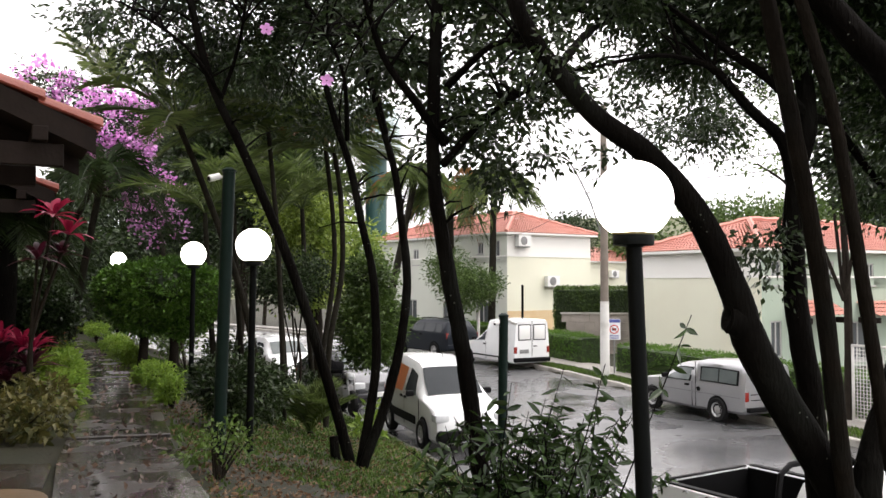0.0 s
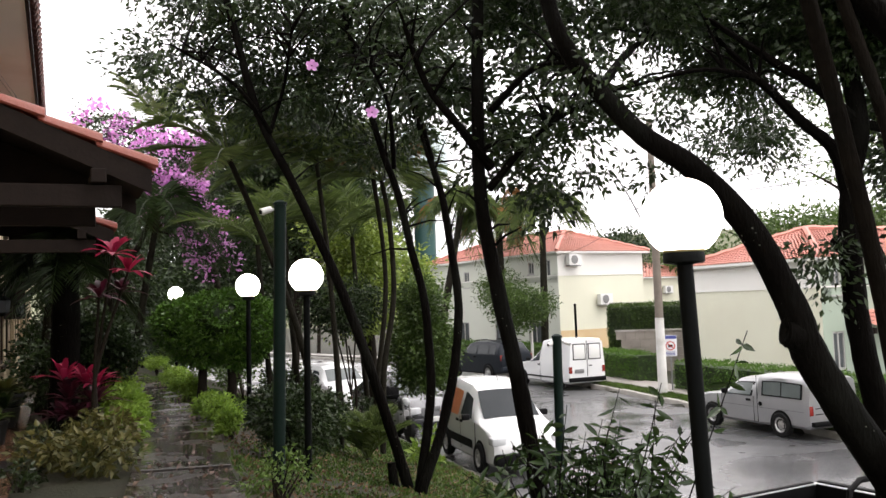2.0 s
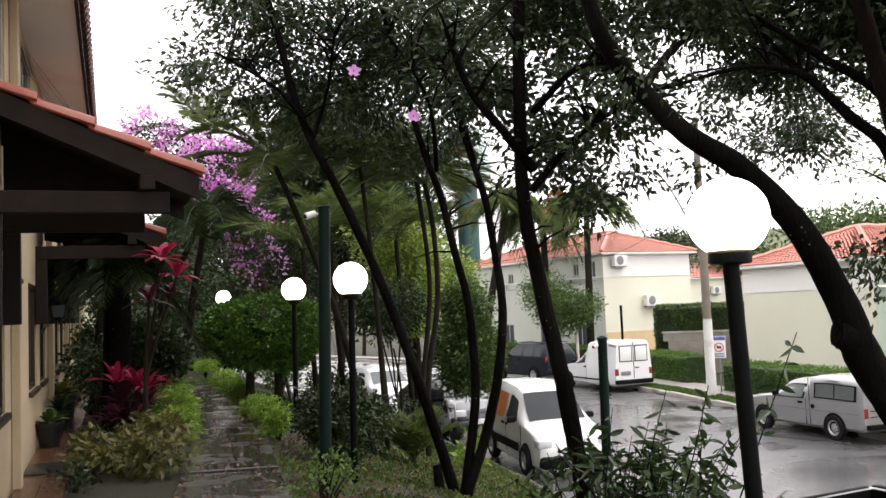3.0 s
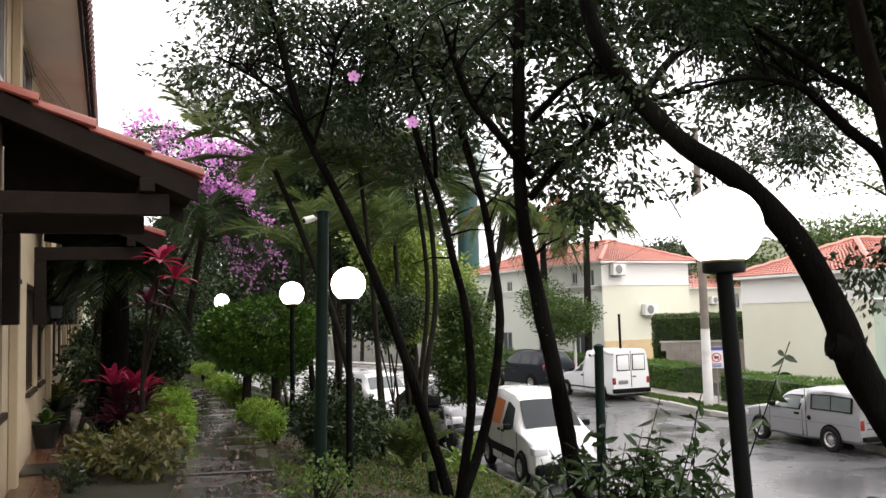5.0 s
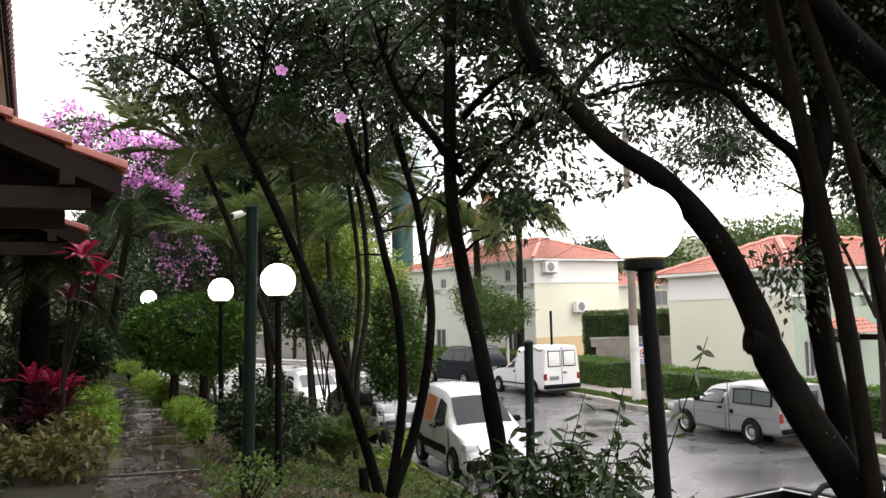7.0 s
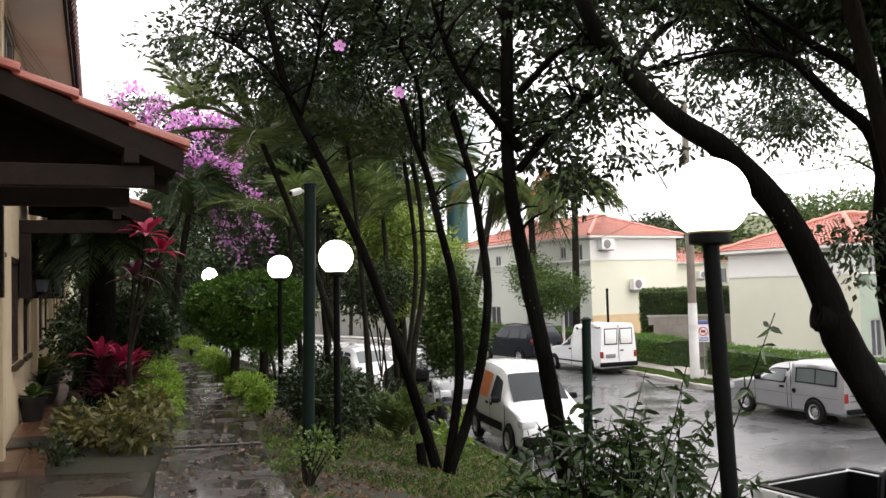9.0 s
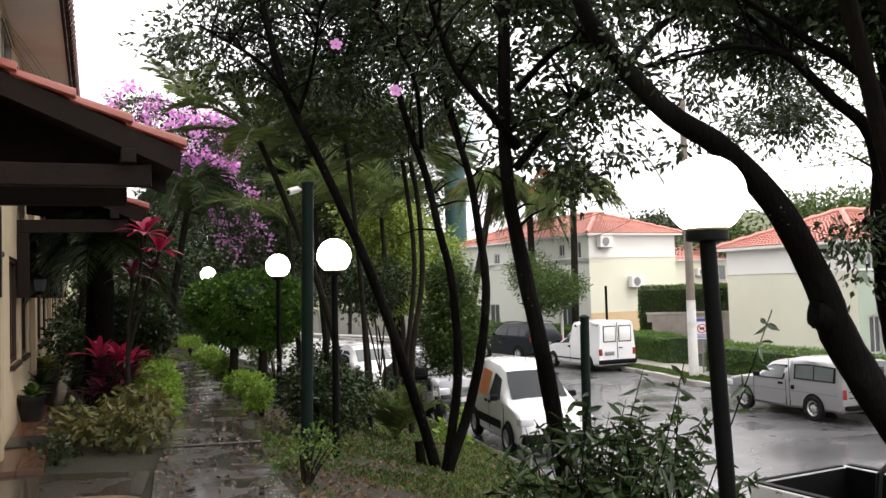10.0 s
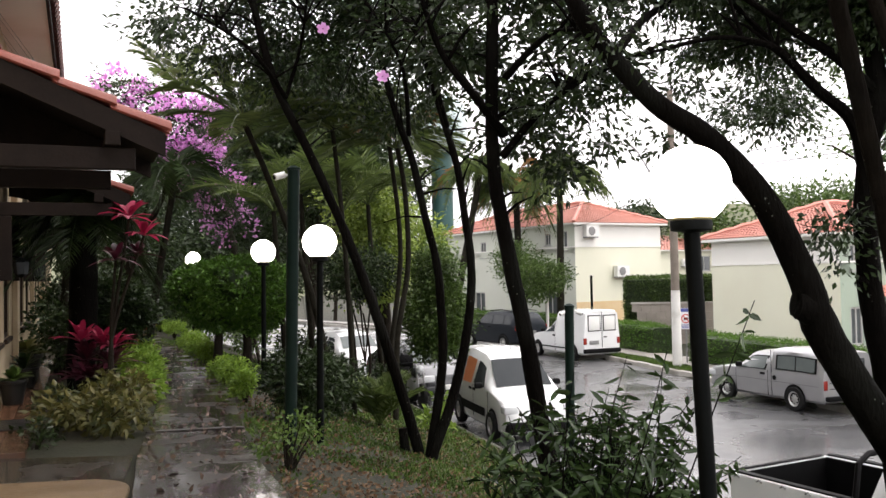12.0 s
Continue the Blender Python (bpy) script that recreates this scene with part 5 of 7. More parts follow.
vehicle("car", "dark blue estate car parked by the far hedge", SUV, CAR_NAVY, parked(8.15, 38.9, 112), (0.8, 3.3), 0.33, CAR_GLASS,
        [(1.45, 2.4, 0.08, 0.86, 0.35, 0.0, W, "front_side_window"), (2.5, 3.25, 0.08, 0.86, 0.0, 0.0, W, "rear_side_window"), (3.32, 3.8, 0.08, 0.86, 0, -0.1, W, "quarter_window")], [(1.15, 1.58, 0.86, "windscreen"), (4.12, 3.93, 0.86, "rear_window")],
        lamps_and_trim(SUV, 0.72, 0.85, 0.05, 4.16, 0.84) + mirrors(1.5, 1.08, 0.87) + handles(2.2, 0.95, 0.86) + [("roof_rail", Geo().tube([(2.0, s * 0.58, 1.66), (2.8, s * 0.58, 1.72), (3.8, s * 0.58, 1.66)], [0.018] * 3, 6), PLASTIC) for s in (-1, 1)] +
        [("rear_bumper", flat_box((4.1, -0.82, 0.4), (4.28, 0.82, 0.6), 0.04), CAR_NAVY), ("number_plate", flat_box((4.215, -0.2, 0.72), (4.24, 0.2, 0.85), 0.004), GREY_METAL)])
vehicle("car", "white hatchback parked under the garden trees", HATCH, CAR_WHITE, parked(2.35, 26.8, -70), (0.75, 3.1), 0.29, PALE_GLASS,
        [(1.35, 2.2, 0.08, 0.85, 0.4, 0.0, W, "front_side_window"), (2.3, 3.0, 0.08, 0.85, 0.0, -0.1, W, "rear_side_window")], [(1.06, 1.52, 0.88, "windscreen"), (3.62, 3.25, 0.85, "rear_window")],
        lamps_and_trim(HATCH, 0.56, 0.6, 0.05, 3.82, 0.76) + mirrors(1.3, 0.94, 0.82) + handles(2.05, 0.8, 0.81) + [("bumper", flat_box((-0.05, -0.74, 0.24), (0.18, 0.74, 0.46), 0.05), CAR_WHITE), ("grille", flat_box((-0.01, -0.4, 0.47), (0.06, 0.4, 0.55), 0.01), PLASTIC)])
vehicle("car", "dark hatchback parked close behind the white van", HATCH, CAR_BLACK, parked(3.85, 21.6, -72), (0.75, 3.1), 0.29, PALE_GLASS,
        [(1.35, 2.2, 0.08, 0.85, 0.4, 0.0, W, "front_side_window"), (2.3, 3.0, 0.08, 0.85, 0.0, -0.1, W, "rear_side_window")], [(1.06, 1.52, 0.88, "windscreen"), (3.62, 3.25, 0.85, "rear_window")],
        lamps_and_trim(HATCH, 0.56, 0.6, 0.05, 3.82, 0.76) + mirrors(1.3, 0.94, 0.82) + [("bumper", flat_box((-0.05, -0.74, 0.24), (0.18, 0.74, 0.46), 0.05), CAR_BLACK), ("number_plate", flat_box((-0.07, -0.2, 0.36), (-0.04, 0.2, 0.48), 0.004), AC_WHITE)])
vehicle("pickup", "silver compact pickup with a matching hard canopy", PICK, CAR_SILVER, parked(11.28, 21.05, 101) @ Matrix.Scale(0.9, 4), (0.8, 3.38), 0.31, CAR_GLASS,
        [(1.28, 2.3, 0.06, 0.88, 0.42, 0.0, PALE_GLASS, "side_window"), (1.2, 2.36, 0.0, 0.96, 0.42, 0.0, PLASTIC, "side_window_frame"), (2.78, 3.4, 0.16, 0.8, 0.0, 0.0, PALE_GLASS, "canopy_window"), (3.44, 4.06, 0.16, 0.8, 0.0, 0.0, PALE_GLASS, "canopy_window"), (2.72, 4.12, 0.1, 0.86, 0.0, 0.0, PLASTIC, "canopy_window_frame"),
         (0.15, 4.2, -0.38, -0.36, 0, 0, GREY_METAL, "side_crease")],
        [(1.2, 1.58, 0.88, "windscreen")],
        lamps_and_trim(PICK, 0.6, 0.62, 0.04, 4.33, 0.79) + mirrors(1.36, 0.97, 0.8) + handles(2.15, 0.82, 0.80) + seam(2.42, 0.80, 0.3, 0.95) + seam(1.18, 0.80, 0.3, 0.94) + seam(2.56, 0.80, 0.3, 1.5) +
        [("rear_bumper", flat_box((4.3, -0.74, 0.36), (4.46, 0.74, 0.47), 0.02), PLASTIC), ("canopy_rear_window", flat_box((4.34, -0.52, 1.06), (4.365, 0.52, 1.36), 0.02), W), ("tailgate_ridge", flat_box((4.33, -0.6, 0.78), (4.352, 0.6, 0.8), 0.004), PLASTIC),
         ("tailgate_ridge", flat_box((4.33, -0.6, 0.64), (4.352, 0.6, 0.66), 0.004), PLASTIC), ("fuel_cap", Geo().lathe([(0.06, 0.0), (0.06, 0.02), (0.03, 0.025)], (2.68, -0.80, 0.78), 12, "y"), PLASTIC),
         ("rust_patch", flat_box((1.1, 0.79, 0.27), (1.5, 0.806, 0.33), 0.004), RUST)], "pickup")

CAB = [(0.0, 0.36, 0.6, 0.70, 0.64, 0.58), (0.07, 0.26, 0.74, 0.84, 0.76, 0.70), (0.6, 0.24, 0.88, 0.92, 0.80, 0.74), (1.15, 0.24, 0.95, 0.98, 0.80, 0.72), (1.6, 0.24, 0.98, 1.38, 0.80, 0.62),
       (1.82, 0.24, 0.98, 1.47, 0.80, 0.60), (2.35, 0.24, 0.98, 1.49, 0.80, 0.60), (2.5, 0.24, 0.98, 1.40, 0.80, 0.62), (2.56, 0.26, 0.98, 1.12, 0.79, 0.68)]
BED = [("bed_floor", Geo().box((2.57, -0.68, 0.5), (4.15, 0.68, 0.56)), PLASTIC), ("tailgate", Geo().box((4.12, -0.74, 0.42), (4.2, 0.74, 1.1), None, 0.02), CAR_WHITE),
       ("bed_lining", Geo().box((4.09, -0.66, 0.56), (4.115, 0.66, 1.08)), PLASTIC), ("bed_lining", Geo().box((2.58, -0.66, 0.56), (2.6, 0.66, 1.08)), PLASTIC), ("rear_bumper", Geo().box((4.16, -0.72, 0.3), (4.32, 0.72, 0.42), None, 0.03), PLASTIC),
       ("bed_lining", Geo().box((2.6, 0.66, 0.56), (4.09, 0.688, 1.09)), PLASTIC), ("bed_lining", Geo().box((2.6, -0.688, 0.56), (4.09, -0.66, 1.09)), PLASTIC), ("roll_bar", Geo().tube([(2.72, -0.66, 1.1), (2.72, -0.6, 1.42), (2.72, -0.45, 1.5), (2.72, 0.45, 1.5), (2.72, 0.6, 1.42), (2.72, 0.66, 1.1)], [0.03] * 6, 8), PLASTIC), ("tail_rail", Geo().box((4.11, -0.66, 1.1), (4.17, 0.66, 1.115), None, 0.005), PLASTIC)]
for sd in (-1, 1):
    lo, hi = sorted((sd * 0.69, sd * 0.8))
    BED.append(("bed_side", Geo().box((2.57, lo, 0.3), (4.14, hi, 1.1), None, 0.025), CAR_WHITE))
    BED.append(("bed_rail", Geo().box((2.58, lo - 0.01, 1.1), (4.12, hi - 0.03, 1.118), None, 0.006), PLASTIC))
    for k in range(5):
        BED.append(("tie_hook", Geo().tube([(2.8 + k * 0.3, sd * 0.81, 1.07), (2.8 + k * 0.3, sd * 0.85, 1.1), (2.86 + k * 0.3, sd * 0.81, 1.07)], [0.01] * 3, 6), GREY_METAL))
vehicle("pickup", "white pickup with an empty black-lined open bed", CAB, CAR_WHITE, parked(6.62, 4.9, -72), (0.8, 3.4), 0.31, CAR_GLASS,
        [(1.3, 2.3, 0.06, 0.86, 0.42, 0.0, W, "side_window")], [(1.2, 1.58, 0.88, "windscreen"), (2.54, 2.4, 0.85, "rear_window")],
        BED + mirrors(1.36, 0.99, 0.8) + handles(2.15, 0.84, 0.80) + [("headlight", flat_box((0.03, 0.5, 0.6), (0.2, 0.76, 0.74), 0.03), CLEAR_LENS), ("headlight", flat_box((0.03, -0.76, 0.6), (0.2, -0.5, 0.74), 0.03), CLEAR_LENS)], "pickup")


def motorcycle():
    root = thing("motorcycle", "black motorcycle parked beside the dark hatchback", "motorcycle", parked(3.05, 20.6, -80))
    for x in (0.3, 1.55):
        w = part("wheel", Geo().lathe([(0.24, -0.05), (0.3, -0.045), (0.31, 0), (0.3, 0.045), (0.24, 0.05)], (x, 0, 0.31), 22, "y"), RUBBER, root)
        part("rim", Geo().lathe([(0.235, -0.03), (0.235, 0.03), (0.04, 0.02), (0.04, -0.02)], (x, 0, 0.31), 18, "y"), RIM, w)
    part("tank", Geo().lathe([(0.05, 0.0), (0.15, 0.1), (0.17, 0.3), (0.08, 0.5)], (0.62, 0, 0.85), 12, "x"), CAR_BLACK, root)
    part("engine", Geo().box((0.65, -0.16, 0.32), (1.15, 0.16, 0.7), None, 0.05), GREY_METAL, root)
    part("seat", Geo().box((1.05, -0.14, 0.78), (1.75, 0.14, 0.9), None, 0.05), PLASTIC, root)
    part("fork", Geo().tube([(0.3, -0.08, 0.31), (0.55, -0.08, 1.05)], [0.025, 0.03], 8), GREY_METAL, root)
    part("fork", Geo().tube([(0.3, 0.08, 0.31), (0.55, 0.08, 1.05)], [0.025, 0.03], 8), GREY_METAL, root)
    part("handlebar", Geo().tube([(0.72, -0.4, 1.08), (0.6, -0.2, 1.1), (0.6, 0.2, 1.1), (0.72, 0.4, 1.08)], [0.016] * 4, 8), PLASTIC, root)
    part("headlight", Geo().lathe([(0.03, 0.0), (0.1, 0.04), (0.1, 0.14), (0.05, 0.2)], (0.38, 0, 0.95), 14, "x"), CLEAR_LENS, root)
    part("tail_box", Geo().box((1.6, -0.2, 0.92), (2.0, 0.2, 1.22), None, 0.05), PLASTIC, root)
    for s in (-1, 1):
        part("mirror", Geo().tube([(0.65, s * 0.25, 1.1), (0.68, s * 0.36, 1.3), (0.69, s * 0.42, 1.32)], [0.008, 0.008, 0.05], 8), PLASTIC, root)


motorcycle()
vehicle("car", "pale car far down the wet street", HATCH, CAR_SILVER, parked(-2.4, 57.0, -60), (0.75, 3.1), 0.29, CAR_GLASS, [(1.35, 2.2, 0.08, 0.85, 0.4, 0.0, W, "front_side_window"), (2.3, 3.0, 0.08, 0.85, 0.0, -0.1, W, "rear_side_window")], [(1.06, 1.52, 0.88, "windscreen")], mirrors(1.3, 0.94, 0.82))

# ---- trees over the lawn ----
def tree(label):
    return thing("tree", label, "tree")


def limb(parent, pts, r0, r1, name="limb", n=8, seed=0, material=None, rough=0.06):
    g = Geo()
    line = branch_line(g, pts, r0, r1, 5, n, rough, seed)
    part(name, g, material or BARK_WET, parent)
    return line


def twig_set(parent, lines, count, length, seed, up=0.3, start=0.45):
    g = Geo()
    for k, line in enumerate(lines):
        twigs(g, line, count, length, seed + k, up, start)
    tagged(part("branchwork", g, BARK_WET, parent), kind="stuff")


clump = tree("clump of slim dark leaning trunks with a leafy crown")
A = limb(clump, [(1.63, 11.3, -1.01), (1.57, 11.3, -0.71), (1.42, 11.3, -0.14), (1.15, 11.3, 0.77), (0.8, 11.3, 1.83), (0.45, 11.3, 2.7), (0.17, 11.3, 3.34), (-0.25, 11.3, 4.25), (-0.55, 11.3, 5.45), (-0.85, 11.2, 6.65)], 0.082, 0.045, "trunk", 12, 1)
B = limb(clump, [(1.69, 11.2, -1), (1.72, 11.2, -0.7), (1.84, 11.2, -0), (1.91, 11.2, 0.59), (1.9, 11.2, 1.19), (1.85, 11.2, 1.8), (1.71, 11.2, 2.41), (1.55, 11.2, 3.17), (1.34, 11.2, 3.81), (1.1, 11.2, 4.76), (0.86, 11.1, 5.71)], 0.072, 0.038, "trunk", 12, 2)
C = limb(clump, [(1.67, 11.1, -0.98), (1.75, 11.1, -0.68), (1.96, 11.1, -0.14), (2.15, 11.1, 0.52), (2.27, 11.1, 1.18), (2.3, 11.1, 1.78), (2.23, 11.1, 2.39), (2.14, 11.1, 3.07), (1.97, 11.1, 3.68), (1.76, 11.1, 4.44), (1.445, 10.95, 5.58)], 0.074, 0.038, "trunk", 12, 3)
limb(clump, [(1.45, 11.3, -1.0), (1.38, 11.25, -0.6), (1.36, 11.25, -0.38)], 0.07, 0.06, "stump", 10, 4)
b1 = limb(clump, [(-0.1, 11.2, 4.0), (-0.5, 10.4, 4.4), (-1.0, 9.4, 4.5)], 0.035, 0.012)
b2 = limb(clump, [(-0.1, 11.3, 4.0), (0.1, 11.0, 4.6), (0.2, 10.6, 5.2)], 0.03, 0.012)
b3 = limb(clump, [(1.5, 11.1, 3.5), (1.3, 10, 4.1), (0.9, 9.2, 4.5)], 0.035, 0.012)
b4 = limb(clump, [(2.0, 11, 3.6), (1.6, 9.8, 4.1), (1.3, 8.8, 4.3)], 0.035, 0.012)
twig_set(clump, [A, B, C, b1, b2, b3, b4], 12, 0.6, 20, 0.2, 0.6)
CLUMP = [(-1.27, 11.7, 5.09, 0.81, 0.48), (-0.62, 12.6, 5.15, 0.85, 0.6), (0.34, 12.35, 5.17, 1.1, 0.77), (1.14, 11.7, 5.2, 0.98, 0.65), (0.66, 14.3, 4.8, 1.17, 0.59), (1.68, 11.05, 4.9, 0.85, 0.69), (1.7, 12.35, 4.51, 0.68, 0.68), (-0.07, 11.7, 5.95, 1.33, 0.57), (1.46, 11.7, 6.25, 1.34, 0.68), (-1.21, 11.7, 5.91, 0.91, 0.59)]
CLUMP += [(-0.92, 12.5, 4.75, 0.5, 0.35), (-0.4, 12.6, 4.6, 0.5, 0.35), (0.76, 13.0, 4.25, 0.5, 0.3), (1.57, 12.5, 4.15, 0.6, 0.51), (0.4, 12.0, 4.65, 0.98, 0.41)]
CLUMP += [(1.85, 10.8, 4.5, 0.55, 0.5), (1.75, 10.6, 5.1, 0.75, 0.4), (1.7, 11.4, 5.4, 0.7, 0.4)]
foliage("crown", CLUMP, 20, 1400, 0.15, 0.11, 0.046, LEAF_DARK, clump, 31, 0.45, 0.1, clumps=1.2)

slim = tree("dark upright garden tree with glossy oval leaves")
D = limb(slim, [(2.3, 7.5, -0.51), (2.18, 7.5, 0.29), (2.12, 7.5, 0.7), (2.04, 7.5, 1.16), (1.95, 7.5, 1.62), (1.86, 7.5, 2.14), (1.8, 7.5, 2.55), (1.79, 7.5, 3.18), (1.83, 7.5, 4.22), (1.85, 7.45, 4.74)], 0.085, 0.052, "trunk", 12, 5)
d1 = limb(slim, [(1.9, 7.5, 2.9), (1.6, 7.3, 3.2), (1.3, 7.3, 3.6), (1.1, 7.2, 4.1)], 0.05, 0.02)
d2 = limb(slim, [(1.88, 7.5, 2.7), (2.2, 7.2, 3.1), (2.5, 7.0, 3.3)], 0.04, 0.015)
d3 = limb(slim, [(1.9, 7.4, 3.4), (2.1, 6.7, 3.6), (2.3, 6.2, 3.5)], 0.035, 0.012)
twig_set(slim, [D, d1, d2, d3], 12, 0.4, 40, 0.2, 0.55)
SLIM = [(1.87, 7.98, 3.54, 0.44, 0.56), (2.3, 7.41, 3.5, 0.42, 0.36), (2.85, 7.98, 3.31, 0.51, 0.46), (2.49, 8.55, 3.05, 0.42, 0.35), (2.59, 6.84, 3.53, 0.35, 0.3), (2.55, 7.98, 4.32, 0.88, 0.35), (3.27, 7.98, 4.72, 1.09, 0.36), (1.98, 7.98, 4.89, 1.05, 0.41)]
SLIM += [(1.55, 7.8, 3.9, 0.5, 0.4), (2.65, 8.1, 2.75, 0.3, 0.24), (2.45, 8.1, 2.6, 0.25, 0.2), (2.3, 7.2, 3.1, 0.3, 0.25), (2.1, 8.2, 2.92, 0.34, 0.26), (2.51, 8.2, 3.14, 0.35, 0.26), (2.81, 8.0, 3.38, 0.29, 0.23)]
foliage("crown", SLIM, 16, 760, 0.11, 0.1, 0.046, LEAF_DARK, slim, 32, 0.35, 0.1, clumps=3)

big = tree("large wet dark tree leaning over lawn and street")
tg = Geo()
TP = [(5.2, 5.5, -1.75), (4.944, 5.52, -0.93), (4.416, 5.52, 0.066), (3.984, 5.52, 0.726), (3.684, 5.52, 1.23), (3.576, 5.52, 1.554), (3.276, 5.52, 2.13), (2.88, 5.52, 2.55), (2.508, 5.52, 2.79), (2.196, 5.52, 3.102), (1.992, 5.52, 3.366), (1.872, 5.58, 3.75), (1.8, 5.64, 4.47)]
T = smooth_line(TP, 6)
tg.tube(T, list(np.interp(np.linspace(0, 12, len(T)), range(13), [0.175, 0.148, 0.135, 0.128, 0.124, 0.108, 0.096, 0.083, 0.073, 0.065, 0.06, 0.056, 0.052])), 20, 0.035, 6)
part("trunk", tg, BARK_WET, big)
knot = Geo()
rnd = random.Random(4)
rings = []
for d, up, r in ((0.0, 0.0, 0.125), (0.06, 0.02, 0.105), (0.105, 0.035, 0.092), (0.125, 0.045, 0.1), (0.13, 0.048, 0.07), (0.11, 0.04, 0.03)):
    rings.append([(3.6 - d + 0.02 * math.sin(w), 5.5 - 0.25 * d + 0.8 * r * math.cos(w), 1.335 + up + r * math.sin(w) * (1.0 if d < 0.1 else 1 + rnd.uniform(-0.16, 0.16))) for w in np.linspace(0, 2 * math.pi, 15)[:-1]])
knot.loft(rings)
part("knot", knot, BARK_WET, big, "broken branch stub with a ragged rim")
t1 = limb(big, [(2.22, 5.52, 3.15), (2.76, 6.24, 3.63), (3.48, 7.44, 4.11), (4.2, 8.4, 4.59)], 0.036, 0.014)
twig_set(big, [t1], 10, 0.5, 60, 0.3, 0.5)

right = tree("dark multi-stemmed tree with spreading crown by the kerb")
R1 = limb(right, [(4.95, 6.1, -1.75), (4.71, 6.1, -0.03), (4.64, 6.1, 0.74), (4.53, 6.1, 1.36), (4.5, 6.1, 2.03), (4.55, 6.1, 2.57), (4.66, 6.1, 3.01), (4.6, 6.2, 3.8)], 0.11, 0.07, "trunk", 14, 7)
R2 = limb(right, [(4.65, 5.6, -1.7), (4.73, 5.6, -0.08), (4.8, 5.6, 0.34), (4.97, 5.6, 0.76), (5.3, 5.7, 1.4), (5.7, 5.8, 2.4)], 0.12, 0.08, "trunk", 12, 8)
R3 = limb(right, [(5.7, 5.75, 2.3), (5.2, 5.3, 2.55), (4.51, 5.0, 3.07), (4.14, 5.0, 3.4), (3.92, 5.0, 3.62), (3.5, 5.0, 4.1)], 0.12, 0.09, "limb", 12, 9)
b = limb(right, [(4.51, 6.1, 2.43), (4.41, 6.1, 2.8), (4.12, 6.1, 3.04), (3.82, 6.1, 3.33), (3.62, 6.1, 3.41), (3.22, 6.1, 3.43), (2.5, 6.15, 3.25)], 0.06, 0.01)
b4 = limb(right, [(4.66, 6.1, 3.01), (4.29, 6.1, 3.31), (3.98, 6.1, 3.48), (3.72, 6.1, 3.64), (3.4, 6.2, 3.9)], 0.05, 0.02)
b5 = limb(right, [(3.82, 6.1, 3.33), (3.7, 6.4, 3.7), (3.75, 7.0, 4.1)], 0.03, 0.012)
b6 = limb(right, [(4.66, 6.1, 3.01), (4.9, 6.1, 2.96), (5.15, 6.1, 2.69), (5.43, 6.1, 2.41), (5.9, 6.2, 2.2)], 0.045, 0.02)
b7 = limb(right, [(4.62, 6.15, 3.4), (4.75, 6.6, 3.7), (4.95, 7.2, 4.0)], 0.04, 0.012)
limb(right, [(4.5, 6.1, 1.96), (4.4, 6.08, 2.02), (4.34, 6.06, 2.05)], 0.07, 0.05, "stub", 10, 3, rough=0.15)
limb(right, [(4.55, 6.1, 1.45), (4.46, 6.08, 1.5), (4.42, 6.06, 1.54)], 0.06, 0.04, "stub", 10, 5, rough=0.15)
twig_set(right, [b, b5, b7], 9, 0.45, 80, 0.2, 0.4)
BIG = [(3.14, 7.0, 4.01, 0.69, 0.32), (4.14, 7.5, 4.07, 0.71, 0.41), (4.95, 8.0, 3.35, 0.45, 0.34), (4.39, 7.0, 3.73, 0.56, 0.34), (4.41, 6.5, 4.0, 0.71, 0.43), (3.7, 7.0, 4.62, 1.12, 0.39), (4.7, 6.5, 4.63, 1.13, 0.45)]
BIG += [(2.1, 5.4, 3.33, 0.168, 0.144), (2.244, 5.34, 3.15, 0.192, 0.144), (2.016, 5.4, 3.126, 0.168, 0.12), (4.26, 8.64, 4.014, 0.36, 0.216), (6.12, 10.2, 4.17, 0.54, 0.336), (6.528, 10.8, 3.906, 0.684, 0.42)]
NEAR = [(2.808, 5.964, 2.622, 0.144, 0.12), (2.748, 6, 2.526, 0.108, 0.084), (2.88, 5.928, 2.634, 0.108, 0.084), (2.52, 6.072, 2.73, 0.12, 0.096), (2.952, 5.832, 2.946, 0.168, 0.144), (2.856, 5.844, 3.09, 0.192, 0.168), (3.048, 5.82, 2.73, 0.144, 0.12)]
tagged(foliage("lower_crown", NEAR, 9, 44, 0.06, 0.07, 0.03, LEAF_DARK, big, 36, 0.5, 0.1), kind="stuff")
foliage("crown", BIG, 17, 1350, 0.13, 0.08, 0.034, LEAF_DARK, big, 33, 0.5, 0.1, clumps=2.5)
# unseen limbs and leaves overhead, added to shade the path and near plants
over1 = limb(big, [(1.8, 5.64, 4.35), (1.44, 4.8, 5.67), (0.72, 3, 6.63)], 0.06, 0.02)
over2 = limb(big, [(1.8, 5.64, 4.35), (2.64, 4.32, 5.91), (3.84, 1.8, 6.75)], 0.06, 0.02)
UNSEEN_SHADE = [(0.5, 3.0, 5.7, 2.0, 0.6), (3.0, 2.0, 5.9, 2.2, 0.7), (1.5, 6.2, 6.4, 2.0, 0.6), (-1.0, 0.5, 6.0, 2.0, 0.6), (3.5, -1.5, 6.0, 2.4, 0.7)]
foliage("unseen_shade_crown", UNSEEN_SHADE, 14, 1500, 0.16, 0.11, 0.05, LEAF_DARK, big, 35, 0.4, 0.1)
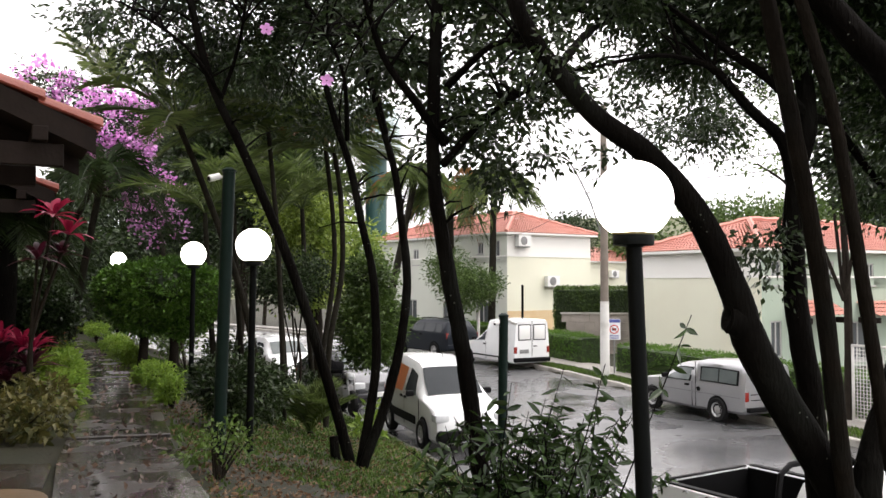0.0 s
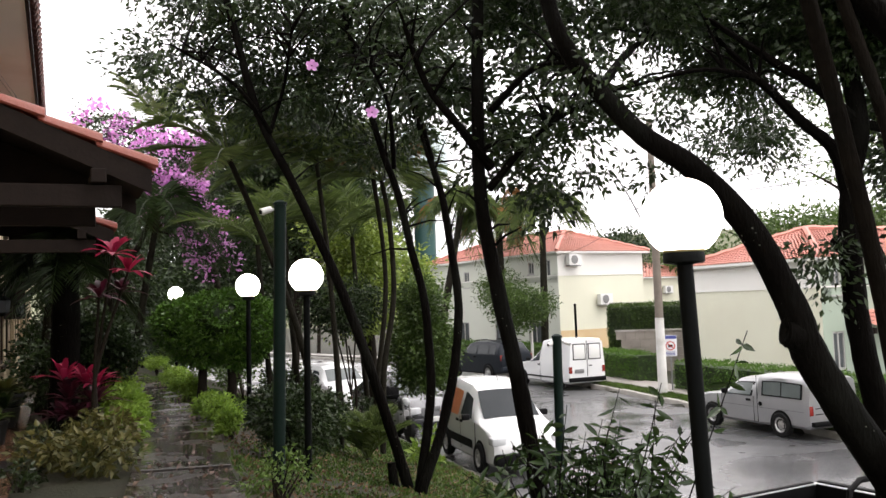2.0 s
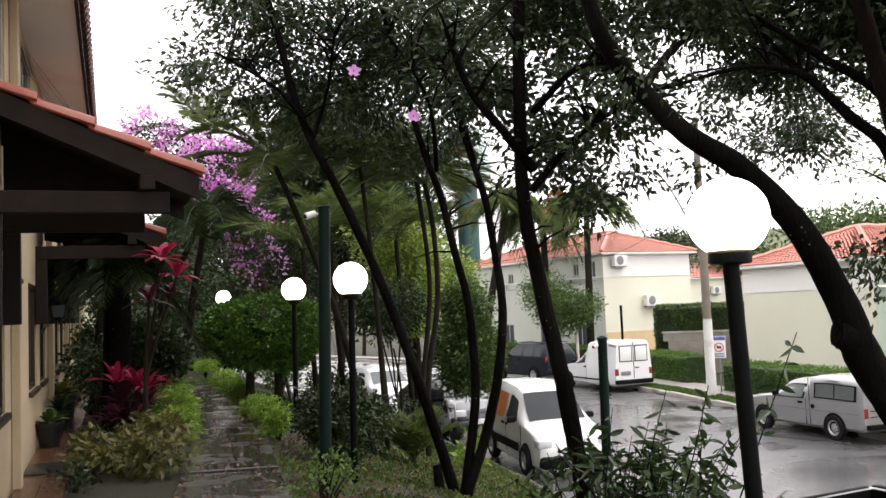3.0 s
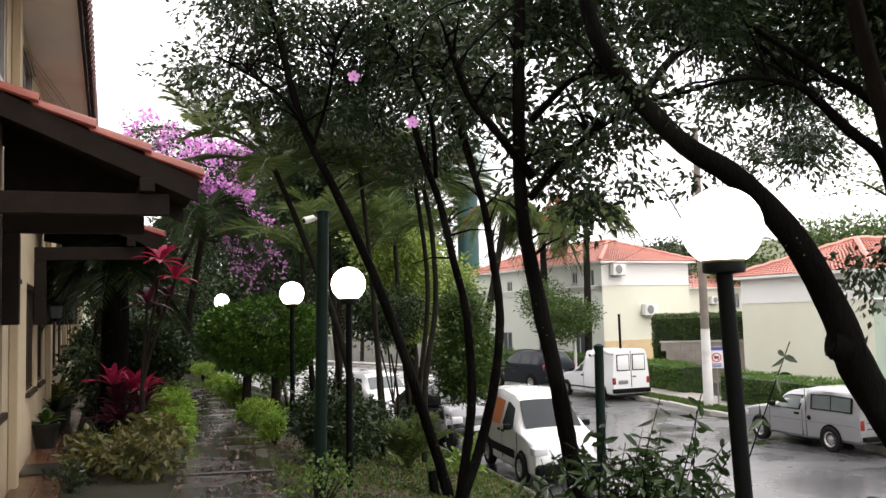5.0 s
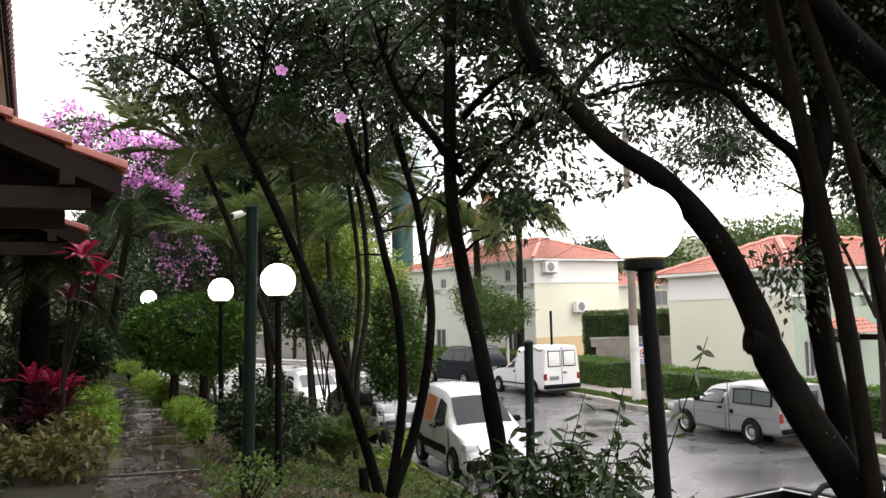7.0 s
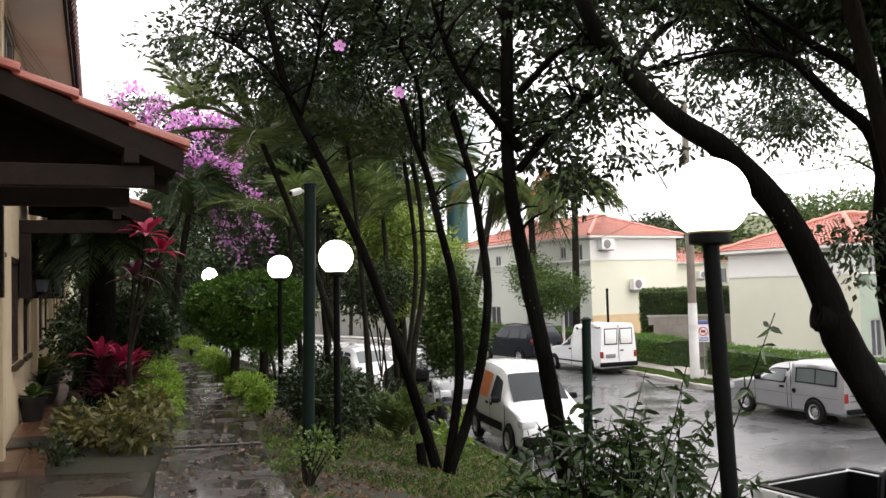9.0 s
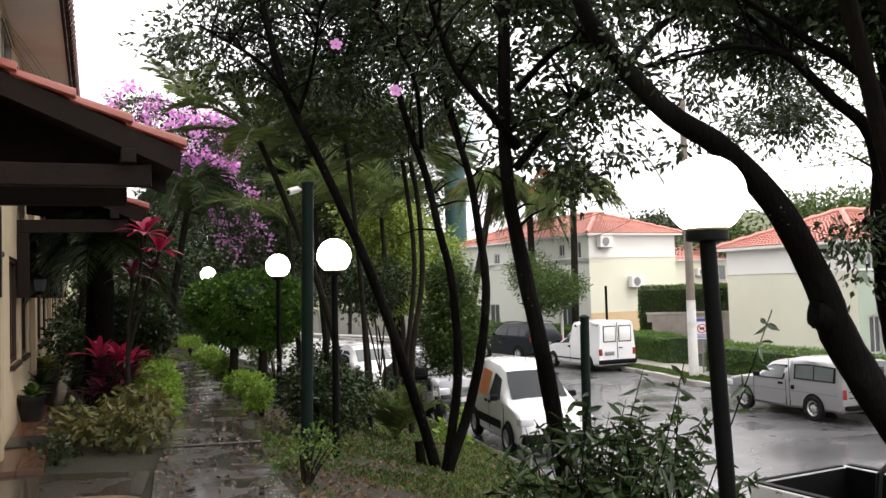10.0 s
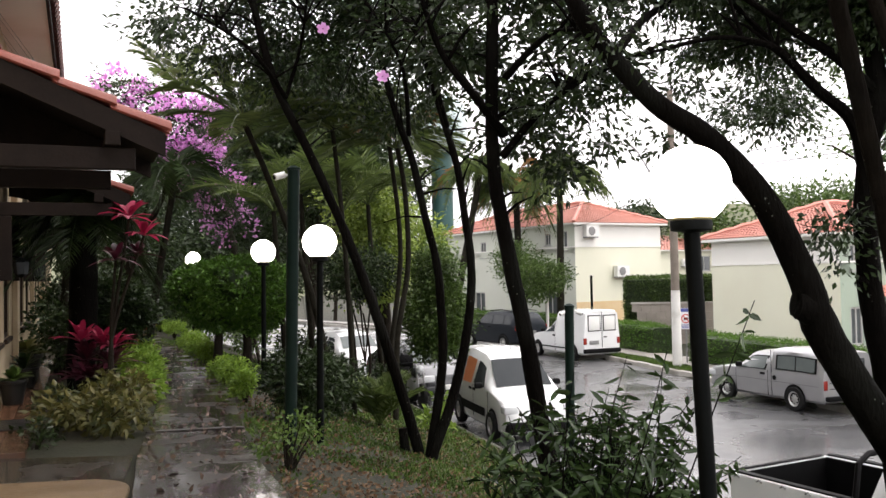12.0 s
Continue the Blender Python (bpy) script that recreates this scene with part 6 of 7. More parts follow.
RIGHT = [(4.86, 6.0, 3.7, 0.58, 0.48), (6.05, 7.0, 3.17, 0.37, 0.56), (6.94, 8.0, 2.64, 0.42, 0.42), (4.14, 6.0, 1.95, 0.19, 0.19), (4.19, 6.0, 1.64, 0.12, 0.19), (4.88, 6.0, 4.27, 0.81, 0.43), (5.65, 6.0, 3.56, 0.45, 1.12)]
foliage("crown", RIGHT, 18, 1500, 0.12, 0.085, 0.036, LEAF_DARK, right, 34, 0.5, 0.1, clumps=2.5)
limb(big, [(1.8, 5.592, 4.17), (1.2, 5.4, 3.63), (0.744, 5.352, 3.09), (0.648, 5.316, 2.478)], 0.012, 0.003, "twig", 5)
limb(big, [(1.44, 5.472, 3.846), (0.72, 5.4, 3.63), (0.3, 5.424, 2.79)], 0.01, 0.003, "twig", 5)
FIVE = [(0.552, 5.052, 2.838), (0.204, 5.16, 3.15), (0.024, 5.16, 3.33)]
for x, y, z in FIVE[:2]:
    fl = thing("blossom", "single open pink five-petalled blossom on a twig", "flower", pose(x, y, z, 78, 0, 0), "pink blossoms")
    fl.scale = (0.94, 0.94, 0.94)
    for k in range(5):
        a = 2 * math.pi * k / 5 + 0.2
        gg = Geo()
        c, s = math.cos(a), math.sin(a)
        P = lambda r, w, h: (c * r - s * w, s * r + c * w, h)
        gg.loft([[P(0.004, -0.006, 0), P(0.004, 0.0, 0), P(0.004, 0.006, 0)], [P(0.022, -0.017, 0.006), P(0.022, 0, 0.002), P(0.022, 0.017, 0.006)], [P(0.04, -0.013, 0.006), P(0.043, 0, 0.004), P(0.04, 0.013, 0.006)]], False)
        part("petal", gg, PETAL, fl)
    part("stalk", Geo().tube([(0, 0, 0), (0.03, 0.06, -0.12), (0.08, 0.22, -0.3)], [0.004, 0.003, 0.003], 5), BARK_WET, fl)

# ---- trees further off ----
def far_tree(label, foot, top, blobs, seed, material, leaf, clusters, per=10, spread=0.2, trunk_r=0.14, category="tree"):
    root = thing("tree", label, category)
    limb(root, [foot, Vector(foot).lerp(Vector(top), 0.5) + Vector((0.1, 0, 0)), top], trunk_r, trunk_r * 0.4, "trunk", 9, seed, BARK)
    for k, bl in enumerate(blobs):
        limb(root, [Vector(foot).lerp(Vector(top), 0.45), Vector(foot).lerp(Vector(top), 0.7).lerp(Vector(bl[:3]), 0.5), bl[:3]], trunk_r * 0.4, 0.02, "limb", 6, seed + k, BARK)
    foliage("crown", blobs, per, clusters, spread, leaf, leaf * 0.5, material, root, seed, 0.3, 0.25)
    return root


far_tree("round mid-green garden tree beside the street", (2.1, 20.5, -1.1), (1.9, 20.3, 2.5), [(1.81, 20.0, 2.92, 0.8, 0.93), (2.01, 20.0, 1.87, 0.93, 0.8), (3.08, 22.0, 2.48, 0.74, 0.74), (1.28, 21.0, 3.67, 0.56, 0.7)], 101, leaf_mat("leaf_yellow_green", (0.09, 0.15, 0.025), (0.36, 0.46, 0.09), 0.35), 0.13, 1500)
far_tree("dense cone-shaped green shrub tree by the van", (2.8, 17, -1.4), (2.75, 17, 1.4), [(2.78, 17.0, 1.62, 0.5, 0.68), (2.78, 17.0, 0.82, 0.71, 0.69), (2.73, 17.0, 0.26, 0.57, 0.34)], 102, LEAF_MID, 0.085, 1500, 13, 0.09, 0.05)
far_tree("small dark shrub tree before the parked car", (1.35, 17.2, -0.9), (1.3, 17.2, 0.9), [(1.2, 17.2, 1.5, 0.55, 0.4), (0.85, 17.4, 1.75, 0.45, 0.45), (1.6, 17.4, 1.8, 0.45, 0.45)], 112, LEAF_DARK, 0.09, 500, 9, 0.12, 0.04)
far_tree("broad dark tree beyond the garden path", (-6.0, 31, 0), (-5.6, 31, 3.5), [(-6.06, 30.0, 2.14, 2.43, 2.43), (-4.94, 34.0, 3.06, 2.73, 3.19), (-4.74, 30.0, 5.0, 1.22, 1.22)], 103, LEAF_DARK, 0.2, 1500, 12, 0.25)
far_tree("tall dark tree closing the view up the garden", (-1.6, 36, -0.6), (-1.6, 36, 6), [(-1.59, 36.0, 2.6, 2.4, 2.0), (0.65, 38.0, 4.03, 2.4, 3.4), (-1.64, 36.0, 6.0, 3.0, 3.0)], 104, LEAF_DARK, 0.22, 2000, 12, 0.28)
far_tree("tall spreading tree beyond the street bend", (2.5, 60, -1.4), (2.6, 60, 9), [(2.2, 60, 9.5, 4.5, 3.6), (6.0, 62, 8.5, 4.0, 4.0), (-2.5, 58, 7.5, 3.8, 4.0), (-7, 60, 6, 4, 5)], 105, LEAF_DARK, 0.32, 2400, 12, 0.4)
far_tree("dark tree along the garden slope", (-4.3, 44, 0), (-4.3, 43, 3), [(-5.6, 43.0, 1.6, 3.6, 2.2), (-1.5, 46, 2.6, 2.2, 2.4)], 106, LEAF_MID, 0.24, 1300, 12, 0.3)
far_tree("small ornamental tree before the pale house", (9.4, 32.0 + 7, -1.5), (10.9, 39, 1.2), [(10.9, 38.5, 1.3, 1.3, 1.1), (10.3, 39.5, 2.1, 1.2, 1.1), (11.6, 38, 1.5, 0.9, 0.7)], 107, LEAF_MID, 0.14, 900, 10, 0.16, 0.07)
far_tree("tall leafy street tree across the road", (13.6, 16.5, -1.5), (13.4, 16.5, 4.5), [(13.26, 16.0, 4.73, 1.5, 1.7), (10.98, 16.0, 4.15, 0.5, 0.6), (13.84, 15.0, 5.6, 1.65, 2.3), (13.98, 18.0, 6.9, 1.55, 1.55)], 108, LEAF_MID, 0.13, 1100, 10, 0.2, 0.12)
far_tree("dark tree behind the palms in the garden", (0.3, 27, -0.9), (0.6, 27, 4.5), [(0.5, 27, 4.5, 1.6, 1.6), (2.2, 27, 4.2, 1.4, 1.5), (-0.8, 27, 5.0, 1.4, 1.4), (1.2, 27, 6.2, 1.8, 1.2), (-1.2, 26, 6.5, 1.4, 1.1), (0.3, 26.5, 7.3, 1.7, 1.1)], 113, LEAF_DARK, 0.17, 2900, 11, 0.2, 0.14)
far_tree("distant leafy tree behind the red roofs", (42, 62, -1.6), (42, 62, 6), [(40.66, 62.0, 6.6, 5.0, 1.6), (49.68, 62.0, 6.8, 6.5, 1.8), (33, 66, 5.5, 3.0, 2.2)], 109, LEAF_MID, 0.4, 1300, 10, 0.5, 0.2)
far_tree("distant dark tree behind the pale house", (24, 58, -1.6), (24, 58, 5), [(23, 57, 4.6, 1.8, 1.6), (25.5, 60, 5.2, 1.8, 1.6)], 110, LEAF_DARK, 0.28, 500, 10, 0.3, 0.15)

# ---- flowering tree ----
boug = thing("flowering_tree", "tall tree covered in pink and violet blossom", "tree")
bt = limb(boug, [(-4.3, 21.5, -0.1), (-3.9, 21, 2.0), (-3.0, 20.3, 3.6), (-2.6, 19.8, 4.9)], 0.11, 0.04, "trunk", 10, 41, BARK)
BOUG = [(-3.87, 20.07, 6.03, 0.53, 0.41), (-3.09, 20.07, 5.63, 0.7, 0.46), (-2.35, 19.3, 4.91, 0.84, 0.71), (-2.41, 19.3, 4.13, 0.66, 0.46), (-1.91, 20.07, 5.02, 0.43, 0.66), (-1.63, 19.3, 3.55, 0.58, 0.53), (-1.4, 18.54, 2.83, 0.48, 0.43), (-1.91, 20.19, 4.13, 0.76, 0.76)]
for k, bl in enumerate(BOUG):
    limb(boug, [(-2.9, 20.2, 3.6), ((-2.9 + bl[0]) / 2, 19.9, (3.9 + bl[2]) / 2), bl[:3]], 0.035, 0.01, "limb", 6, k, BARK)
foliage("leaves", BOUG, 8, 900, 0.13, 0.1, 0.045, LEAF_DARK, boug, 42, 0.2, 0.1)
foliage("blossom", BOUG[:5], 12, 230, 0.09, 0.105, 0.09, PETAL, boug, 43, 0.0, 0.8, "clusters of pink-violet petals")
foliage("blossom", BOUG[5:7], 7, 70, 0.075, 0.095, 0.08, PETAL, boug, 44, 0.0, 0.75)

# ---- palms ----
palm("palm", "slender leaning palm with arching feathery fronds", [(0.62, 13.5, -0.6), (0.23, 13.5, 1.36), (-0.37, 13.5, 3.09), (-0.75, 13.5, 4.03)], 0.055, 0.042, 13, 2.2, 0.45, 0.5, 51, 54, 0.45, (0.2, 1.35), width=0.0075, plume=0.08)
palm("palm", "slender upright palm behind the globe lamps", [(0.9, 14, -0.6), (0.84, 14.0, 1.08), (0.76, 14.0, 2.53), (0.62, 14.2, 4.16)], 0.045, 0.036, 12, 2.0, 0.5, 0.48, 52, 54, 0.45, (0.2, 1.35), width=0.0075, plume=0.08)
palm("palm", "slim palm with drooping and some dry fronds", [(1.68, 15, -0.9), (1.74, 15.0, 0.54), (1.95, 15.0, 1.82), (1.92, 15.0, 3.11), (1.8, 15, 3.9)], 0.055, 0.042, 13, 2.0, 0.6, 0.5, 53, 54, 0.45, (0.2, 1.35), True, 2, width=0.0075, plume=0.08)
palm("palm", "slim palm in the garden clump", [(1.6, 15.5, -0.9), (1.66, 15.5, 0.2), (1.88, 15.5, 2.13), (1.69, 15.5, 4.19)], 0.052, 0.04, 12, 1.9, 0.5, 0.48, 54, 54, 0.45, (0.2, 1.35), width=0.0075, plume=0.08)
palm("palm", "tall feathery palm beside the flowering tree", [(-1.2, 23.5, -0.2), (-1.9, 23, 3.6), (-2.9, 22.5, 6.4)], 0.1, 0.07, 14, 3.0, 0.4, 0.55, 55, 54, 0.45, (0.2, 1.35), width=0.0075, plume=0.08)
palm("palm", "palm with dark drooping fronds over the path", [(-3.1, 18.4, -0.05), (-2.8, 18.3, 1.8), (-2.45, 18.2, 3.75)], 0.08, 0.06, 17, 1.9, 0.95, 0.5, 56, 54, 0.45, (0.2, 1.35), width=0.0075, plume=0.08, green=LEAF_DARK)
palm("palm", "dark fan of palm fronds beside the house", [(-4.3, 16.5, 0), (-4.1, 16.3, 1.6), (-3.9, 16, 2.9)], 0.09, 0.07, 12, 1.4, 0.55, 0.55, 57, 54, 0.45, (0.2, 1.35), width=0.0075, plume=0.08, green=LEAF_DARK)
for k, (x, y, z, L) in enumerate([(0.1, 18.2, 3.4, 2.6), (0.95, 18.0, 3.0, 2.4), (-0.45, 17.6, 3.0, 2.3), (1.55, 18.6, 3.2, 2.4)]):
    palm("areca_palm", "clumping palm with steep fine green fronds", [(x + 0.25, y, -0.6), (x + 0.1, y, 1.4), (x, y, z)], 0.06, 0.045, 9, L, 0.45, 0.6, 130 + k, 32, 0.4, (0.5, 1.4), width=0.016, plume=0.25)
palm("queen_palm", "tall street palm with long drooping fronds", [(7.9, 44.5, -1.5), (8.9, 44.5, 3.2), (9.7, 44.5, 7.0)], 0.22, 0.16, 18, 4.0, 0.95, 0.85, 58, 40, 1.3, (0.1, 1.35), True, 2, 0.016, 0.8)
palm("queen_palm", "tall street palm with drooping fronds and skirt", [(12.0, 45.5, -1.5), (11.95, 45.5, 3.2), (11.9, 45.5, 6.7)], 0.22, 0.16, 18, 3.8, 0.95, 0.85, 59, 40, 1.3, (0.1, 1.35), True, 3, 0.016, 0.8)
palm("queen_palm", "tall palm whose fronds hang over the roofline", [(12.6, 40.2, -1.5), (12.7, 40.2, 3), (12.75, 40.2, 6.6)], 0.2, 0.13, 16, 3.2, 0.95, 0.8, 60, 40, 1.3, (0.1, 1.35), True, 0, 0.016, 0.8)
palm("young_palm", "young bushy palm on the lawn edge", [(1.25, 13.3, -0.75), (1.25, 13.3, -0.66)], 0.05, 0.04, 22, 1.2, 0.38, 0.4, 61, 26, 0.4, (0.85, 1.5), False, 0, 0.02)

RING_BARK = lichen_bark("ringed_palm_bark", (0.003, 0.0026, 0.002), (0.014, 0.011, 0.008), (0.11, 0.10, 0.08))
palm("palm", "slim straight palm trunk speckled with lichen by the kerb", [(4.56, 5.3, -1.7), (4.31, 5.3, 0.1), (4.14, 5.3, 1.56), (3.93, 5.3, 2.68), (3.72, 5.3, 3.66), (3.3, 5.3, 5.6)], 0.068, 0.055, 8, 1.3, 0.3, 0.4, 62, 24, 0.4, (0.7, 1.4), width=0.012, bark=RING_BARK)
palm("palm", "thin leaning palm trunk beside the lichened palm", [(4.76, 5.0, -1.7), (4.49, 5.0, 0.08), (4.39, 5.0, 0.61), (4.22, 5.0, 1.69), (4.02, 5.0, 2.77), (3.77, 5.0, 3.57), (3.2, 5.0, 5.4)], 0.052, 0.042, 8, 1.3, 0.3, 0.4, 63, 24, 0.4, (0.7, 1.4), width=0.012, bark=RING_BARK)

# ---- shrubs and plants ----
def shrub(name, label, blobs, seed, material, leaf, clusters, per=9, spread=0.06, foot=None, category="shrub", wide=0.55, droop=0.1, group=""):
    root = thing(name, label, category, None, group)
    foot = foot or (blobs[0][0], blobs[0][1], ground_z(blobs[0][0], blobs[0][1]) - 0.05)
    g = Geo()
    for k, bl in enumerate(blobs):
        c = Vector(bl[:3])
        for j in range(4):
            rnd = random.Random(seed * 7 + k * 5 + j)
            tip = c + Vector((rnd.uniform(-0.6, 0.6) * bl[3], rnd.uniform(-0.6, 0.6) * bl[3], rnd.uniform(0, 0.7) * bl[4]))
            g.tube([foot, Vector(foot).lerp(tip, 0.5) + Vector((0, 0, 0.03)), tip], [0.014, 0.01, 0.004], 5)
    tagged(part("woody_base", g, BARK, root), kind="stuff")
    foliage("leaves", blobs, per, clusters, spread, leaf, leaf * wide, material, root, seed, droop, 0.45)
    return root


topiary = thing("topiary_bush", "big clipped dark green bush on two stems", "bush")
for x in (-1.55, -1.0):
    limb(topiary, [(x, 17, -0.05), (x + 0.03, 17, 0.35), (x * 0.9 - 0.1, 17, 1.0)], 0.1, 0.07, "trunk", 10, 5, BARK)
TOP = [(-1.78, 17.0, 1.46, 0.64, 0.5), (-1.5, 17.0, 1.2, 0.6, 0.56), (-0.72, 17.0, 1.36, 0.66, 0.62), (-0.82, 17.0, 1.05, 0.5, 0.5), (-1.15, 16.8, 1.5, 0.74, 0.56), (-1.15, 17.4, 1.42, 0.85, 0.62)]
# solid dark shells stand in for the shade between the clipped leaves
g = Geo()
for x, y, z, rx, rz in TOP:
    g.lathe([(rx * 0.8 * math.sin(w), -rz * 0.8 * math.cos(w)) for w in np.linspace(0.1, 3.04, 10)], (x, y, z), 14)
part("shade_core", g, LEAF_DARK, topiary)
foliage("leaves", TOP, 13, 3000, 0.035, 0.08, 0.05, leaf_mat("leaf_clipped", (0.022, 0.06, 0.008), (0.11, 0.23, 0.03), 0.35, 0.16), topiary, 71, 0.0, 0.9)

LIMES = [(-0.72, 12.15, 0.2, 0.15), (-1.02, 13.95, 0.18, 0.2), (-1.25, 14.45, 0.18, 0.17), (-1.75, 17.4, 0.2, 0.2), (-2.1, 18.9, 0.2, 0.27), (-2.55, 21.3, 0.22, 0.33), (-3.75, 27.2, 0.2, 0.38), (-4.5, 29.4, 0.2, 0.4)]
LEAF_BORDER = leaf_mat("leaf_border", (0.13, 0.24, 0.03), (0.34, 0.5, 0.08), 0.35, 0.4)
for k, (x, y, z, r) in enumerate(LIMES):
    shrub("border_shrub", "low lime-green shrub edging the wet path", [(x, y, z, r, 0.17), (x + 0.06, y + 0.1, z + 0.06, r * 0.7, 0.14), (x - 0.08, y, z - 0.06, r * 0.8, 0.14)], 200 + k, LEAF_BORDER, 0.06, 150, 9, 0.03, group="lime shrubs edging the path")
for k, (x, y, z, r, h) in enumerate([(-2.12, 12.2, 0.24, 0.25, 0.22), (-2.2, 12.7, 0.42, 0.28, 0.25), (-2.75, 15.3, 0.42, 0.33, 0.26), (-2.55, 14.5, 0.32, 0.3, 0.24)]):
    shrub("border_shrub", "bushy lime-green shrub at the path's edge", [(x, y, z, r, h), (x + 0.1, y - 0.1, z - 0.1, r * 0.7, h * 0.7)], 220 + k, LEAF_BORDER, 0.075, 190, 9, 0.04, group="lime shrubs edging the path")
shrub("croton_bush", "low rust and green mottled bush by the path", [(-2.2, 10.0, 0.22, 0.42, 0.24), (-1.9, 9.7, 0.18, 0.34, 0.2), (-2.6, 10.4, 0.2, 0.36, 0.22), (-2.1, 10.7, 0.32, 0.42, 0.25)], 230, leaf_mat("leaf_croton", (0.022, 0.038, 0.01), (0.175, 0.155, 0.045), 0.35, 0.3), 0.115, 210, 7, 0.06, wide=0.5, droop=0.35)
shrub("ground_cover", "small green ground cover plants beside the porch", [(-2.6, 9.15, 0.04, 0.2, 0.08), (-2.75, 9.7, 0.08, 0.25, 0.12), (-3.0, 11.5, 0.12, 0.3, 0.2)], 231, LEAF_DARK, 0.07, 120, 7, 0.05)
shrub("garden_shrub", "dense dark green shrub at the lamp post", [(0.13, 10.95, 0.28, 0.42, 0.42), (-0.1, 11.3, 0.34, 0.36, 0.4), (0.4, 11.4, 0.2, 0.4, 0.4)], 232, LEAF_DARK, 0.075, 560, 10, 0.06)
shrub("garden_shrub", "dense rounded dark bush behind the red cordylines", [(-3.0, 15.0, 1.22, 0.5, 0.55), (-2.75, 15.1, 1.05, 0.42, 0.45), (-3.3, 15.2, 1.1, 0.45, 0.55)], 233, LEAF_DARK, 0.085, 800, 10, 0.05)
shrub("garden_shrub", "dark leafy shrub at the house wall", [(-4.0, 15.6, 0.75, 0.45, 0.6), (-4.3, 16.6, 1.0, 0.45, 0.7)], 240, LEAF_DARK, 0.11, 240, 8, 0.08)
shrub("garden_shrub", "dark shrubs deep in the garden bed", [(-4.2, 19.5, 0.9, 0.8, 0.9), (-4.9, 22.0, 1.0, 0.9, 1.0), (-3.9, 17.8, 0.8, 0.6, 0.8)], 234, LEAF_DARK, 0.13, 520, 9, 0.1)
shrub("garden_shrub", "low green shrubs under the palms", [(0.75, 15.0, -0.35, 0.4, 0.35), (0.1, 15.8, -0.1, 0.45, 0.35), (1.6, 17.5, -0.6, 0.5, 0.45), (0.1, 18.8, 0.0, 0.6, 0.45)], 235, LEAF_DARK, 0.09, 500, 9, 0.09)
shrub("garden_shrub", "scattered green shrubs along the slope", [(-1.0, 22.5, 0.1, 0.7, 0.5), (-1.6, 25.5, 0.2, 0.8, 0.6), (-3.0, 29.5, 0.3, 1.0, 0.7), (-1.9, 30.5, 0.3, 0.9, 0.7)], 236, LEAF_MID, 0.12, 460, 9, 0.1)
shrub("orange_flowers", "low plants with orange-red flowers at the path bend", [(-5.3, 27.5, 0.3, 0.6, 0.18), (-4.6, 26.6, 0.28, 0.3, 0.14), (-3.7, 21.2, 0.2, 0.25, 0.1)], 237, leaf_mat("flower_orange", (0.55, 0.12, 0.06), (0.75, 0.25, 0.14), 0.6, 0.3), 0.08, 80, 6, 0.06, wide=0.8)
sap = shrub("sapling", "small lime-leaved sapling on the lawn edge", [(-0.15, 7.95, 0.2, 0.25, 0.14), (0.12, 8.0, 0.16, 0.2, 0.12), (-0.02, 7.9, 0.28, 0.2, 0.1)], 238, leaf_mat("leaf_sapling", (0.05, 0.10, 0.02), (0.15, 0.24, 0.05)), 0.06, 60, 6, 0.06, (-0.1, 7.9, -0.2))
limb(sap, [(-0.12, 7.9, -0.22), (-0.07, 7.9, -0.02), (-0.12, 7.92, 0.2)], 0.04, 0.02, "trunk", 8, 2, BARK)
shrub("sapling", "yellow-green young plant at the foot of trunks", [(1.9, 11.9, -0.45, 0.18, 0.2), (1.95, 12, -0.25, 0.14, 0.14)], 239, LEAF_LIME, 0.12, 26, 5, 0.05)


def rosette(parent, c, count, length, width, seed, material, name="leaf_rosette", up=(0.1, 1.2)):
    """A head of long arching strap leaves."""
    g = Geo()
    rnd = random.Random(seed)
    c = Vector(c)
    for k in range(count):
        a = 2.4 * k + rnd.uniform(-0.3, 0.3)
        e = rnd.uniform(*up)
        d = Vector((math.cos(a) * math.cos(e), math.sin(a) * math.cos(e), math.sin(e)))
        s = d.cross(Vector((0, 0, 1))).normalized()
        L = length * rnd.uniform(0.75, 1.15)
        rows = []
        for t, w in ((0, 0.25), (0.3, 0.9), (0.6, 1.0), (0.85, 0.6), (1.0, 0.05)):
            p = c + d * L * t + Vector((0, 0, -0.38 * L * t * t))
            rows.append([p - s * width * w / 2 + Vector((0, 0, 0.15 * width * w)), p, p + s * width * w / 2 + Vector((0, 0, 0.15 * width * w))])
        g.loft(rows, closed=False)
    part(name, g, material, parent)


cordy = thing("cordyline", "tall cordyline with bright red leaf heads", "plant")
for k, (tip, n, L, w) in enumerate([((-2.02, 11.0, 2.42), 15, 0.42, 0.085), ((-1.85, 11.0, 2.2), 14, 0.38, 0.08), ((-2.2, 11.05, 1.9), 14, 0.4, 0.08), ((-1.95, 11.1, 1.95), 12, 0.34, 0.075)]):
    limb(cordy, [(-2.32 + 0.03 * k, 11.3, -0.05), (-2.3, 11.25, 0.9), tip], 0.03, 0.016, "stem", 8, k, BARK)
    rosette(cordy, tip, n, L, w, 300 + k, LEAF_RED if k < 2 else LEAF_MAROON)
low = thing("cordyline", "low cordyline with magenta and maroon leaves", "plant")
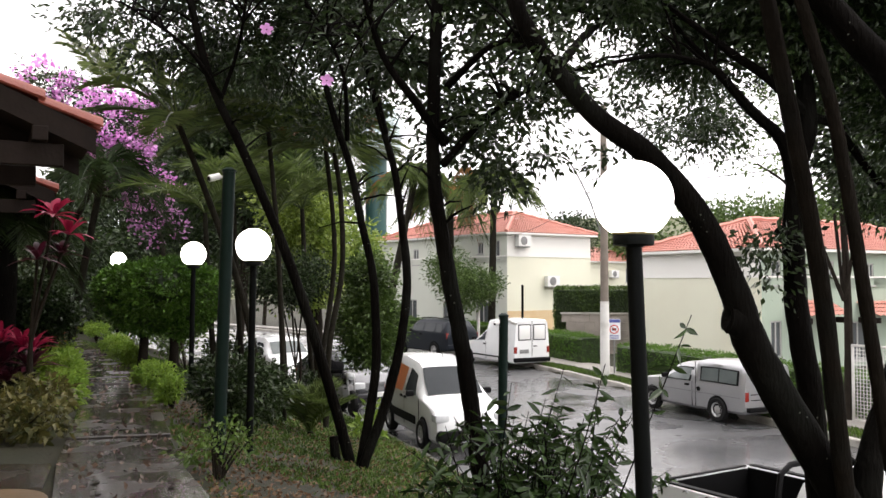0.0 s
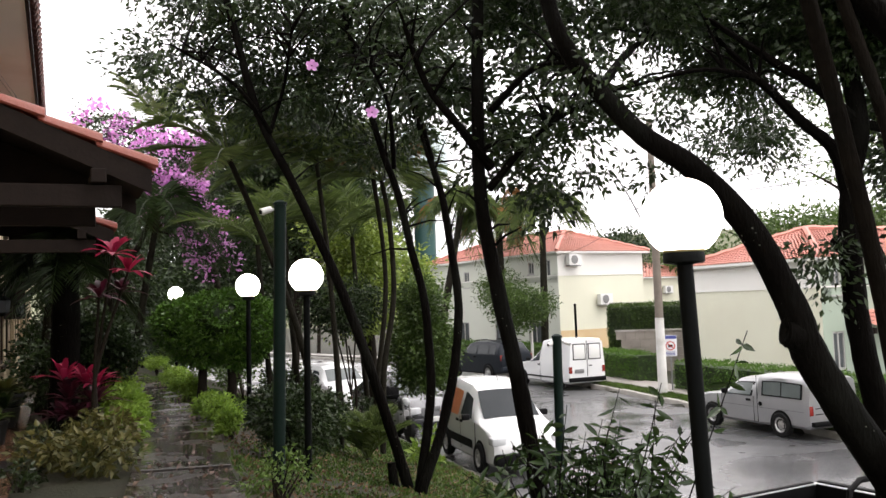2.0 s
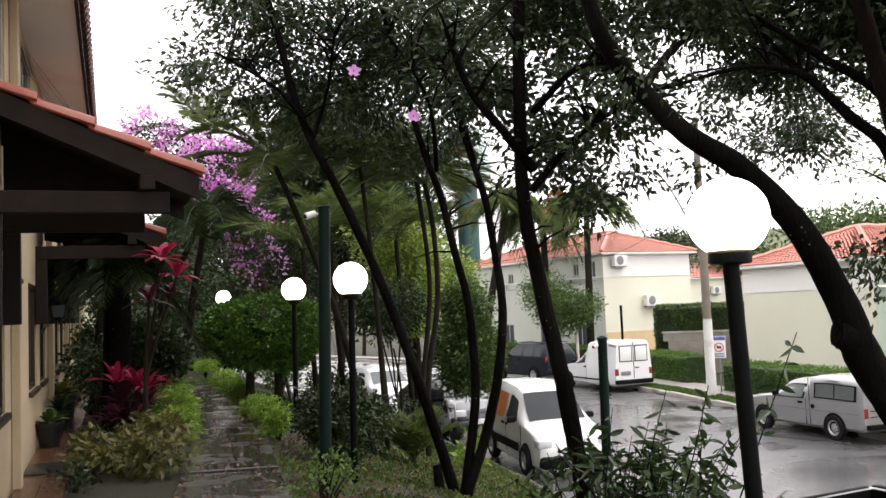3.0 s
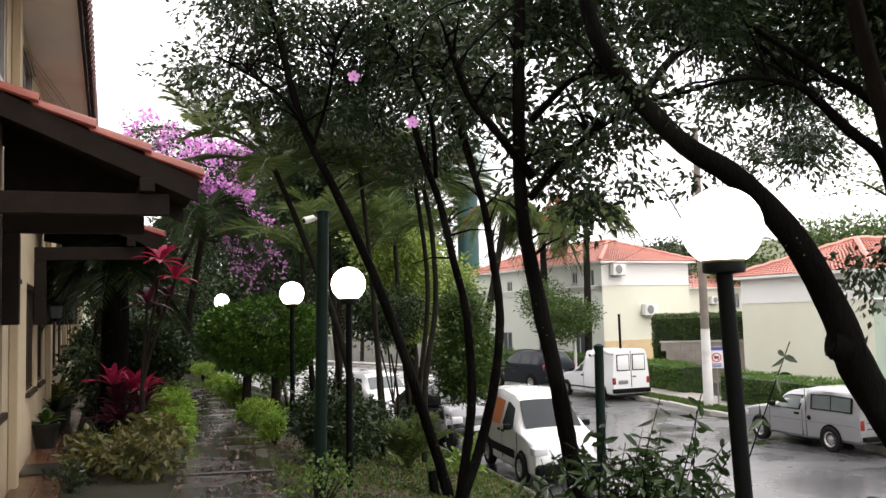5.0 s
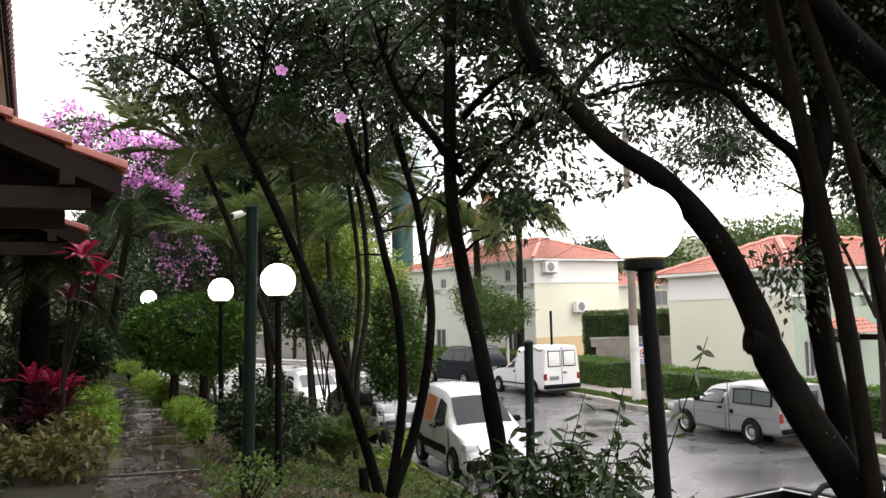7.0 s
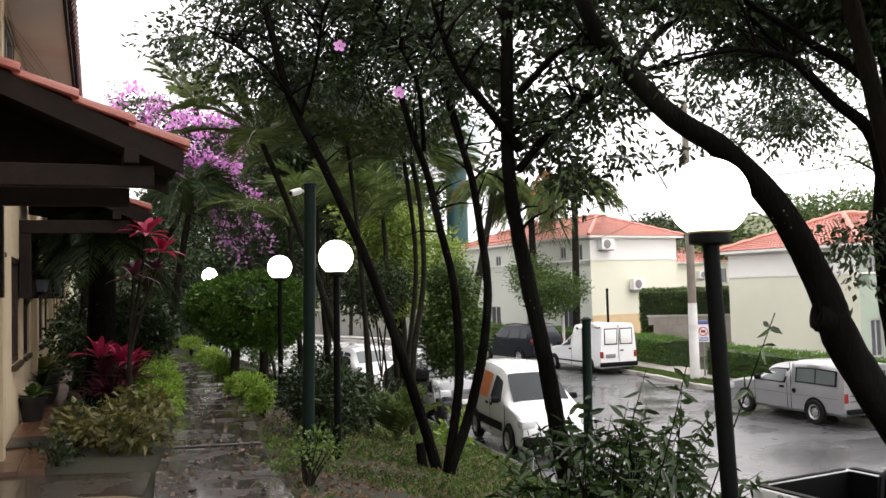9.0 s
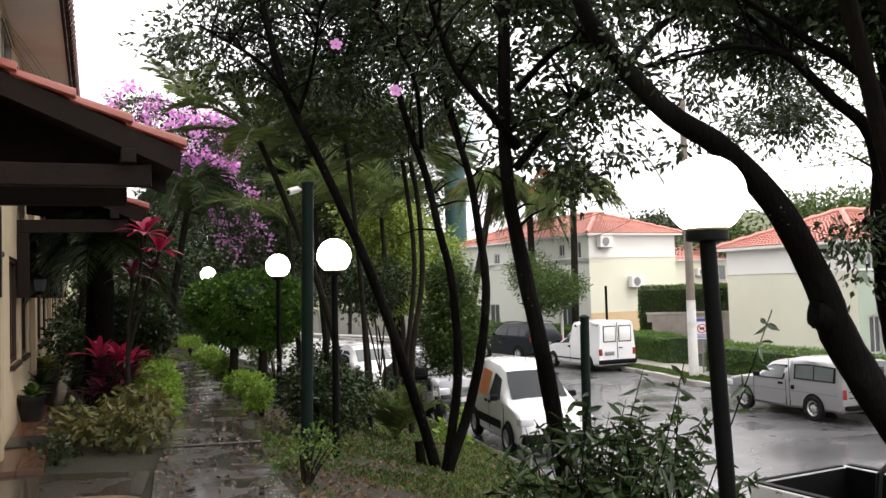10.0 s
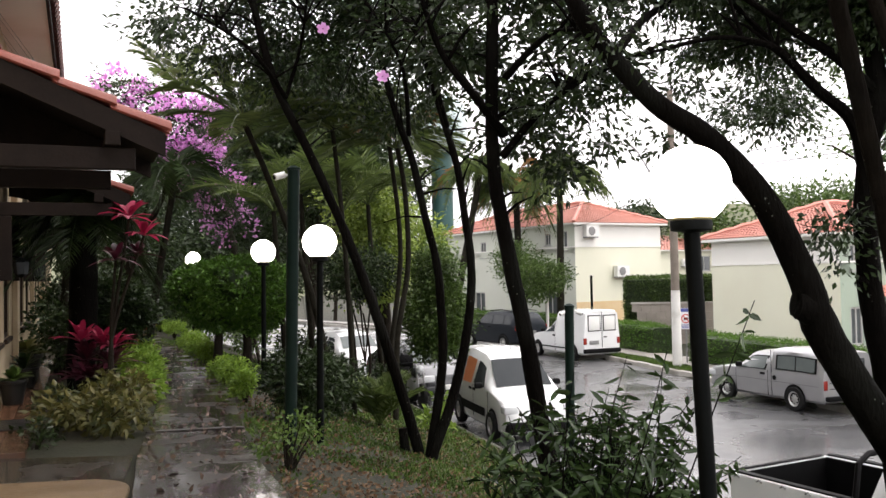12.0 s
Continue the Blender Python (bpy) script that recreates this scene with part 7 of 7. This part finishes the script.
for k, (x, y, z) in enumerate([(-2.85, 12.3, 0.55), (-2.65, 12.4, 0.75), (-2.95, 12.5, 0.8), (-2.5, 12.2, 0.5), (-2.75, 12.1, 0.35), (-2.5, 12.35, 0.72), (-2.9, 12.2, 0.3)]):
    limb(low, [(-2.75, 12.4, -0.05), (-2.75, 12.35, 0.25), (x, y, z)], 0.025, 0.014, "stem", 7, k, BARK)
    rosette(low, (x, y, z), 17, 0.5, 0.085, 310 + k, LEAF_RED if k in (1, 2, 5) else LEAF_MAROON, up=(0.35, 1.4))
dark_palm = thing("palm", "thick dark palm trunk with drooping fronds beside the house", "palm")
limb(dark_palm, [(-3.3, 13.9, -0.1), (-3.24, 13.8, 0.9), (-3.2, 13.7, 1.9), (-3.17, 13.6, 2.75)], 0.21, 0.18, "trunk", 14, 12, rough=0.12)
rnd = random.Random(320)
ribs, blades = Geo(), Geo()
for k in range(44):
    a, e = 2.4 * k, rnd.uniform(-0.5, 0.9)
    frond(ribs, blades, (-3.17, 13.6, 2.75), (math.cos(a) * math.cos(e), math.sin(a) * math.cos(e), math.sin(e)), rnd.uniform(0.9, 1.6), 0.7, 0.4, 30, rnd, 0.6, 0.011, 0.15)
part("frond_skeleton", ribs, LEAF_DARK, dark_palm)
part("crown", blades, LEAF_DARK, dark_palm, "dark drooping fronds", shade=False)


def potted(x, y, r, h, leaf_material, seed, label, leaves=30, z0=0.0):
    root = thing("potted_plant", label, "potted plant", pose(x, y, z0))
    part("pot", Geo().lathe([(r * 0.72, 0.0), (r * 0.98, h * 0.85), (r * 1.08, h * 0.86), (r * 1.1, h), (r * 0.98, h), (r * 0.95, h * 0.9)], n=20), POT, root, "dark plastic flower pot")
    part("soil", Geo().lathe([(r * 0.95, h * 0.88), (0.01, h * 0.9)], n=16), SOIL, root)
    rosette(root, (0, 0, h * 0.9), leaves, r * 2.0, r * 0.5, seed, leaf_material, "foliage", (0.3, 1.4))


potted(-3.72, 12.1, 0.17, 0.32, LEAF_MID, 401, "leafy plant in a dark pot on the porch", 26, 0.05)
potted(-4.35, 14.7, 0.26, 0.45, LEAF_RUST, 402, "large dark pot with a rusty plant", 34, 0.05)
potted(-4.15, 14.0, 0.2, 0.3, LEAF_DARK, 403, "dark pot with dark foliage by the wall", 22, 0.05)
potted(-2.85, 14.0, 0.24, 0.34, LEAF_MAROON, 404, "black tub with dark red foliage", 14, 0.0)
potted(-4.7, 16.2, 0.2, 0.4, LEAF_MID, 405, "tall pot with green leaves by the house", 30, 0.05)

# ---- the long-leaved shrub on the slope in front ----
front = thing("long_leaved_shrub", "sprawling shrub with long glossy lance-shaped leaves", "shrub")
stems, places, ways = Geo(), [], []
rnd = random.Random(77)
foot = Vector((2.0, 5.6, -0.75))
tips = []
for k in range(295):
    a, rr = rnd.uniform(0, 6.28), rnd.uniform(0.05, 0.95)
    top = rnd.uniform(-0.5, 0.9) - 0.22 * rr
    tips.append((Vector((2.05 + rr * 1.1 * math.cos(a), 5.5 + rr * 0.8 * math.sin(a), top)), 17))
tips += [(Vector((2.38, 4.09, 1.47)), 22), (Vector((1.98, 4.3, 1.2)), 18), (Vector((1.75, 5.2, 1.0)), 10), (Vector((2.35, 5.2, 1.0)), 9), (Vector((2.55, 5.0, 0.85)), 10), (Vector((2.15, 5.3, 1.08)), 8), (Vector((1.45, 5.5, 0.75)), 9)]
for tip, cnt in tips:
    f = foot + Vector((rnd.uniform(-0.3, 0.3), rnd.uniform(-0.25, 0.25), 0))
    mid = f.lerp(tip, 0.55) + Vector((rnd.uniform(-0.1, 0.1), rnd.uniform(-0.1, 0.1), 0.12))
    line = smooth_line([f, mid, tip], 7)
    stems.tube(line, [0.007 - 0.0045 * j / (len(line) - 1) for j in range(len(line))], 5)
    for j in range(cnt):
        t = 0.35 + 0.65 * j / (cnt - 1)
        i = min(int(t * (len(line) - 1)), len(line) - 2)
        d = (line[i + 1] - line[i]).normalized()
        s = d.orthogonal().normalized()
        s.rotate(Matrix.Rotation(j * 2.4 + rnd.uniform(0, 1), 3, d).to_quaternion())
        places.append(tuple(line[i]))
        ways.append(tuple(s * 1.5 + d * 0.5))
tagged(part("woody_base", stems, BARK_WET, front, "thin brown stems"), kind="stuff")
ob = new("leaves", leaf_mesh("leaves", np.array(places), np.array(ways), 0.12, 0.036, leaf_mat("leaf_lance", (0.006, 0.015, 0.005), (0.045, 0.085, 0.023), 0.2, 0.25), 0.6, 78, full=True))
ob.parent = front

# ---- grass and fallen leaves ----
rng = np.random.default_rng(5)


def on_lawn(count, y0, y1, bias=1.5):
    y = y0 + (y1 - y0) * rng.uniform(0, 1, count) ** bias
    t = rng.uniform(0, 1, count)
    x = np.array([pr(v) + 0.03 + u * (kn(v) - pr(v) - 0.2) for v, u in zip(y, t)])
    z = np.array([ground_z(a, b) for a, b in zip(x, y)])
    return np.stack([x, y, z], 1)


pos = on_lawn(64000, 6.0, 26.0)
thin = np.array([noise.noise((p[0] * 0.9, p[1] * 0.9, 4.0)) for p in pos]) + 0.10 * (pos[:, 1] - 9.5) + 0.25 * (pos[:, 0] - 1.2)
pos = pos[thin + rng.normal(0, 0.2, len(pos)) > -0.25]
ob = new("grass", leaf_mesh("grass", pos, np.tile((0.0, 0.0, 1.0), (len(pos), 1)), 0.06, 0.022, GRASS, -0.1, 6))
tagged(ob, "short damp lawn grass on the slope", "grass", kind="stuff")
y = rng.uniform(10, 50, 14000)
x = np.array([kf(v) + 0.16 + u * 0.75 for v, u in zip(y, rng.uniform(0, 1, len(y)))])
ob = new("grass", leaf_mesh("verge_grass", np.stack([x, y, np.full(len(y), VERGE_Z - 0.02)], 1), np.tile((0.0, 0.0, 1.0), (len(y), 1)), 0.09, 0.03, GRASS, -0.4, 7))
tagged(ob, "mown grass verge beside the kerb", "grass", kind="stuff")
litter = on_lawn(9500, 6.0, 16.0, 2.0)
litter[:, 2] += 0.02
ob = new("fallen_leaves", leaf_mesh("fallen_leaves", litter, rng.normal(0, 1, (len(litter), 3)) * np.array([1, 1, 0.05]), 0.065, 0.032, LITTER, 0.0, 8))
tagged(ob, "brown fallen leaves scattered over the lawn", "leaf litter", kind="stuff")
y = 6.2 + 16 * rng.uniform(0, 1, 620) ** 1.4
x = np.array([pl(v) + u * (pr(v) - pl(v)) for v, u in zip(y, rng.uniform(0.03, 0.97, len(y)))])
d = rng.normal(0, 1, (len(y), 3)) * np.array([1, 1, 0.03])
ob = new("fallen_leaves", leaf_mesh("path_leaves", np.stack([x, y, np.full(len(y), 0.03)], 1), d, 0.075, 0.042, mat("leaf_litter", (0.012, 0.008, 0.006), (0.30, 0.2, 0.14), 0.35, 40, bump=0.0, islands=0.6), 0.0, 9))
tagged(ob, "wet fallen leaves lying on the concrete path", "leaf litter", kind="stuff")
